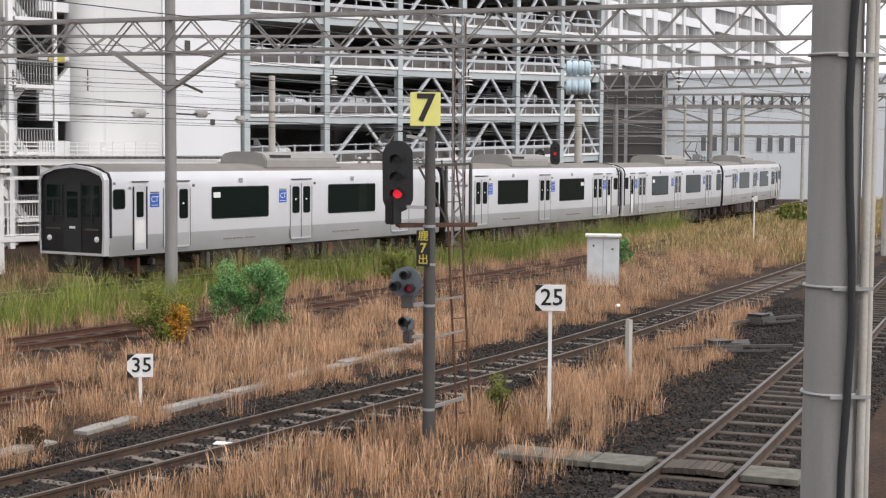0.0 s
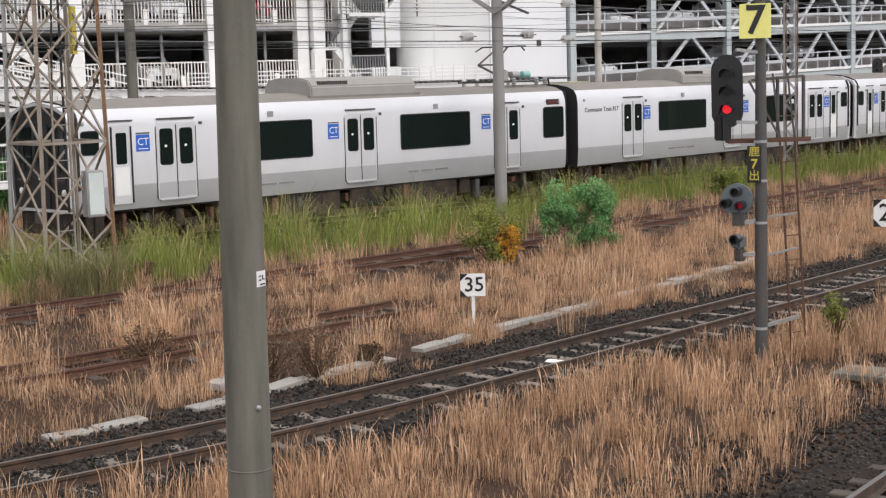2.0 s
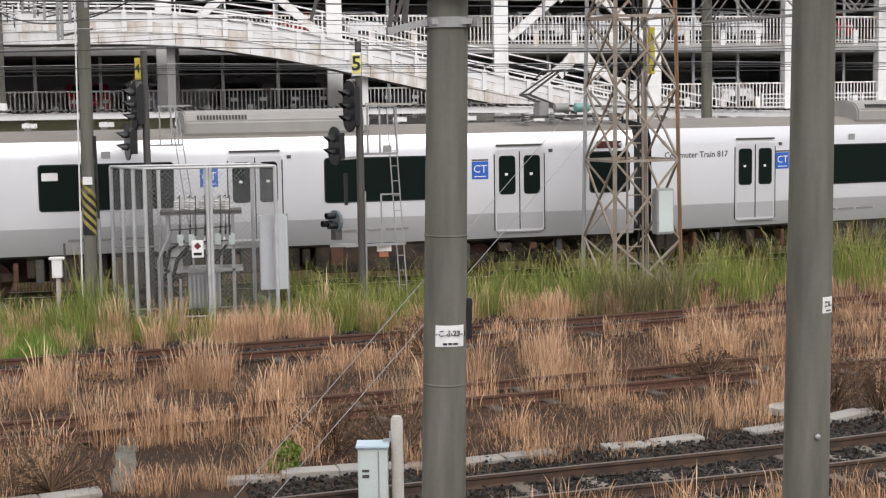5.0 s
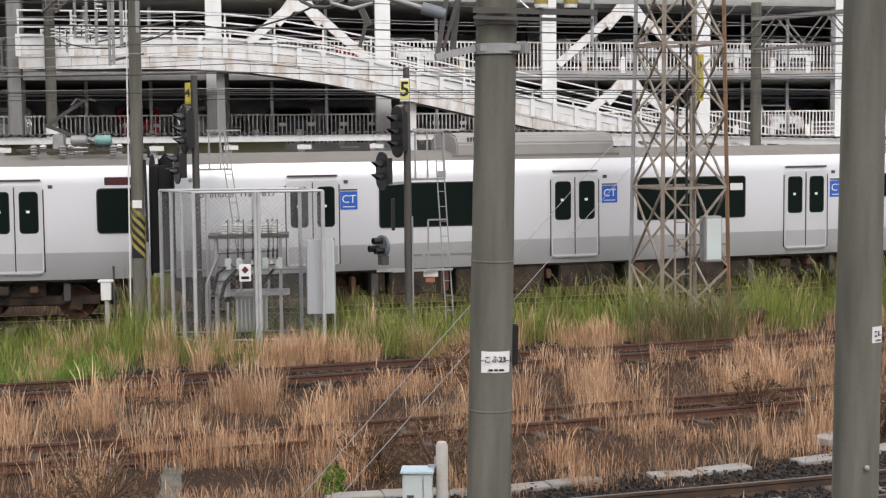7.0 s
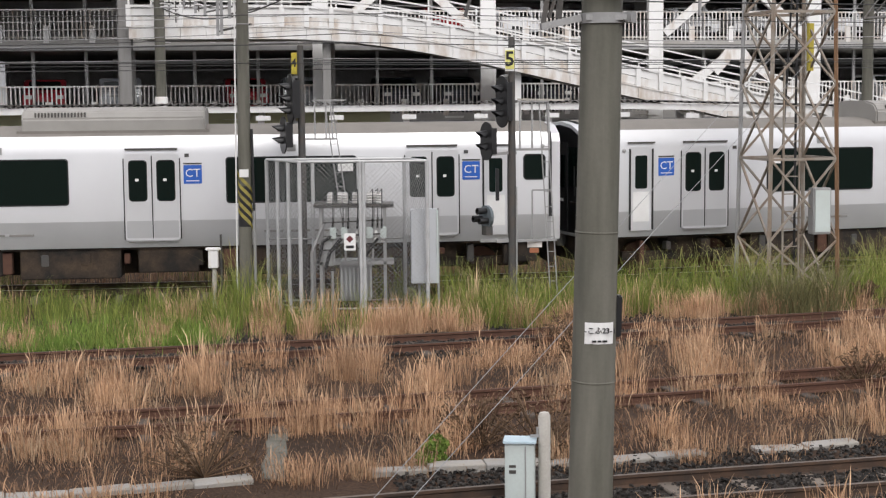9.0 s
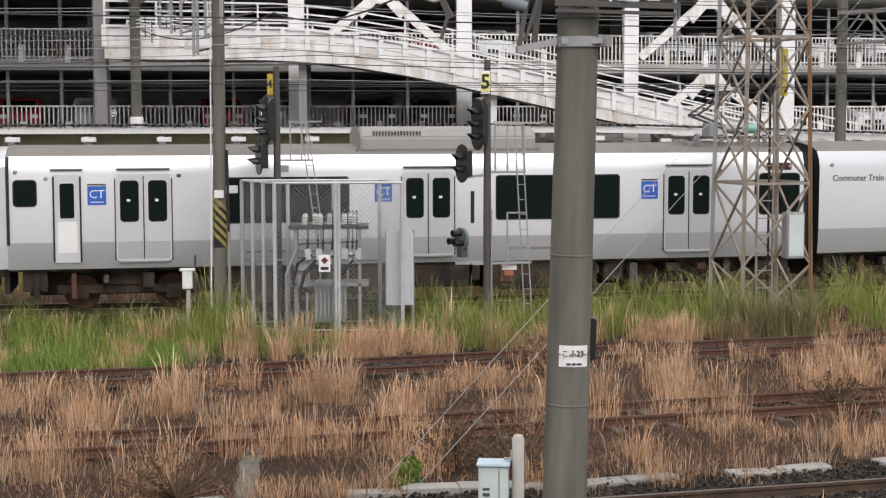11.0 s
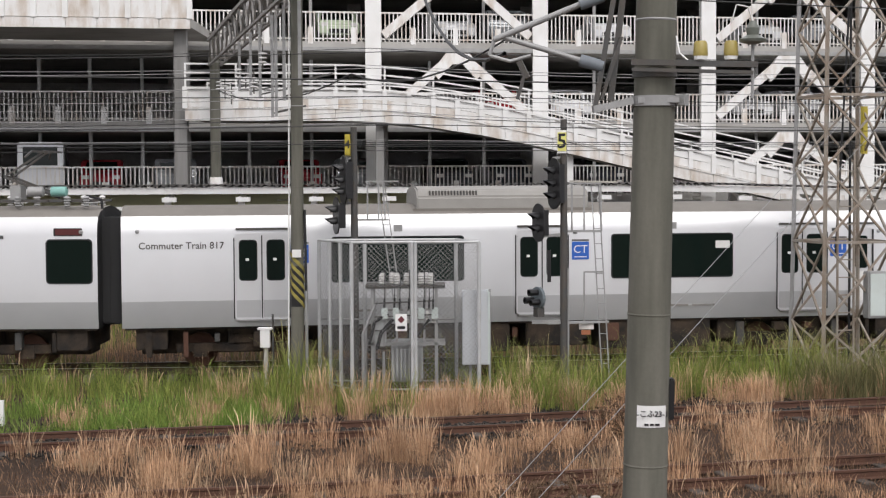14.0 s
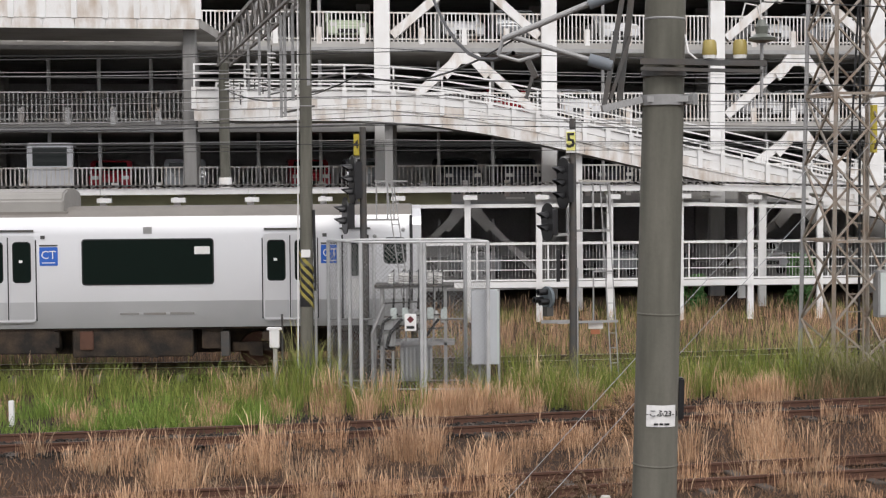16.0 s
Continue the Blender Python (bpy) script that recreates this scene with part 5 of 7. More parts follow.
def lattice_mast(x, y, top, half=0.22):
    t = thing("lattice_mast", pose(x, y, BURIED, 0, 0, 40), "slim rusty lattice steel mast behind the line", "mast", "poles along the line")
    h = top - BURIED
    for sx in (-1, 1):
        for sy in (-1, 1):
            bars("leg", RUST if sx > 0 else BEAM_STEEL, t, ((sx * half, sy * half, 0), (sx * half, sy * half, h), 0.06))
    n = int(h / 0.5)
    for i in range(n):
        z0, z1 = h * i / n, h * (i + 1) / n
        k = half if i % 2 else -half
        for s in (-1, 1):
            bars("lacing", BEAM_STEEL, t, ((-k, s * half, z0), (k, s * half, z1), 0.035))
            bars("lacing", BEAM_STEEL, t, ((s * half, -k, z0), (s * half, k, z1), 0.035))
    return t


lattice_mast(41.2, 46.3, 9.8)


def lattice_beam(a, b, tops, deep, label, bays, width=0.5, m=BEAM_STEEL, w=0.055):
    """A box truss between two masts."""
    t = thing("lattice_beam", Matrix(), label, "lattice beam", "beams over the tracks")
    a, b = Vector(a), Vector(b)
    d = (b - a).normalized()
    n = Vector((-d.y, d.x, 0)) * width / 2

    def p(f, low, s):
        q = a.lerp(b, f)
        z = tops[0] + (tops[1] - tops[0]) * f
        return (q.x + n.x * s, q.y + n.y * s, z - (deep if low else 0))

    for low in (0, 1):
        for s in (-1, 1):
            bars("chord", m, t, (p(0, low, s), p(1, low, s), w * (1.2 if low else 1.9)))
    for i in range(bays):
        f0, f1 = i / bays, (i + 1) / bays
        fm = (f0 + f1) / 2
        for s in (-1, 1):
            bars("diagonal", m, t, (p(f0, 1, s), p(fm, 0, s), w * 0.8), (p(fm, 0, s), p(f1, 1, s), w * 0.8))
        bars("cross_tie", m, t, (p(f0, 1, -1), p(f0, 1, 1), w * 0.7), (p(fm, 0, -1), p(fm, 0, 1), w * 0.7))
    return t


main_beam = lattice_beam((15.72, 50.0, 0), (41.0, 18.9, 0), (8.05, 8.75), 1.0, "long grey lattice beam over the tracks", 22, 0.45)
for s in (-1, 1):
    d = Vector((25.28, -31.1, 0)).normalized() * s
    bars("knee_brace", BEAM_STEEL, main_beam, ((23.93, 39.87, 6.15), (23.93 + d.x * 1.75, 39.87 + d.y * 1.75, 7.3), 0.09), ((23.73, 39.7, 6.15), (23.73 + d.x * 1.75, 39.7 + d.y * 1.75, 7.3), 0.09))
side_beam = lattice_beam((-7.72, 52.1, 0), (0.6, 18.0, 0), (9.35, 9.6), 0.85, "grey lattice beam running over the line to the mast", 24, 0.4, BEAM_STEEL, 0.06)
for f, low in ((0.22, 7.2), (0.3, 6.9), (0.36, 6.7), (0.43, 6.1), (0.45, 6.1), (0.49, 6.4), (0.56, 6.6)):
    bx, by = -7.72 + 8.32 * f, 52.1 - 34.1 * f
    bars("drop_bar", GALV, side_beam, ((bx, by, 8.6), (bx, by, low), 0.07))
    bars("drop_arm", STEEL_DARK, side_beam, ((bx, by, low + 0.1), (bx + 0.7, by + 0.1, low + 0.25), 0.04))
turned("collar", WHITE_DIRTY, pole_d, [(0.2, 4.45), (0.225, 4.5), (0.225, 4.85), (0.2, 4.9)], None, 20, "pale collar round the shaft")
lattice_beam((43.5, 41.5, 0), (53.0, 30.0, 0), (7.5, 7.9), 0.75, "lattice beam with zigzag bracing over the far tracks", 16, 0.4)
lattice_beam((28.6, 64.5, 0), (62.0, 37.0, 0), (9.25, 9.6), 0.8, "distant lattice beam over the tracks", 18, 0.4)
lattice_beam((101.0, 78.5, 0), (127.0, 52.0, 0), (8.9, 8.9), 0.9, "far lattice beam over the tracks", 18, 0.4, STEEL_DARK)
lattice_beam((71.0, 61.0, 0), (92.0, 38.0, 0), (7.8, 8.0), 0.8, "far lattice beam over the tracks", 16, 0.4)


def far_portal():
    t = thing("portal_beam", Matrix(), "far steel portal beams carrying a row of post insulators", "portal", "beams over the tracks")
    a, b = Vector((93.6, 87.3, 0)), Vector((106.0, 72.5, 0))
    up = Vector((0, 0, 1))
    for z, w in ((8.05, 0.3), (6.75, 0.22), (5.6, 0.16)):
        bars("beam", BEAM_STEEL, t, (a + up * z, b + up * z, w))
    for f in (0.06, 0.46, 0.52, 0.97):
        p = a.lerp(b, f)
        bars("mast", CONCRETE_MID, t, (p + up * BURIED, p + up * 8.2, 0.42), sides=12, smooth=True)
    for f0, f1 in ((0.06, 0.25), (0.46, 0.28), (0.52, 0.72), (0.97, 0.76)):
        bars("brace", BEAM_STEEL, t, (a.lerp(b, f0) + up * 6.7, a.lerp(b, f1) + up * 8.0, 0.14))
    for i in range(24):
        p = a.lerp(b, 0.02 + i * 0.041)
        turned("post_insulator", STEEL_DARK, t, [(0.06, 0), (0.13, 0.12), (0.08, 0.24), (0.13, 0.36), (0.08, 0.5), (0.13, 0.6), (0.04, 0.85)], Matrix.Translation(p + up * 8.15), 8)


far_portal()


def disc_insulator(x, y, z, way, n, label, r=0.1, m=PORCELAIN, pitch=0.11):
    t = thing("insulator_string", Matrix(), label, "insulator", "insulators")
    way = Vector(way).normalized()
    rot = way.to_track_quat("Z", "Y").to_matrix().to_4x4()
    for i in range(n):
        turned("disc", m, t, [(0.03, 0), (r, 0.02), (r * 0.9, 0.045), (0.035, 0.06)], Matrix.Translation(Vector((x, y, z)) + way * i * pitch) @ rot, 12)
    e = Vector((x, y, z))
    bars("pin", STEEL_DARK, t, (e - way * 0.15, e + way * (n * pitch + 0.15), 0.03))
    return t


along = Vector((0.95, 0.3, 0))
for x, y, z, n in ((22.4, 39.3, 5.45, 4), (25.0, 40.1, 5.5, 4), (26.8, 40.6, 5.35, 3), (26.8, 40.6, 6.45, 3)):
    disc_insulator(x, y, z, along, n, "white porcelain disc insulators on a line", 0.13)
bars("insulator_arm", STEEL_DARK, pole_f, ((-0.1, 0, 5.68), (1.3, 0.3, 5.65), 0.05), ((0.1, 0, 6.7), (1.3, 0.3, 6.35), 0.06))
for z in (7.1, 6.5):
    big = thing("insulator", Matrix(), "large pale blue ribbed insulator hung level", "insulator", "insulators")
    way = Vector((0.70, -0.714, 0))
    rot = Matrix.Translation((35.7, 34.9, z)) @ way.to_track_quat("Z", "Y").to_matrix().to_4x4()
    prof = [(0.05, -0.12), (0.07, -0.02), (0.2, 0.0)]
    for i in range(4):
        prof += [(0.25, 0.03 + i * 0.2), (0.255, 0.13 + i * 0.2), (0.2, 0.18 + i * 0.2)]
    turned("body", PALE_BLUE, big, prof + [(0.1, 0.8)], rot, 20)
    bars("pin", STEEL_DARK, big, (Vector((35.7, 34.9, z)) - way * 0.3, Vector((35.7, 34.9, z)), 0.06), sides=8)
for i in range(7):
    f = 0.04 + i * 0.055
    disc_insulator(-7.5 + 8.1 * f, 50.6 - 32.6 * f, 7.5 - (i % 3) * 0.25, (0, 0, 1), 3, "porcelain insulators hanging from the lattice beam", 0.11)
for f in (0.2, 0.26, 0.45, 0.55, 0.7):
    disc_insulator(15.72 + 25.28 * f, 50 - 31.1 * f, 6.3, (0, 0, 1), 3, "porcelain insulators hanging from the lattice beam", 0.13)


def lattice_tower(x, y):
    t = thing("lattice_tower", pose(x, y, BURIED, 0, 0, 12), "rusty galvanised four-legged lattice tower in the grass", "tower")
    h = 16.0
    tan = mat("rust_stained_galvanised", (0.30, 0.27, 0.23), 0.6, 0.3, 0.6, 3, 0.08, 40, 0, (0.22, 0.13, 0.07))

    brown = mat("orange_rusted_steel", (0.24, 0.135, 0.07), 0.75, 0.1, 0.6, 4, 0.1, 40, 0, (0.14, 0.085, 0.05), 0.55, run=0.3)

    def leg(sx, sy, z):
        k = 0.865 - 0.0155 * z
        return Vector((sx * k, sy * k, z))

    for sx in (-1, 1):
        for sy in (-1, 1):
            bars("leg", brown if (sx, sy) == (1, -1) else tan if sx == sy else GALV, t, (leg(sx, sy, 0), leg(sx, sy, h), 0.075), label="angle-steel leg")
    levels = [0, 1.45, 3.3, 5.0, 6.6, 8.1, 9.6, 11.0]
    for z0, z1 in zip(levels, levels[1:]):
        for (ax, ay), (bx, by) in (((-1, -1), (1, -1)), ((1, -1), (1, 1)), ((1, 1), (-1, 1)), ((-1, 1), (-1, -1))):
            bars("lacing", tan, t, (leg(ax, ay, z0), leg(bx, by, z1), 0.045))
            bars("lacing", tan, t, (leg(bx, by, z0), leg(ax, ay, z1), 0.045))
            if z0 in (3.3, 6.6, 9.6):
                bars("ring", tan, t, (leg(ax, ay, z0), leg(bx, by, z0), 0.06))
    bars("pipe", RUBBER, t, ((0.3, 0.2, 0), (0.3, 0.2, 9.0), 0.06), ((0.0, 0.3, 3.0), (0.3, 0.2, 9.5), 0.05), sides=8)
    boxes("cabinet", GALV, t, (0.16, -1.0, 1.6, 0.6, -0.72, 2.65), bevel=0.02, label="grey steel cabinet on the tower")
    boxes("cabinet_door", BOX_GREY, t, (0.2, -1.02, 1.66, 0.56, -1.0, 2.6))
    boxes("yellow_guard", YELLOW_DEEP, t, (0.72, 0.4, 5.3, 0.84, 0.52, 6.4), label="bright yellow cable guard")
    for i in range(12):
        bars("rung", tan, t, ((-0.35, -0.5, 0.5 + i * 0.4), (0.05, -0.5, 0.5 + i * 0.4), 0.025))
    bars("ladder_rail", tan, t, ((-0.35, -0.5, 0.2), (-0.35, -0.5, 5.4), 0.04), ((0.05, -0.5, 0.2), (0.05, -0.5, 5.4), 0.04))
    return t


lattice_tower(9.14, 34.9)


def signal_head(t, x, y, z, n, turn, label, lit=None):
    """An upright signal head: black oval board, housing, hooded lenses."""
    m = Matrix.Translation((x, y, z)) @ pose(0, 0, 0, 0, 0, turn)
    h = 0.28 * n + 0.2
    bm = bmesh.new()
    out = []
    for i in range(24):
        a = 2 * math.pi * i / 24
        out.append((0.245 * math.cos(a), (h / 2 - 0.21) * (1 if math.sin(a) > 0 else -1) + 0.25 * math.sin(a)))
    prism_into(bm, out, 0.0, 0.03)
    bm.transform(m)
    head = part("signal_head", bm, BLACK, t, label)
    bm = bmesh.new()
    box_into(bm, -0.13, 0.03, -h / 2 + 0.1, 0.13, 0.2, h / 2 - 0.1)
    bm.transform(m)
    part("housing", bm, BLACK, head)
    for i in range(n):
        zc = (n - 1) / 2 * 0.27 - i * 0.27
        bm = bmesh.new()
        lathe_into(bm, [(0.07, 0), (0.07, 0.012)], Matrix.Translation((0, -0.002, zc)) @ pose(0, 0, 0, 90), 14)
        bm.transform(m)
        part("lens", bm, RED_GLOW if i == lit else LENS_DARK, head, "glowing red lens" if i == lit else "")
        bm = bmesh.new()
        rows = []
        for j in range(11):
            a = radians(-20 + 220 * j / 10)
            reach = -0.26 * (0.35 + 0.65 * max(0.0, math.sin(a)))
            c, s = 0.105 * math.cos(a), 0.105 * math.sin(a)
            rows.append((bm.verts.new((c, -0.0, zc + s)), bm.verts.new((c, reach, zc + s - 0.03))))
        for p, q in zip(rows, rows[1:]):
            bm.faces.new((p[0], q[0], q[1], p[1]))
        bm.transform(m)
        part("hood", bm, BLACK, head)
    return head


def number_board(t, x, y, z, w, h, text, size, turn, board=YELLOW, ink=BLACK, label=""):
    m = Matrix.Translation((x, y, z)) @ pose(0, 0, 0, 0, 0, turn)
    bm = bmesh.new()
    box_into(bm, -w / 2, 0, -h / 2, w / 2, 0.02, h / 2)
    bm.transform(m)
    b = part("number_board", bm, board, t, label)
    if text:
        lettering("numeral", text, size, ink, b, m @ upright(0, -0.004, 0), bold=0.018)
    return b


def ladder(t, a, b, wide, rungs, m=GALV):
    a, b = Vector(a), Vector(b)
    s = Vector((wide / 2, 0, 0))
    bars("ladder_rail", m, t, (a - s, b - s, 0.026))
    bars("ladder_rail", m, t, (a + s, b + s, 0.026))
    for i in range(1, rungs):
        p = a.lerp(b, i / rungs)
        bars("ladder_rung", m, t, (p - s, p + s, 0.016))


def shunt_lamp(t, x, y, z, turn, lit=False):
    """Grey three-lamp shunting signal on a bracket."""
    m = Matrix.Translation((x, y, z)) @ pose(0, 0, 0, 0, 0, turn)
    bm = bmesh.new()
    lathe_into(bm, [(0.25, 0), (0.25, 0.07), (0.2, 0.1)], pose(0, 0, 0, -90), 18)
    bm.transform(m)
    grey = mat("blue_grey_casting", (0.14, 0.165, 0.18), 0.55, 0.2, 0.3, 6, 0.06)
    head = part("shunting_signal", bm, grey, t, "grey round shunting signal with three hooded lamps")
    for i, (dx, dz) in enumerate(((-0.14, -0.05), (0.09, -0.08), (0.02, 0.13))):
        bm = bmesh.new()
        lathe_into(bm, [(0.07, 0.0), (0.075, 0.22), (0.055, 0.22), (0.05, 0.06)], Matrix.Translation((dx, 0, dz)) @ pose(0, 0, 0, 90), 12)
        bm.transform(m)
        part("lamp_hood", bm, BLACK, head)
        bm = bmesh.new()
        lathe_into(bm, [(0.05, 0.07), (0.048, 0.1)], Matrix.Translation((dx, 0, dz)) @ pose(0, 0, 0, 90), 10)
        bm.transform(m)
        part("lamp_lens", bm, RED_DIM if lit and i == 1 else LENS_DARK, head)
    bm = bmesh.new()
    box_into(bm, -0.06, -0.05, -0.4, 0.12, 0.12, -0.2)
    bm.transform(m)
    part("bracket_foot", bm, STEEL_DARK, head)
    return head


def signal_seven():
    t = thing("signal_mast", Matrix(), "dark mast with red signal, yellow 7 board and small signals", "railway signal", "signals")
    x, y = 15.53, 18.18
    turned("mast", STEEL_DARK, t, [(0.1, 0), (0.095, 2.5), (0.075, 5.6)], Matrix.Translation((x + 0.05, y, BURIED)), 16, "dark brown steel mast")
    for z in (0.35, 2.0, 2.65, 3.25):
        turned("band", GALV, t, [(0.104, 0), (0.104, 0.04)], Matrix.Translation((x + 0.04, y, z)), 14)
    number_board(t, 15.39, 18.08, 5.1, 0.47, 0.52, "7", 0.6, -40, YELLOW, BLACK, "yellow board with a black 7")
    bars("board_arm", GALV, t, ((15.2, 18.3, 4.68), (15.6, 18.15, 4.62), 0.05), ((15.2, 18.3, 3.58), (15.6, 18.15, 3.56), 0.05))
    signal_head(t, 15.12, 18.42, 4.05, 3, -50, "black oval signal head showing red", 2)
    boxes("cable_box", BLACK, t, (15.0, 18.4, 3.3, 15.2, 18.6, 3.7), bevel=0.02)
    # dark plate with yellow characters down the mast
    number_board(t, 15.42, 18.15, 2.93, 0.21, 0.56, "", 0, -40, BLACK, BLACK, "narrow black plate with yellow characters")
    m = Matrix.Translation((15.42, 18.15, 2.93)) @ pose(0, 0, 0, 0, 0, -40)
    lettering("numeral", "7", 0.2, YELLOW_DEEP, t, m @ upright(0, -0.006, 0.0), bold=0.02)
    for dz, glyph in ((0.185, "\u9e7f"), (-0.185, "\u51fa")):
        lettering("numeral", glyph, 0.17, YELLOW_DEEP, t, m @ upright(0, -0.006, dz), bold=0.008)
    shunt_lamp(t, 15.28, 18.4, 2.38, -55, True)
    bars("bracket", GALV, t, ((15.3, 18.38, 2.02), (15.6, 18.16, 2.05), 0.06), ((15.3, 18.38, 1.52), (15.6, 18.16, 1.54), 0.05))
    lamp = boxes("low_signal", mat("grey_signal_case", (0.12, 0.14, 0.15), 0.55, 0.2, 0.3, 6, 0.06), t, (15.22, 18.3, 1.62, 15.4, 18.5, 1.82), bevel=0.03)
    turned("lamp_hood", BLACK, lamp, [(0.075, 0), (0.08, 0.2), (0.06, 0.2), (0.05, 0.05)], Matrix.Translation((15.27, 18.36, 1.78)) @ pose(0, 0, 0, 0, 0, -60) @ pose(0, 0, 0, 90), 12)
    boxes("lamp_foot", STEEL_DARK, lamp, (15.26, 18.32, 1.42, 15.4, 18.46, 1.62), bevel=0.02)
    # ladder and platform behind
    ladder(t, (16.5, 18.35, BURIED), (16.3, 18.4, 3.3), 0.3, 9, RUST)
    ladder(t, (16.3, 18.4, 3.3), (16.2, 18.45, 4.3), 0.3, 3, STEEL_DARK)
    bars("platform", RUST, t, ((15.4, 18.8, 3.27), (16.6, 18.2, 3.27), 0.06), ((15.2, 18.5, 3.27), (16.4, 18.0, 3.27), 0.05))
    each("guard_rail", STEEL_DARK, t, ((16.5, 18.25, 3.27), (16.5, 18.25, 4.25), 0.04), ((16.15, 18.45, 3.27), (16.15, 18.45, 4.25), 0.04), ((15.75, 18.6, 4.2), (16.5, 18.25, 4.25), 0.04), ((15.7, 18.6, 4.2), (16.15, 18.4, 3.3), 0.03))
    for q in (((15.6, 18.15, 2.1), (16.4, 18.3, 2.1), 0.03), ((15.6, 18.15, 1.5), (16.4, 18.3, 1.55), 0.03), ((15.6, 18.15, 0.4), (16.45, 18.3, 0.45), 0.05)):
        bars("stay", BEAM_STEEL, t, q)


signal_seven()


def signal_five():
    t = thing("signal_mast", Matrix(), "dark mast with two black signal heads, 5 board and ladder", "railway signal", "signals")
    x, y = 2.62, 33.3
    turned("mast", STEEL_DARK, t, [(0.09, 0), (0.085, 3), (0.07, 6.05)], Matrix.Translation((x + 0.03, y, BURIED)), 14, "dark steel mast")
    bars("cable_duct", GALV, t, ((x + 0.12, y - 0.06, 0.0), (x + 0.12, y - 0.06, 2.6), 0.04), sides=8)
    number_board(t, 2.6, 33.18, 5.36, 0.2, 0.5, "", 0, -12, WHITE, BLACK, "narrow white board edged yellow with a black 5")
    number_board(t, 2.6, 33.16, 5.36, 0.19, 0.4, "5", 0.44, -12, YELLOW)
    signal_head(t, 2.42, 33.2, 4.45, 3, -62, "black oval signal head seen side-on, unlit")
    signal_head(t, 2.08, 33.25, 3.6, 2, -62, "black oval signal head seen side-on, unlit")
    bars("arm", GALV, t, ((2.1, 33.3, 3.3), (2.7, 33.3, 3.35), 0.06), ((2.4, 33.3, 4.25), (2.7, 33.3, 4.2), 0.05), ((2.4, 33.3, 5.0), (2.7, 33.3, 5.05), 0.05))
    boxes("name_plate", BLACK, t, (2.28, 33.2, 2.3, 2.36, 33.24, 3.0), label="narrow black plate seen nearly edge-on")
    shunt_lamp(t, 2.05, 33.25, 1.95, -60)
    bars("bracket", GALV, t, ((1.95, 33.3, 1.42), (2.7, 33.3, 1.42), 0.07), ((2.3, 33.25, 1.4), (3.65, 33.55, 1.4), 0.05), ((2.3, 33.55, 1.38), (3.65, 33.75, 1.38), 0.05))
    ladder(t, (3.62, 33.65, BURIED), (3.36, 33.65, 4.45), 0.16, 14)
    each("guard_rail", GALV, t, ((2.85, 33.6, 3.4), (2.85, 33.6, 4.45), 0.04), ((3.12, 33.6, 3.4), (3.12, 33.6, 4.45), 0.04), ((2.8, 33.6, 4.45), (3.5, 33.6, 4.45), 0.04), ((3.48, 33.6, 4.45), (3.5, 33.6, 3.4), 0.04), ((2.7, 33.6, 3.4), (3.5, 33.6, 3.4), 0.05), ((3.12, 33.6, 1.4), (3.12, 33.6, 2.5), 0.035), ((3.12, 33.6, 2.5), (3.55, 33.6, 2.5), 0.035))
    bars("board_tie", CONCRETE_PALE, t, ((2.8, 33.6, 4.5), (3.85, 33.6, 4.48), 0.04))
    boxes("orange_plate", mat("orange_plate", (0.36, 0.13, 0.06), 0.6, 0, 0.3, 6), t, (3.05, 33.5, 1.12, 3.25, 33.53, 1.22))
    boxes("pale_plate", WHITE_DIRTY, t, (3.0, 33.5, 1.24, 3.32, 33.53, 1.38))


signal_five()


def signal_four():
    t = thing("signal_mast", Matrix(), "dark signal mast with a yellow 4 board behind the fence", "railway signal", "signals")
    x, y = -2.0, 34.6
    turned("mast", STEEL_DARK, t, [(0.09, 0), (0.085, 3), (0.07, 5.95)], Matrix.Translation((x, y, BURIED)), 14)
    number_board(t, -2.14, 34.5, 5.35, 0.13, 0.48, "", 0, -20, YELLOW_DEEP, BLACK, "yellow board with a black 4, nearly edge-on")
    number_board(t, -2.14, 34.48, 5.35, 0.1, 0.4, "4", 0.26, -20, YELLOW_DEEP)
    signal_head(t, -2.25, 34.5, 4.55, 3, -70, "black oval signal head seen side-on, unlit")
    signal_head(t, -2.42, 34.5, 3.75, 2, -70, "black oval signal head seen side-on, unlit")
    bars("arm", GALV, t, ((-2.4, 34.6, 4.0), (-1.95, 34.6, 4.05), 0.06), ((-2.3, 34.6, 5.05), (-1.95, 34.6, 5.05), 0.05), ((-2.15, 34.6, 4.0), (-2.15, 34.6, 5.1), 0.04))
    ladder(t, (-1.02, 34.7, 1.6), (-1.4, 34.7, 4.5), 0.16, 9)
    each("guard_rail", GALV, t, ((-1.7, 34.6, 3.65), (-1.7, 34.6, 4.5), 0.035), ((-1.45, 34.6, 3.65), (-1.45, 34.6, 4.5), 0.035), ((-1.75, 34.6, 4.52), (-1.0, 34.6, 4.52), 0.035), ((-1.95, 34.6, 3.65), (-1.2, 34.6, 3.65), 0.045), ((-1.3, 34.6, 3.65), (-1.35, 34.6, 4.5), 0.035))


signal_four()


def far_signal(x, y, z, n, lit, label):
    t = thing("signal_mast", Matrix(), label, "railway signal", "signals")
    turned("mast", STEEL_DARK, t, [(0.09, 0), (0.075, z - BURIED)], Matrix.Translation((x + 0.1, y + 0.25, BURIED)), 12)
    signal_head(t, x, y, z, n, -45, "black oval signal head", lit)


far_signal(53.3, 52.8, 4.25, 3, 1, "distant black signal showing red behind the train")
far_signal(52.75, 53.3, 4.05, 2, None, "distant low black signal, unlit, behind the train")


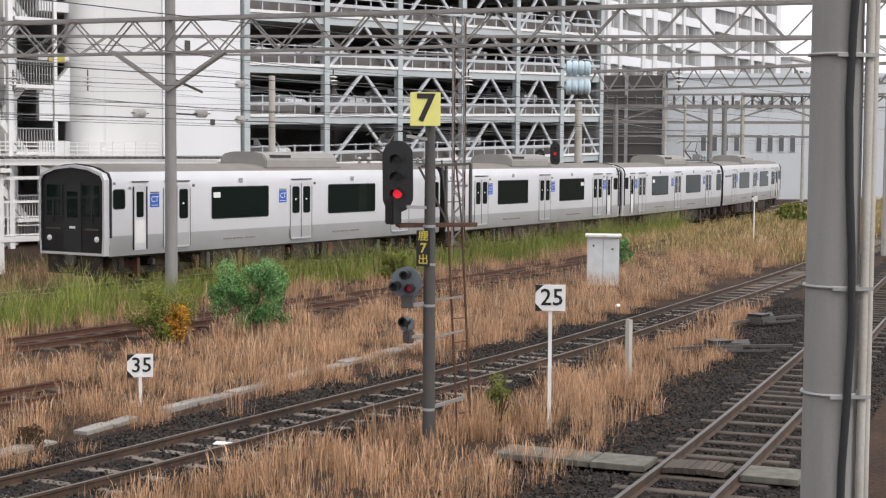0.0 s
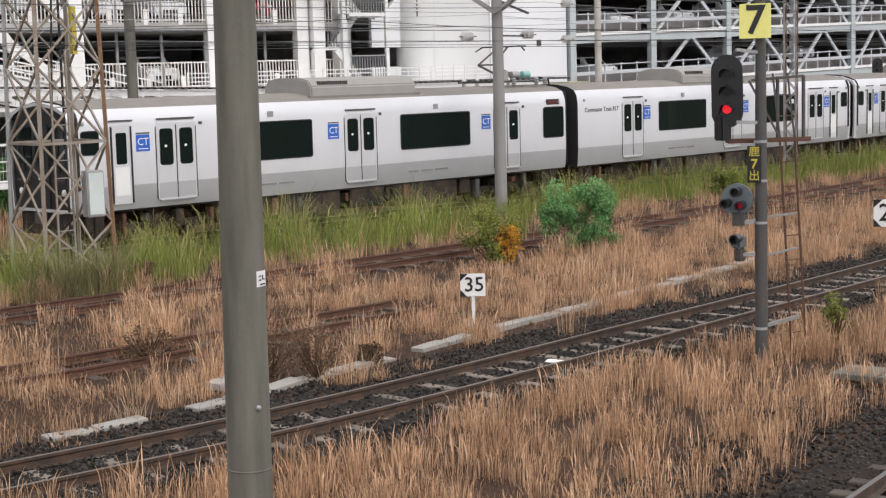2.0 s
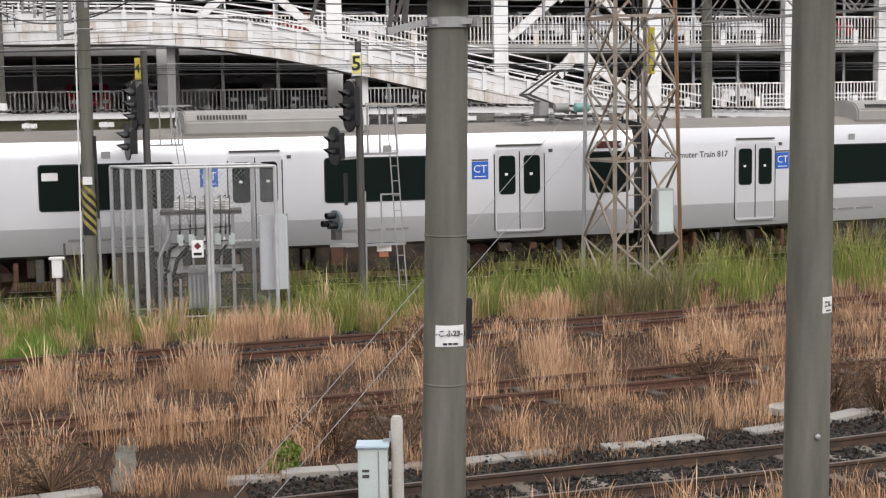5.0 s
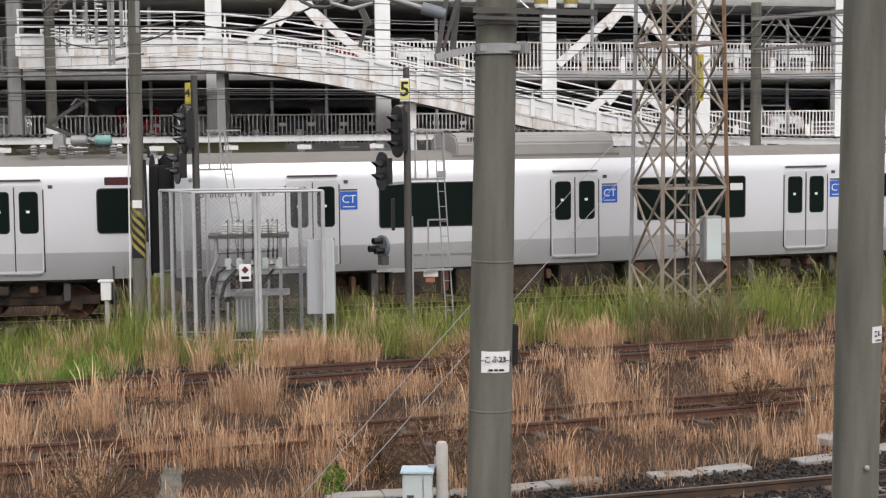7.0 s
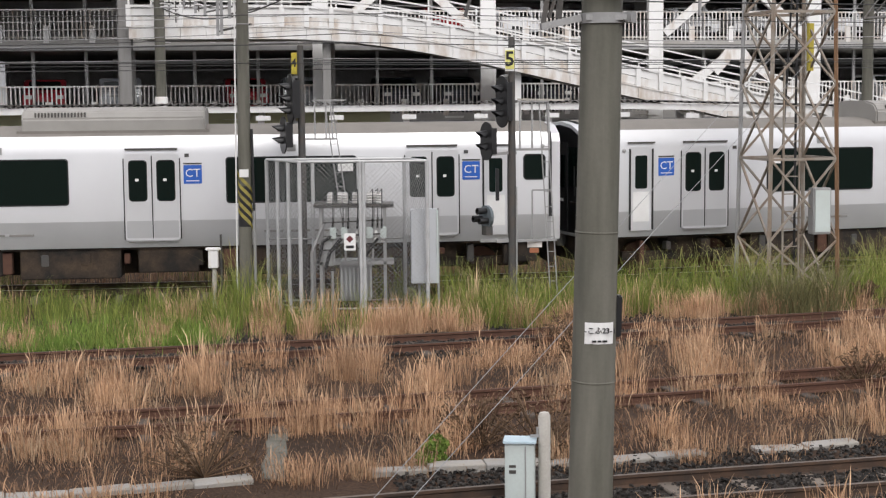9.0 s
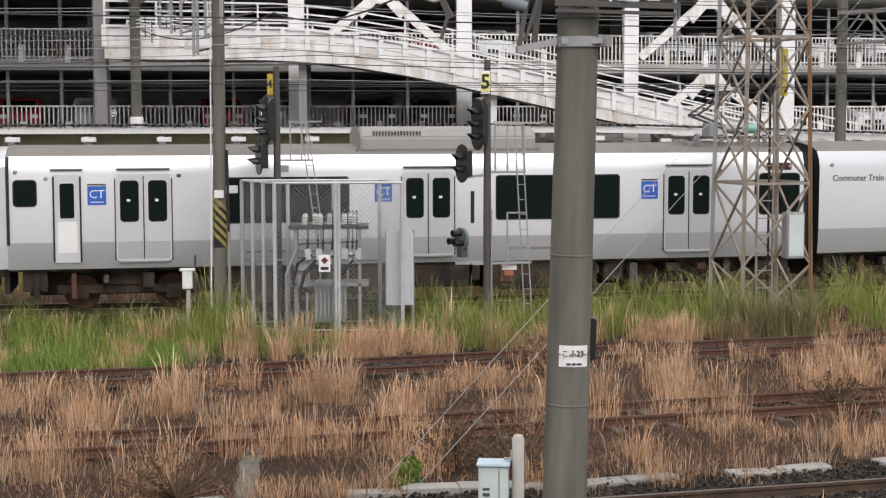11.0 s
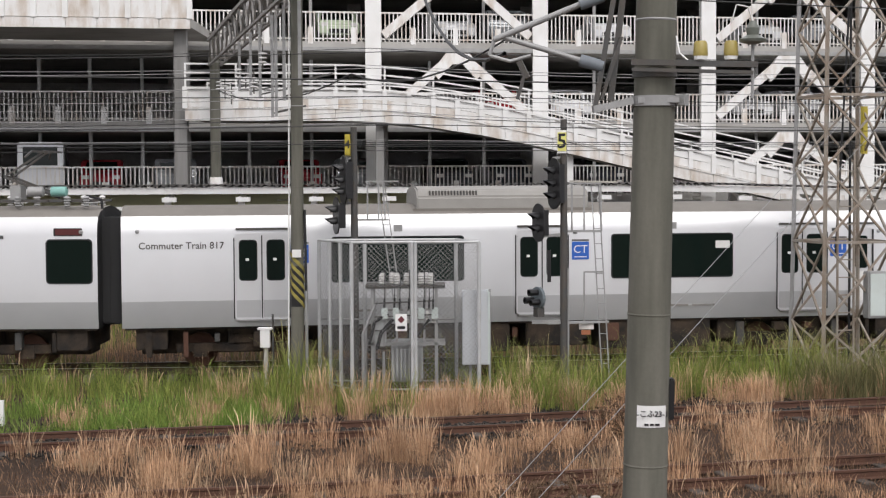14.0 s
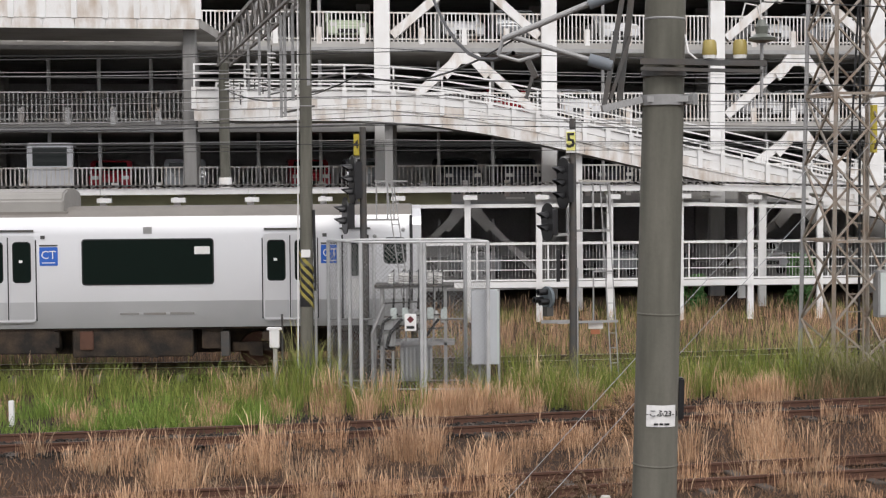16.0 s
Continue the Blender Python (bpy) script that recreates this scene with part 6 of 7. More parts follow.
def fenced_transformer():
    f = thing("mesh_fence", Matrix(), "grey steel mesh fence round electrical equipment", "fence")
    A, B, C, D = (-1.98, 33.0), (0.78, 32.95), (0.3, 34.4), (-2.8, 34.5)
    pale_galv = mat("bright_galvanised_pipe", (0.50, 0.505, 0.505), 0.5, 0.25, 0.4, 5, 0.05, 50)
    for p, q, bays in ((A, B, 2), (B, C, 1), (C, D, 3), (D, A, 3)):
        for i in range(bays):
            x, y = p[0] + (q[0] - p[0]) * i / bays, p[1] + (q[1] - p[1]) * i / bays
            bars("post", pale_galv, f, ((x, y, BURIED), (x, y, 3.2), 0.085), sides=8)
        bars("top_rail", pale_galv, f, ((*p, 3.2), (*q, 3.2), 0.06), sides=8)
        bars("bottom_rail", GALV, f, ((*p, 0.0), (*q, 0.0), 0.04), sides=8)
    # mesh as fine diamond wires on the front and sides
    bars("post", pale_galv, f, ((-0.67, 32.94, BURIED), (-0.67, 32.94, 3.2), 0.07), sides=8)
    bars("middle_rail", GALV, f, ((*C, 1.4), (*D, 1.4), 0.04), sides=8)
    for p, q, step in ((A, B, 0.1), (B, C, 0.13), (C, D, 0.12), (D, A, 0.13)):
        pv, qv = Vector((*p, 0)), Vector((*q, 0))
        length = (qv - pv).length
        d = (qv - pv) / length
        bm = bmesh.new()
        k = int((length + 3.1) / step)
        for i in range(k):
            u0 = i * step
            for s in (1, -1):
                a0, z0 = (u0, 0.05) if u0 <= length else (length, 0.05 + (u0 - length))
                a1, z1 = (0.0, 0.05 + u0) if u0 <= 3.1 else (u0 - 3.1, 3.15)
                if s < 0:
                    a0, a1 = length - a0, length - a1
                if z0 < 3.15 and abs(z1 - z0) > 0.05:
                    beam_into(bm, (pv + d * a0) + Vector((0, 0, z0)), (pv + d * a1) + Vector((0, 0, z1)), 0.0042)
        tagged(part("wire_mesh", bm, GALV, f, "diamond wire mesh"), kind="stuff")
    plate_ob = boxes("warning_plate", WHITE, f, (-1.03, 32.86, 1.28, -0.78, 32.9, 1.65), bevel=0.008, label="white warning plate with a dark red diamond")
    bm = bmesh.new()
    prism_into(bm, [(-0.905, 1.45), (-0.825, 1.53), (-0.905, 1.61), (-0.985, 1.53)], 32.853, 32.86)
    part("diamond", bm, mat("dark_red_print", (0.12, 0.02, 0.025), 0.5), plate_ob)
    boxes("caption_bar", BLACK, plate_ob, (-0.99, 32.853, 1.33, -0.82, 32.86, 1.39))

    t = thing("transformer", Matrix(), "grey pole-type switchgear with porcelain bushings inside the mesh fence", "transformer")
    pale = mat("pale_grey_paint", (0.42, 0.43, 0.43), 0.5, 0.1, 0.3, 4, 0.05)
    boxes("tank", pale, t, (-1.15, 33.5, 0.1, -0.45, 34.1, 1.0), bevel=0.04, label="ribbed grey tank")
    for i in range(8):
        boxes("fin", pale, t, (-1.12 + i * 0.09, 33.38, 0.2, -1.09 + i * 0.09, 33.5, 0.85))
    for x, y in ((-1.55, 33.4), (-0.15, 33.4), (-1.55, 34.1), (-0.15, 34.1)):
        bars("frame_leg", GALV, t, ((x, y, BURIED), (x, y, 2.25), 0.07))
    for z in (0.95, 2.2):
        bars("frame_beam", GALV, t, ((-1.7, 33.4, z), (0.05, 33.4, z), 0.07), ((-1.7, 34.1, z), (0.05, 34.1, z), 0.07))
    boxes("top_plate", STEEL_DARK, t, (-1.7, 33.3, 2.2, 0.05, 34.2, 2.25))
    for i, (x, y) in enumerate(((-1.34, 33.5), (-1.12, 33.62), (-1.0, 33.45), (-0.8, 33.5), (-0.66, 33.62), (-0.47, 33.5), (-0.36, 33.64), (-0.27, 33.45))):
        prof = [(0.05, 0)] + [(r, z) for k in range(4) for r, z in ((0.085, 0.03 + k * 0.055), (0.055, 0.055 + k * 0.055))] + [(0.05, 0.26)]
        turned("bushing", PORCELAIN, t, prof, Matrix.Translation((x, y, 2.25)) @ pose(0, 0, 0, 0, random.uniform(-3, 3)), 10)
        bars("bushing_lead", RUBBER, t, ((x, y, 2.5), (x + 0.07, y - 0.1, 2.58), 0.016), ((x + 0.07, y - 0.1, 2.58), (x + 0.06, y - 0.2, 1.95), 0.02), ((x + 0.06, y - 0.2, 1.95), (x + 0.05, y - 0.2, 1.72), 0.05), sides=6)
    for x in (-0.35, -0.2, -0.75):
        turned("arrester", PORCELAIN, t, [(0.03, 0)] + [(r, z) for k in range(4) for r, z in ((0.07, 0.02 + k * 0.06), (0.045, 0.05 + k * 0.06))] + [(0.02, 0.28)], Matrix.Translation((x, 33.4, 1.4)), 10)
    for x in (-1.3, -1.02, -0.72, -0.42):
        bars("frame_strut", GALV, t, ((x, 33.35, 0.9), (x + 0.04, 33.35, 2.2), 0.045))
    for z in (1.25, 1.55, 1.85):
        bars("switch_arm", STEEL_DARK, t, ((-1.5, 33.3, z), (-0.2, 33.32, z + 0.05), 0.03))
    for x in (-1.35, -1.1, -0.55, -0.25):
        boxes("switch_block", BOX_GREY, t, (x, 33.25, 1.5, x + 0.14, 33.38, 1.75), bevel=0.015)
    boxes("control_box", pale, t, (-1.5, 33.35, 0.9, -1.25, 33.5, 1.5), bevel=0.02)
    bars("conduit", GALV, t, ((-1.75, 33.3, BURIED), (-1.75, 33.3, 1.2), 0.08), ((-1.75, 33.3, 1.2), (-1.45, 33.4, 1.9), 0.07), sides=8)
    bars("conduit", GALV, t, ((-0.6, 33.2, BURIED), (-0.6, 33.2, 1.0), 0.06), sides=8)
    bars("conduit", GALV, t, ((-1.3, 33.2, BURIED), (-1.3, 33.2, 0.8), 0.06), sides=8)
    for run in (((-1.62, 33.25, 0.95), (-1.5, 33.25, 1.45), 0.07), ((-1.5, 33.25, 1.45), (-1.2, 33.3, 1.62), 0.07), ((-1.45, 33.25, 0.85), (-1.36, 33.25, 1.2), 0.08), ((-1.36, 33.25, 1.2), (-1.1, 33.3, 1.5), 0.08), ((-0.6, 33.25, 1.1), (-0.3, 33.25, 1.5), 0.06)):
        bars("hose", RUBBER, t, run, sides=8)

    c = thing("cabinet", Matrix(), "tall pale grey equipment cabinet with its door ajar beside the fence", "cabinet")
    boxes("body", WALL_GREY, c, (0.42, 33.25, 0.5, 0.52, 33.9, 2.1), (0.42, 33.8, 0.5, 1.02, 33.9, 2.1), bevel=0.01)
    boxes("door", BOX_GREY, c, (0.98, 33.2, 0.5, 1.02, 33.8, 2.1), bevel=0.008, label="white cabinet door")
    boxes("side", WALL_GREY, c, (0.43, 33.22, 0.5, 0.98, 33.26, 2.12), bevel=0.008)
    bars("leg", GALV, c, ((0.6, 33.4, BURIED), (0.6, 33.4, 0.5), 0.06), ((1.02, 33.3, BURIED), (1.02, 33.3, 2.15), 0.05))


fenced_transformer()


def sign_post(x, y, w, h, top, text, turn, label, tall_w=0.06):
    t = thing("distance_sign", pose(x, y, BURIED, 0, 0, turn), label, "sign", "speed signs")
    zt = top - BURIED
    bars("post", WHITE, t, ((0, 0, 0), (0, 0, zt - h + 0.03), tall_w))
    b = boxes("board", WHITE, t, (-w / 2, -0.05, zt - h, w / 2, -0.03, zt), bevel=0.004, label="white square board")
    for dx, ax in ((-1, 0),):
        for z0, s in ((zt, -1), (zt - h, 1)):
            bm = bmesh.new()
            prism_into(bm, [(-w / 2, z0), (-w / 2 + 0.14, z0), (-w / 2, z0 + s * 0.13)] if s < 0 else [(-w / 2, z0), (-w / 2, z0 + s * 0.13), (-w / 2 + 0.12, z0)], -0.056, -0.05)
            part("corner", bm, BLACK, b)
    lettering("numeral", text, h * 0.9, BLACK, b, upright(0.025, -0.056, zt - h / 2), bold=0.008)
    return t


sign_post(18.0, 17.9, 0.5, 0.44, 2.24, "25", -45, "white square sign with black 25 on a white post")
sign_post(13.81, 24.1, 0.46, 0.42, 0.77, "35", -30, "white square sign with black 35 on a short white post")
sign_post(62.2, 47.5, 0.3, 0.3, 2.2, "", -52, "slim white marker post in the dry grass")


def relay_cabinet():
    t = thing("relay_cabinet", pose(38.75, 36.0, BURIED, 0, 0, -47), "weathered pale grey relay cabinet standing in dry grass", "cabinet")
    boxes("body", mat("pale_cabinet_paint", (0.58, 0.61, 0.63), 0.55, 0, 0.4, 2.5, 0.04, 40, 0, (0.4, 0.38, 0.33)), t, (-0.55, -0.4, 0.0, 0.55, 0.4, 1.68), bevel=0.02)
    boxes("roof", WHITE_DIRTY, t, (-0.62, -0.5, 1.68, 0.62, 0.5, 1.76), bevel=0.015)
    boxes("door_gap", STEEL_DARK, t, (-0.006, -0.404, 0.1, 0.006, -0.4, 1.6))
    boxes("handle", STEEL_DARK, t, (0.28, -0.43, 1.25, 0.36, -0.4, 1.3))
    boxes("hinge", STEEL_DARK, t, (-0.36, -0.42, 1.35, -0.3, -0.4, 1.42))


relay_cabinet()


def meter_box():
    t = thing("switch_box", pose(1.45, 17.24, BURIED, 0, 0, -8), "pale blue-grey metal switch box on a concrete post by the track", "box")
    boxes("body", BOX_GREY, t, (-0.17, -0.14, 0.0, 0.17, 0.14, 0.78), bevel=0.012)
    boxes("lid", PALE_BLUE, t, (-0.19, -0.17, 0.78, 0.19, 0.16, 0.81), bevel=0.006)
    boxes("door_edge", GALV, t, (0.06, -0.145, 0.03, 0.075, -0.14, 0.75))
    boxes("label_bars", STEEL_DARK, t, (-0.12, -0.146, 0.5, -0.04, -0.141, 0.53), (-0.12, -0.146, 0.43, -0.04, -0.141, 0.47))
    turned("post", CONCRETE_PALE, t, [(0.07, -0.2), (0.07, 1.08), (0.05, 1.12)], Matrix.Translation((0.28, 0.0, 0)), 14, "round concrete post")
    bars("clip", GALV, t, ((0.12, 0, 0.84), (0.3, -0.05, 0.86), 0.03), ((0.2, -0.02, 0.84), (0.2, -0.02, 0.95), 0.02))


meter_box()


def small_things():
    t = thing("cable_post", pose(-3.99, 34.2, BURIED), "short pale post with a small grey junction box on top", "post")
    bars("post", CONCRETE_PALE, t, ((0, 0, 0), (0, 0, 1.2), 0.1), sides=8)
    boxes("box", WHITE_DIRTY, t, (-0.12, -0.1, 1.0, 0.1, 0.1, 1.42), (-0.18, -0.12, 1.4, 0.16, 0.12, 1.45), bevel=0.01)
    bars("pipe", STEEL_DARK, t, ((0.16, 0, 0.4), (0.16, 0, 1.75), 0.05), sides=8)
    s = thing("marker_stub", pose(23.07, 20.69, BURIED), "grey concrete stub post in the dry grass", "post")
    bars("post", CONCRETE_PALE, s, ((0, 0, 0), (0, 0, 1.25), 0.1))
    w = thing("marker_stub", pose(-8.6, 29.5, BURIED), "short white marker post in the grass", "post")
    bars("post", WHITE, w, ((0, 0, 0), (0, 0, 0.5), 0.09))
    for x, y, r in ((27.7, 21.95, -20), (33.0, 24.9, 10)):
        p = thing("point_machine", pose(x, y, BURIED, 0, 0, r), "dark cast-iron point machine on ballast beside the line", "point machine", "point machines")
        boxes("case", STEEL_DARK, p, (-0.45, -0.25, 0.05, 0.4, 0.25, 0.3), bevel=0.05)
        boxes("lid", BLACK, p, (-0.4, -0.22, 0.3, 0.1, 0.22, 0.36), bevel=0.02)
        bars("rod", STEEL_DARK, p, ((0.3, 0, 0.2), (1.6, -0.4, 0.2), 0.06), ((-0.4, 0.1, 0.2), (-1.3, 0.3, 0.15), 0.07), ((-0.3, -0.3, 0.15), (1.0, -0.5, 0.12), 0.05))
        turned("motor", STEEL_DARK, p, [(0.12, -0.2), (0.13, 0.2)], Matrix.Translation((0.5, 0.1, 0.2)) @ pose(0, 0, 0, 0, 90), 12)


small_things()
for x, y, r in ((11.95, 19.35, 25), (12.9, 19.85, -60)):
    p = thing("marker_plate", pose(x, y, -0.12, 8, 0, r), "small white painted plate lying between the rails", "plate")
    boxes("plate", WHITE, p, (-0.22, -0.07, 0, 0.22, 0.07, 0.02), bevel=0.004)
bag = thing("litter_scrap", pose(31.2, 28.4, BURIED + 0.35), "small scrap of white litter caught in dry grass", "litter")
boxes("scrap", WHITE, bag, (-0.09, -0.05, 0, 0.08, 0.06, 0.08), bevel=0.03)


def crossing():
    t = thing("plank_crossing", pose(17.0, 13.9, 0, 0, 0, 26), "weathered timber foot crossing laid across a running line", "crossing")
    for i in range(9):
        z = -0.02 + random.uniform(-0.015, 0.015)
        boxes("plank", SLEEPER_WOOD, t, (-0.32 + 0, -0.46 + i * 0.103, z - 0.08, 0.32, -0.365 + i * 0.103, z))
    for y0, y1 in ((0.68, 1.5), (1.52, 2.3), (2.32, 3.0), (-1.5, -0.68)):
        boxes("slab", CONCRETE, t, (-0.38, y0, -0.12, 0.38, y1, -0.03), bevel=0.01)


crossing()


def trough():
    """Concrete cable trough lids beside the near line, some sunk or missing."""
    t = thing("cable_trough", Matrix(), "row of pale concrete cable trough lids along the ballast", "cable trough")
    line = bend([(-6, 17.6), (-1.5, 18.72), (2.9, 19.38), (7.1, 20.35), (10, 21.6), (12.5, 22.75), (19.7, 25.95), (26, 28.8)])
    rnd = random.Random(5)
    bm = bmesh.new()
    box_into(bm, -0.365, -0.14, -0.1, 0.365, 0.14, 0.02)
    bmesh.ops.bevel(bm, geom=bm.edges[:], offset=0.012, segments=1, affect="EDGES")
    me = bpy.data.meshes.new("lid")
    bm.to_mesh(me)
    bm.free()
    me.materials.append(mat("bleached_concrete", (0.29, 0.28, 0.262), 0.9, 0, 0.7, 4, 0.08, 40, 0.2, (0.3, 0.27, 0.22), vary=0.12))
    for x, y, a in stations(line, -5, 24, 0.74):
        if rnd.random() < (0.05 if x > 9 else 0.2):
            continue
        ob = new("lid", me)
        ob.parent = t
        ob.matrix_basis = pose(x, y, -0.14 + rnd.uniform(-0.03, 0.02), rnd.uniform(-4, 4), rnd.uniform(-2, 2), math.degrees(a) + rnd.uniform(-3, 3))
    worn = me.copy()
    worn.materials[0] = CONCRETE
    for i in range(5):
        ob = new("lid", worn)
        ob.parent = t
        ob.matrix_basis = pose(-1.55 - 0.03 * i, 19.1 + i * 0.72, -0.2, 0, 0, 92 + rnd.uniform(-6, 6))
    ob = new("lid", me)
    ob.parent = t
    ob.matrix_basis = pose(8.0, 21.6, -0.08, 3, 0, 40)


trough()


# ---- overhead wires ----
def wire(points, r, m, label, sag=0.0):
    t = thing("overhead_wire", Matrix(), label, "wire", "overhead wires")
    run = [Vector(points[0])]
    for a, b in zip(points, points[1:]):
        for i in range(1, 9):
            f = i / 8
            run.append(Vector(a).lerp(Vector(b), f) - Vector((0, 0, sag * 4 * f * (1 - f))))
    bm = bmesh.new()
    rings = []
    for i, p in enumerate(run):
        d = (run[min(i + 1, len(run) - 1)] - run[max(i - 1, 0)]).normalized()
        s = d.cross(Vector((0, 0, 1))).normalized()
        u = s.cross(d)
        rings.append([bm.verts.new(p + s * (r * math.cos(k * 1.2566)) + u * (r * math.sin(k * 1.2566))) for k in range(5)])
    for p, q in zip(rings, rings[1:]):
        for k in range(5):
            bm.faces.new((p[k], p[(k + 1) % 5], q[(k + 1) % 5], q[k]))
    part("strand", bm, m, t)


def line_over(s0, s1, aside, z, r, m, label, step=22.0, sag=0.0):
    pts, s = [], s0
    while s <= s1:
        x, y, zz, a = flank(s, aside)
        pts.append((x, y, z + zz))
        s += step
    wire(pts, r, m, label, sag)


line_over(-45, 140, 1.4, 5.15, 0.009, CABLE, "dark contact wire over the running line")
line_over(-45, 140, 1.4, 6.0, 0.010, CABLE, "dark catenary wire over the running line", sag=0.25)
line_over(-45, 140, 1.35, 5.35, 0.008, CABLE, "dark auxiliary wire over the running line")
line_over(-45, 140, 7.5, 5.4, 0.009, CABLE, "dark contact wire over the rear tracks")
line_over(-45, 140, 7.5, 6.4, 0.010, CABLE_PALE, "pale catenary wire over the rear tracks", sag=0.3)
line_over(-45, 140, 11.5, 7.4, 0.011, CABLE_PALE, "pale galvanised overhead feeder wire", sag=0.2)
line_over(-45, 140, 11.5, 7.9, 0.011, CABLE_PALE, "pale galvanised overhead feeder wire", sag=0.2)
line_over(-45, 140, 12.5, 8.6, 0.011, CABLE, "dark overhead feeder wire behind the line", sag=0.2)
line_over(-45, 140, -3.4, 7.15, 0.010, CABLE, "dark feeder wire beside the line", sag=0.15)
line_over(-45, 140, -3.4, 5.6, 0.010, CABLE, "dark feeder wire beside the line", sag=0.1)
for aside, z, drop in ((4.0, 5.9, 0.12), (9.0, 6.9, 0.2), (12.0, 5.7, 0.05), (13.5, 6.3, 0.15), (15.0, 7.0, 0.25), (15.5, 8.3, 0.2)):
    line_over(-45, 140, aside, z, 0.010, CABLE_PALE if aside > 8 else CABLE, "thin overhead wire over the rear tracks", sag=drop)
for lx, z0, lab in ((FAR_LINE, 5.2, "contact wire over the disused line"), (FAR_LINE, 6.1, "catenary wire over the disused line"), (NEAR_LINE, 5.6, "contact wire over the near line"), (NEAR_LINE, 6.6, "catenary wire over the near line")):
    pts = [(x, lx(x)[0], z0) for x in range(-24, 73, 24)]
    wire(pts, 0.008, CABLE, "dark " + lab, 0.1 if z0 > 6 else 0)
for foot, head in ((-0.56, 12.8), (-0.13, 13.8)):
    wire([(foot, 16.4, BURIED), (head, 37.5, 9.2)], 0.005, CABLE_PALE, "slanting galvanised stay wire anchored beside the track")
wire([(-0.4, 22.0, 7.6), (0.55, 13.4, 5.62)], 0.02, CABLE, "dark jumper cable hanging from the bracket", 0.5)
wire([(-7.0, 48.0, 7.4), (-2.0, 33.9, 6.9), (1.3, 22.0, 6.8)], 0.018, CABLE, "dark jumper cable under the lattice beam", 0.45)


# ---- plants ----
def blades(name, material, label, spots, seed, category="grass", thin=1.0, droop=1.0, plumed=0.0, short=False):
    """Grass as arching tapering blades, a share of them with seed heads; spots are rows of x, y, height, spread, count."""
    rng = np.random.default_rng(seed)
    spots = np.array(spots)
    k = spots[:, 4].astype(int)
    g = np.repeat(np.arange(len(spots)), k)
    n = len(g)
    off = rng.normal(0, 1, (n, 2))
    x, y = spots[g, 0] + off[:, 0] * spots[g, 3], spots[g, 1] + off[:, 1] * spots[g, 3]
    tall = spots[g, 2] * rng.uniform(0.4, 1.1, n)
    a = rng.uniform(0, 2 * np.pi, n)
    side = np.column_stack([np.cos(a), np.sin(a), np.zeros(n)])
    # blades lean out of their tuft
    way = np.arctan2(off[:, 1], off[:, 0]) + rng.normal(0, 0.7, n)
    out = np.column_stack([np.cos(way), np.sin(way), np.zeros(n)])
    lean = rng.uniform(0.05, 0.75, n) * tall * droop
    w = (rng.uniform(0.003, 0.0075, n) * thin)[:, None]
    up = np.array([0, 0, 1])
    base = np.column_stack([x, y, np.full(n, BURIED - 0.02)])
    low = base + out * (lean * 0.18)[:, None] + up * (tall * 0.42)[:, None]
    mid = base + out * (lean * 0.5)[:, None] + up * (tall * 0.78)[:, None]
    tip = base + out * lean[:, None] + up * (tall * (1.0 - 0.12 * droop * rng.random(n)))[:, None]
    head = np.where(rng.random(n) < plumed, 1.0, 0.0)[:, None]
    wl, wm = w * (0.9 - 0.45 * head), w * (0.65 + 1.1 * head)
    i = np.arange(n)[:, None]
    if short:
        v = np.stack([base - side * w, base + side * w, mid + side * wm, mid - side * wm, tip], 1).reshape(-1, 3)
        loops = np.hstack([i * 5, i * 5 + 1, i * 5 + 2, i * 5 + 3, i * 5 + 3, i * 5 + 2, i * 5 + 4])
        starts = (i * 7 + np.array([0, 4])).ravel()
    else:
        v = np.stack([base - side * w, base + side * w, low + side * wl, low - side * wl, mid + side * wm, mid - side * wm, tip], 1).reshape(-1, 3)
        i = i * 7
        loops = np.hstack([i, i + 1, i + 2, i + 3, i + 3, i + 2, i + 4, i + 5, i + 5, i + 4, i + 6])
        starts = (np.arange(n)[:, None] * 11 + np.array([0, 4, 8])).ravel()
    me = bpy.data.meshes.new(name)
    me.vertices.add(len(v))
    me.vertices.foreach_set("co", v.astype(np.float32).ravel())
    me.loops.add(loops.size)
    me.loops.foreach_set("vertex_index", loops.astype(np.int32).ravel())
    me.polygons.add(len(starts))
    me.polygons.foreach_set("loop_start", starts.astype(np.int32))
    me.update(calc_edges=True)
    me.materials.append(material)
    return tagged(new(name, me), label, category, kind="stuff")


def on_a_line(x, y, keep=1.25):
    """Whether a spot lies on a bed that is kept clear."""
    return abs(y - NEAR_LINE(x)[0]) < keep + 0.25 or (x > 2 and abs(y - RIGHT_LINE(x)[0]) < 2.0)


def flank_y(x):
    return float(np.interp(x, FLANK_X, FLANK_Y))


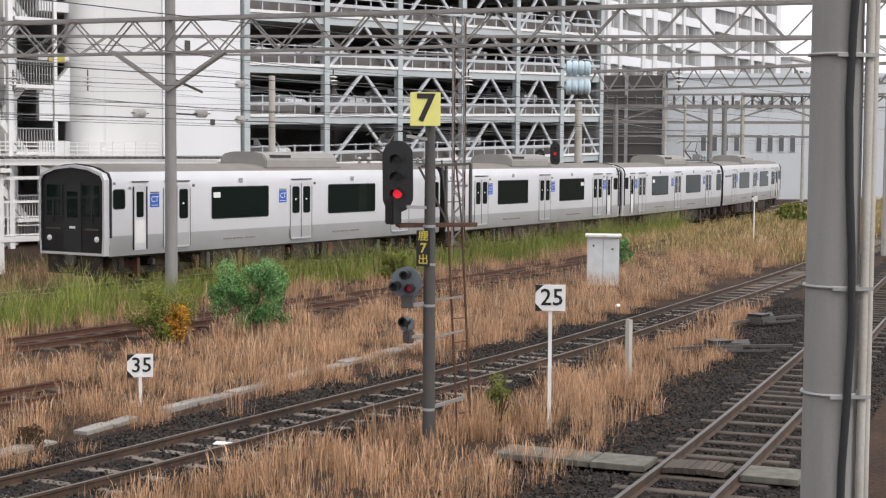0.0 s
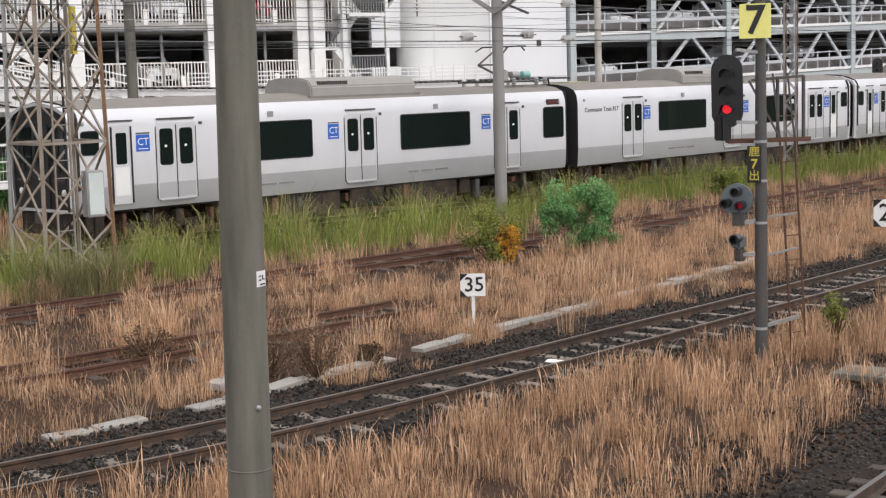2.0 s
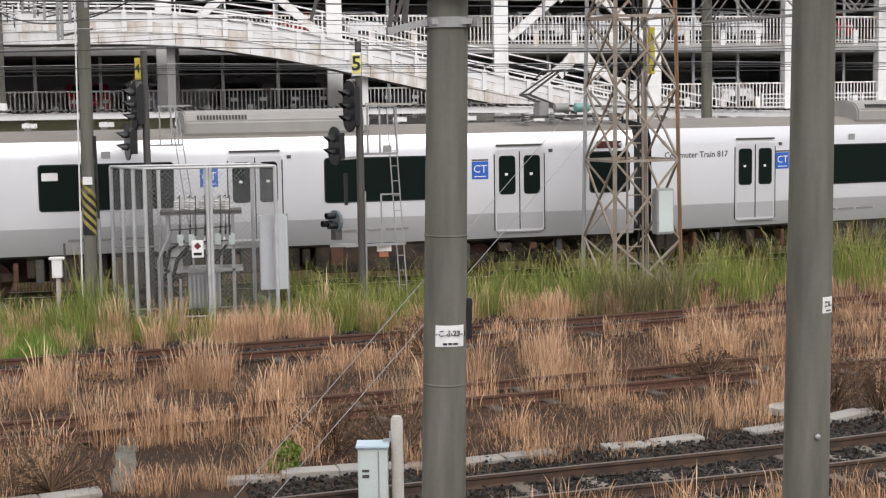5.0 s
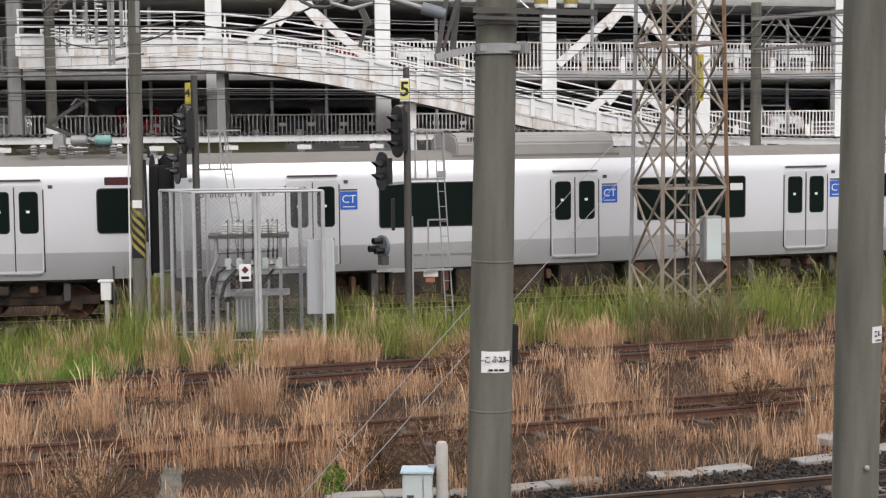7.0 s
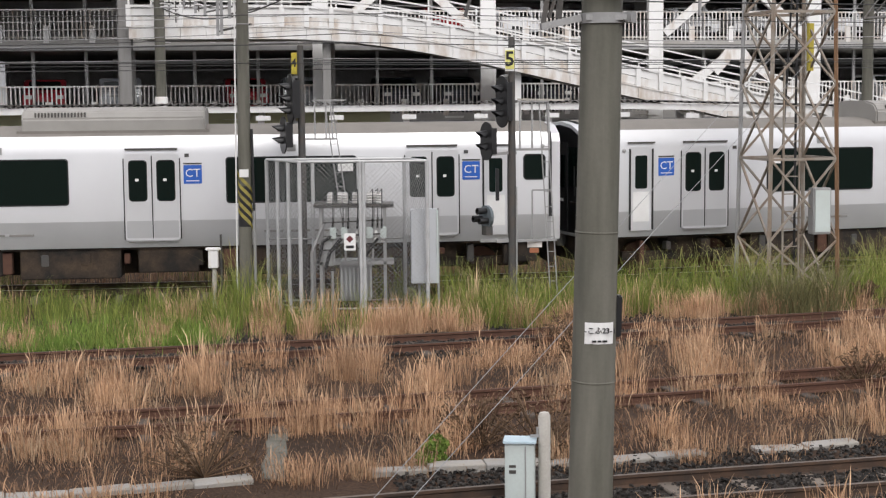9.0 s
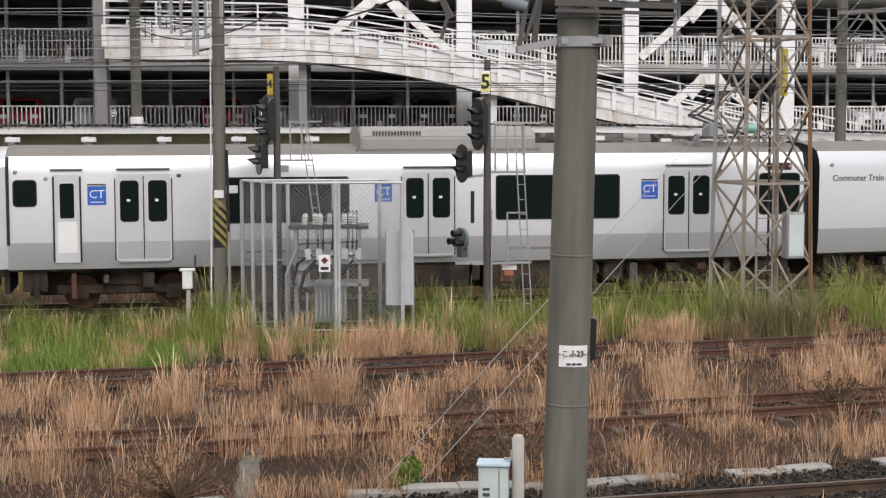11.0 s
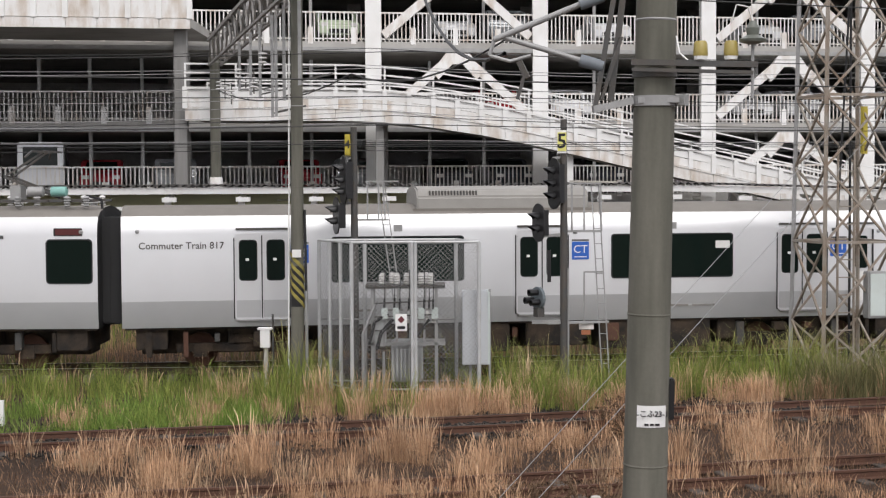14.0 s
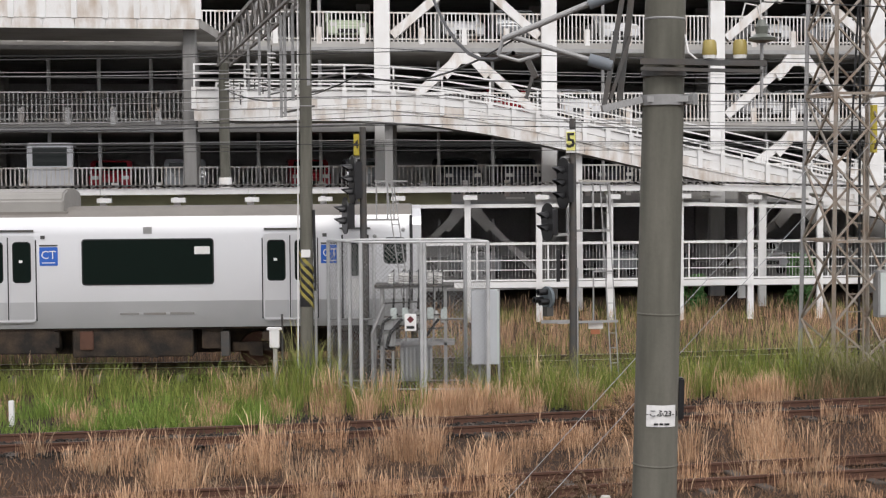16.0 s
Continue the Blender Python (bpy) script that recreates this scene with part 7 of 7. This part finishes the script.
rng = random.Random(11)
dry, low_dry, green, lime, litter, plume = [], [], [], [], [], []
for _ in range(34000):
    x, y = rng.uniform(-14, 75), rng.uniform(9.5, 56)
    if abs(math.atan2(x, y)) > 1.05 or on_a_line(x, y):
        continue
    if y > 34 and rng.random() < 0.3:
        continue
    fy = flank_y(x)
    fl = FAR_LINE(x)[0]
    patch = noise.noise((x * 0.33, y * 0.33, 1.7))
    fine = noise.noise((x * 0.8, y * 0.8, 7.1))
    on_siding = x < 15 and -1.1 < y - SIDING(x)[0] < 0.75
    if y < NEAR_LINE(x)[0] - 1.4:
        # between the near and the right-hand line
        edge = 2.6 + 0.09 * max(0, x - 18)
        if x > 12 and y < RIGHT_LINE(x)[0] + edge * (0.8 + 0.3 * patch):
            continue
        litter.append((x, y, rng.uniform(0.1, 0.25), 0.2, 14))
        if fine > -0.15:
            dry.append((x, y, rng.uniform(0.3, 0.58) * (1.1 + 0.4 * patch), 0.09, 20))
    elif y < fl - 0.95:
        if y < NEAR_LINE(x)[0] + 2.3 and fine < 0.05 and x > -2:
            continue
        litter.append((x, y, rng.uniform(0.07, 0.24), 0.24, 25))
        if on_siding and fine < 0.16:
            continue
        tall = rng.uniform(0.3, 0.62) * (1.05 + 0.5 * patch)
        if fine > (0.08 if x < 13 else 0.22 if y > fl - 2.6 else -0.12):
            (dry if rng.random() < 0.85 else low_dry).append((x, y, tall * rng.choice((0.6, 0.85, 1.25)), 0.1, 24))
    elif y < fl + 1.0:
        if fine > 0.33:
            dry.append((x, y, rng.uniform(0.3, 0.6), 0.1, 16))
        elif rng.random() < 0.4:
            litter.append((x, y, rng.uniform(0.06, 0.18), 0.2, 9))
    elif x < -4.6 + 3.5 * fine and y < 31.2 + 1.5 * patch:
        if rng.random() < 0.1:
            dry.append((x, y, rng.uniform(0.3, 0.6), 0.1, 14))
        if rng.random() < 0.5:
            lime.append((x, y, rng.uniform(0.2, 0.45), 0.16, 24))
    elif -2.7 < x < 1.3 and 31.0 < y < 34.6:
        if rng.random() < 0.5:
            litter.append((x, y, rng.uniform(0.1, 0.3), 0.2, 14))
        if fine > 0.1:
            dry.append((x, y, rng.uniform(0.25, 0.5), 0.1, 14))
        elif fine < -0.25:
            green.append((x, y, rng.uniform(0.4, 0.8), 0.12, 14))
    elif y < fy - 0.5:
        share = (y - fl) / max(0.5, fy - fl)
        start = 0.27 if x < 6 else 0.36 if x < 24 else 0.5
        if share + 0.25 * patch > start:
            green.append((x, y, rng.uniform(0.6, 1.3) * (1.0 + 0.6 * patch + 0.35 * fine) * (0.85 + 0.3 * min(1.0, share)) * (0.55 if x < -3.6 else 1.0), 0.13, 22))
            if rng.random() < 0.3 and x > -3.6:
                plume.append((x, y, rng.uniform(0.95, 1.4), 0.2, 5))
            if rng.random() < 0.1:
                dry.append((x, y, rng.uniform(0.6, 1.0), 0.12, 10))
        elif fine > -0.05:
            dry.append((x, y, rng.uniform(0.35, 0.7) * (1.1 + 0.4 * patch), 0.09, 20))
        else:
            litter.append((x, y, rng.uniform(0.08, 0.3), 0.22, 16))
    elif y < fy + 2.9:
        if rng.random() < 0.3:
            green.append((x, y, rng.uniform(0.15, 0.35), 0.15, 8))
    elif y < 53.5 + 0.075 * x:
        (dry if patch + rng.uniform(-0.3, 0.3) > -0.1 else green).append((x, y, rng.uniform(0.4, 0.9), 0.25, 9))
verge = []
for _ in range(2600):
    x = rng.uniform(52, 125)
    near_y, far_y = FAR_LINE(min(x, 75))[0] - 9 + max(0, x - 75) * 0.3, flank_y(x) - 1.0
    if far_y > near_y:
        y = rng.uniform(near_y, far_y)
        verge.append((x, y, rng.uniform(0.35, 0.8), 0.5, 12))
for _ in range(520):
    x, y = rng.uniform(-12, -3.4), rng.uniform(28.2, 31.6)
    if noise.noise((x * 0.6, y * 0.6, 2.2)) < -0.12:
        continue
    lime.append((x, y, rng.uniform(0.2, 0.5), 0.2, 24))
# taller clumps that stand out
for x, y, h in ((-3.0, 25.0, 1.15), (-0.6, 25.3, 1.2), (0.9, 25.0, 1.0), (3.8, 25.5, 1.0), (-4.6, 24.6, 1.0), (5.6, 27.6, 1.15), (-7.2, 28.9, 0.7), (-2.6, 31.9, 1.1), (-1.5, 32.1, 0.9), (0.1, 31.9, 0.9), (1.6, 32.2, 1.25), (2.3, 32.0, 0.9), (3.6, 32.3, 0.8), (-4.6, 31.7, 0.9), (0.4, 22.2, 0.9), (-1.1, 21.5, 0.85), (11.5, 17.2, 0.8), (13.4, 17.9, 0.75), (9.2, 15.9, 0.9), (17.2, 18.9, 0.7), (7.0, 15.6, 0.85)):
    for _ in range(6):
        dry.append((x + rng.uniform(-0.35, 0.35), y + rng.uniform(-0.2, 0.2), h * rng.uniform(0.55, 1.0), 0.07, 17))
for _ in range(80):
    x = rng.uniform(-4.8, 7)
    if noise.noise((x * 1.1, 0.5, 4.4)) < -0.05:
        continue
    y = FAR_LINE(x)[0] + rng.uniform(1.3, 2.6)
    h = rng.uniform(0.3, 0.8)
    for _ in range(2):
        dry.append((x + rng.gauss(0, 0.1), y + rng.gauss(0, 0.1), h, 0.08, 28))
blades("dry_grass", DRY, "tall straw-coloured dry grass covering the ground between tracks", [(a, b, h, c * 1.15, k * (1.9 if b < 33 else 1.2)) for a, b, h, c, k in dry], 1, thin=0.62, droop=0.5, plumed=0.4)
blades("bleached_grass", leafy("bleached_grass", (0.26, 0.17, 0.105), (0.52, 0.38, 0.25), (0.52, 0.40, 0.27), 0.3, 0.8), "pale bleached dry grass stems", low_dry, 2)
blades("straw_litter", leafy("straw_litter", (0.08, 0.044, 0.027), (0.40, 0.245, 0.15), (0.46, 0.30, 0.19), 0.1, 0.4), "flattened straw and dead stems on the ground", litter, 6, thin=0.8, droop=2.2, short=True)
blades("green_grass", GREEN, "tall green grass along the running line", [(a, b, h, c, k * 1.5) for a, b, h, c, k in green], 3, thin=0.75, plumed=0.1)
blades("grass_plumes", leafy("grass_plumes", (0.24, 0.20, 0.08), (0.42, 0.33, 0.16), (0.45, 0.35, 0.2), 0.4, 1.2), "seeding grass stems above the green grass", plume, 4)
blades("far_verge_grass", leafy("verge_grass", (0.16, 0.13, 0.04), (0.52, 0.40, 0.20), (0.58, 0.46, 0.26), 0.3, 0.9), "straw and yellow-green grass along the far verge", verge, 9, thin=2.6)
blades("lime_weeds", LIME, "bright green low weeds beside the line", lime, 5)


def leaf_cloud(bm, spots, n, size, rng_):
    """Many small leaves about rough centres."""
    for cx, cy, cz, r in spots:
        for _ in range(n):
            d = Vector((rng_.gauss(0, 1), rng_.gauss(0, 1), rng_.gauss(0, 1))).normalized() * r * rng_.uniform(0.45, 1.08)
            c = Vector((cx, cy, cz)) + d
            u = Vector((rng_.gauss(0, 1), rng_.gauss(0, 1), rng_.gauss(0, 1))).normalized()
            v = u.cross(Vector((rng_.gauss(0, 1), rng_.gauss(0, 1), rng_.gauss(0, 1)))).normalized()
            s = size * rng_.uniform(0.6, 1.3)
            q = [bm.verts.new(c - u * s), bm.verts.new(c + v * s * 0.45), bm.verts.new(c + u * s), bm.verts.new(c - v * s * 0.45)]
            bm.faces.new(q)


def shrub(x, y, w, h, material, label, n=130, size=0.05, seed=1, name="shrub"):
    r = random.Random(seed)
    t = thing(name, pose(x, y, BURIED), label, "shrub", "shrubs")
    bm = bmesh.new()
    spots = []
    for i in range(40):
        a, f = r.uniform(0, 6.283), math.sqrt(r.random())
        cz = r.uniform(0.15, 1.0)
        k = w * 0.5 * f * (1.0 - 0.45 * max(0, cz - 0.45))
        tip = (k * math.cos(a), k * math.sin(a), cz * h)
        beam_into(bm, (0, 0, 0), tip, 0.018, sides=5)
        spots.append((*tip, r.uniform(0.16, 0.3) * h * 0.6))
    tagged(part("stalk", bm, DEADWEED, t), kind="stuff")
    bm = bmesh.new()
    leaf_cloud(bm, spots, n, size, r)
    tagged(part("leaves", bm, material, t), kind="stuff")
    return t


shrub(21.2, 31.6, 1.9, 1.75, SHRUB, "dense green shrub beside the disused line", 420, 0.036, 2)
shrub(18.6, 31.5, 1.5, 1.3, BUSH, "yellow-green weed bush with orange leaves", 190, 0.032, 3)
shrub(18.75, 31.0, 0.5, 0.9, ORANGE, "small weed with bright orange leaves", 50, 0.032, 4, "orange_weed")
shrub(45.5, 41.5, 1.3, 1.0, SHRUB, "green bush by the relay cabinet", 90, 0.07, 5)
shrub(33.6, 41.0, 1.0, 1.0, BUSH, "yellow-green weed in the tall grass", 150, 0.04, 6)
shrub(12.4, 54.2, 0.8, 1.9, SHRUB, "dark green weed growing by the shelter", 60, 0.09, 7)
shrub(8.4, 54.2, 1.4, 1.2, SHRUB, "dark green weed growing by the shelter", 60, 0.09, 8)
shrub(0.5, 19.3, 0.45, 0.35, LIME, "small fresh green weed among dry grass", 60, 0.035, 9)
shrub(17.6, 18.7, 0.4, 0.8, BUSH, "thin yellow-green weed by the signal", 14, 0.035, 10)
shrub(81, 58.8, 2.2, 1.2, BUSH, "far green bush at the trackside", 60, 0.12, 12)
for i, (x, y, w, h) in enumerate(((-2.4, 18.9, 1.6, 0.75), (2.0, 19.9, 1.9, 0.85), (1.2, 20.4, 1.3, 0.7), (8.9, 21.9, 0.8, 0.9), (9.3, 21.2, 0.7, 0.8), (10.6, 21.9, 0.45, 0.35), (3.4, 28.2, 1.6, 0.6), (10.4, 33.2, 0.8, 0.6), (7.6, 24.2, 1.2, 0.6))):
    shrub(x, y, w, h, DEADWEED, "withered brown weed stalks", 22, 0.028, 30 + i, "withered_weed")
# pampas-like tussock below the tower
tussock = []
for _ in range(60):
    tussock.append((8.6 + rng.gauss(0, 0.55), 32.3 + rng.gauss(0, 0.3), rng.uniform(0.7, 1.45), 0.1, 26))
blades("grass_tussock", leafy("tussock_blades", (0.10, 0.105, 0.045), (0.24, 0.21, 0.10), (0.42, 0.36, 0.24), 0.5, 1.4), "broad grey-green grass tussock with pale plumes", tussock, 8)


# ---- loose stones ----
def stones(name, label, spots, seed, size):
    rng_ = np.random.default_rng(seed)
    n = len(spots)
    c = np.array(spots)
    shape = np.array([(1, 0, -0.3), (-0.4, 0.9, -0.3), (-0.5, -0.8, -0.3), (0.4, 0.5, 0.6), (-0.6, 0.1, 0.55), (0.3, -0.6, 0.5)])
    v = shape[None] * rng_.uniform(0.6, 1.3, (n, 6, 1)) * rng_.uniform(0.6, 1.4, (n, 1, 3)) * size
    a = rng_.uniform(0, 6.28, n)
    ca, sa = np.cos(a)[:, None], np.sin(a)[:, None]
    v = np.stack([v[..., 0] * ca - v[..., 1] * sa, v[..., 0] * sa + v[..., 1] * ca, v[..., 2]], -1) + c[:, None]
    f = [(0, 1, 3), (1, 4, 3), (1, 2, 4), (2, 5, 4), (2, 0, 5), (0, 3, 5), (3, 4, 5)]
    faces = (np.arange(n)[:, None, None] * 6 + np.array(f)[None]).reshape(-1, 3)
    me = bpy.data.meshes.new(name)
    me.from_pydata(v.reshape(-1, 3).tolist(), [], faces.tolist())
    me.materials.append(STONE)
    return tagged(new(name, me), label, "stones", kind="stuff")


STONE = leafy("ballast_pebbles", (0.008, 0.0075, 0.007), (0.062, 0.055, 0.049), (0.1, 0.09, 0.08), 2, 3)
spots = []
for _ in range(27000):
    x = rng.uniform(0, 34)
    y = NEAR_LINE(x)[0] + rng.uniform(-1.5, 2.3)
    spots.append((x, y, (-0.15 if abs(y - NEAR_LINE(x)[0]) < 1.25 else -0.18) + rng.uniform(-0.02, 0.02)))
for _ in range(30000):
    x = rng.uniform(8.5, 40)
    y = RIGHT_LINE(x)[0] + rng.uniform(-1.9, 3.6)
    spots.append((x, y, (-0.178 if abs(y - RIGHT_LINE(x)[0]) < 1.6 else -0.18) + rng.uniform(-0.02, 0.02)))
for _ in range(16000):
    x = rng.uniform(-9, 8)
    spots.append((x, FAR_LINE(x)[0] + rng.gauss(0.6, 0.8), -0.16 + rng.uniform(-0.02, 0.03)))
stones("ballast_stones", "loose dark grey ballast stones on and beside the lines", spots, 3, 0.035)


# ---- cars in the car park ----
def parked_car(x, y, z, turn, paint, label, van=False):
    t = thing("parked_car", pose(x, y, z, 0, 0, turn), label, "car", "cars in the car park")
    w, l = (0.8, 1.7) if not van else (0.84, 1.75)
    side = [(-l, 0.35), (-l, 0.75), (-l * 0.9, 0.9), (-l * 0.5, 0.98), (-l * 0.22, 1.42), (l * 0.62, 1.46), (l * 0.95, 0.98), (l, 0.8), (l, 0.35)] if not van else [(-l, 0.35), (-l, 0.95), (-l * 0.8, 1.15), (-l * 0.55, 2.05), (l * 0.96, 2.08), (l, 1.1), (l, 0.35)]
    swap = Matrix(((0, 1, 0, 0), (1, 0, 0, 0), (0, 0, 1, 0), (0, 0, 0, 1)))
    bm = bmesh.new()
    prism_into(bm, side, -w, w, swap)
    body = part("body", bm, paint, t, bevel=0.06)
    zt = 1.36 if not van else 1.95
    z0 = 1.0 if not van else 1.15
    ya, yb = (-l * 0.47, -l * 0.24) if not van else (-l * 0.78, -l * 0.57)
    bm = bmesh.new()
    v = [bm.verts.new(p) for p in ((-w * 0.82, ya - 0.03, z0), (w * 0.82, ya - 0.03, z0), (w * 0.72, yb - 0.05, zt), (-w * 0.72, yb - 0.05, zt))]
    bm.faces.new(v)
    part("windscreen", bm, TINT, t)
    for s in (-1, 1):
        boxes("side_window", TINT, t, (min(s * w * 0.98, s * w * 1.012), -l * 0.2, z0 + 0.03, max(s * w * 0.98, s * w * 1.012), l * 0.6, zt - 0.04))
        boxes("headlight", PORCELAIN, t, (s * w * 0.72 - 0.14, -l - 0.015, 0.68, s * w * 0.72 + 0.14, -l + 0.05, 0.82))
        for yy in (-l * 0.62, l * 0.62):
            turned("wheel", RUBBER, t, [(0.29, -0.1), (0.29, 0.1)], Matrix.Translation((s * (w - 0.08), yy, 0.29)) @ pose(0, 0, 0, 0, 90), 14)
    zr = zt - 0.05
    boxes("rear_window", TINT, t, (-w * 0.75, l * 0.93 if van else l * 0.72, z0 + (0.05 if van else 0.12), w * 0.75, l + (0.015 if van else 0.0), zr))
    boxes("bumper", RUBBER, t, (-w * 0.5, -l - 0.02, 0.42, w * 0.5, -l + 0.03, 0.58))
    return t


CAR_WHITE = mat("white_car_paint", (0.75, 0.76, 0.78), 0.2, 0, 0.05, 2, 0.01)
CAR_RED = mat("red_car_paint", (0.30, 0.025, 0.035), 0.2, 0, 0.05, 2, 0.01)
CAR_SILVER = mat("silver_car_paint", (0.42, 0.44, 0.46), 0.25, 0.4, 0.05, 2, 0.01)
CAR_DARK = mat("dark_car_paint", (0.03, 0.032, 0.04), 0.2, 0, 0.05, 2, 0.01)
GREEN_CAR = mat("pale_green_car_paint", (0.50, 0.58, 0.42), 0.2, 0, 0.05, 2, 0.01)
ROWS = [
    (9.95, ((-4.3, GREEN_CAR, "pale green"), (0.3, CAR_WHITE, "white"), (2.4, CAR_SILVER, "silver"), (6.6, CAR_WHITE, "white"), (13.0, CAR_WHITE, "white"), (15.3, CAR_SILVER, "silver"), (19.6, CAR_WHITE, "white"), (25.6, CAR_WHITE, "white"))),
    (6.85, ((2.2, CAR_RED, "red"), (5.0, CAR_WHITE, "white"), (12.6, CAR_WHITE, "white"), (14.9, CAR_WHITE, "white"), (19.3, CAR_WHITE, "white"), (22.0, CAR_WHITE, "white"), (26.4, CAR_RED, "red"))),
    (4.0, ((-13.4, CAR_RED, "red"), (-10.6, CAR_SILVER, "silver"), (-5.8, CAR_RED, "red"), (-3.6, CAR_SILVER, "silver"), (0.2, CAR_DARK, "dark"), (2.6, CAR_DARK, "dark"), (6.4, CAR_DARK, "dark"), (21.5, CAR_WHITE, "white"))),
    (0.55, ((0.9, CAR_SILVER, "silver"), (6.5, CAR_SILVER, "silver"), (12.9, CAR_WHITE, "white"))),
]
for z, row in ROWS:
    for x, paint, colour in row:
        parked_car(x, front(x, 62.6), z, TURN + (180 if colour == "silver" else 0), paint, colour + " small car parked behind the railing")
parked_car(-15.4, front(-15.4, 61.8), 4.0, TURN + 180, CAR_WHITE, "white boxy van parked behind the railing", True)
for x, z in ((47.2, 8.95), (49.6, 6.2), (48.4, 3.5), (53.3, 8.9), (54.6, 6.3), (59.5, 6.4), (66.0, 9.4), (60.8, 3.7), (71.5, 6.7), (76.4, 9.6), (71, 12.2), (65.5, 3.9)):
    parked_car(x, front(x, 62.6), z + (x - 45.35) * 0.022 - 0.02, TURN, CAR_WHITE if x < 60 else CAR_SILVER, "pale small car parked on a sloping deck")


# ---- movement ----
def motions():
    walk(cam, [(t, aim(*r)) for t, *r in PAN], BRIGHT)
    for i, car in enumerate(CARS):
        walk(car, [(k / 2, car_pose(i, k / 2)) for k in range(33)])


motions()
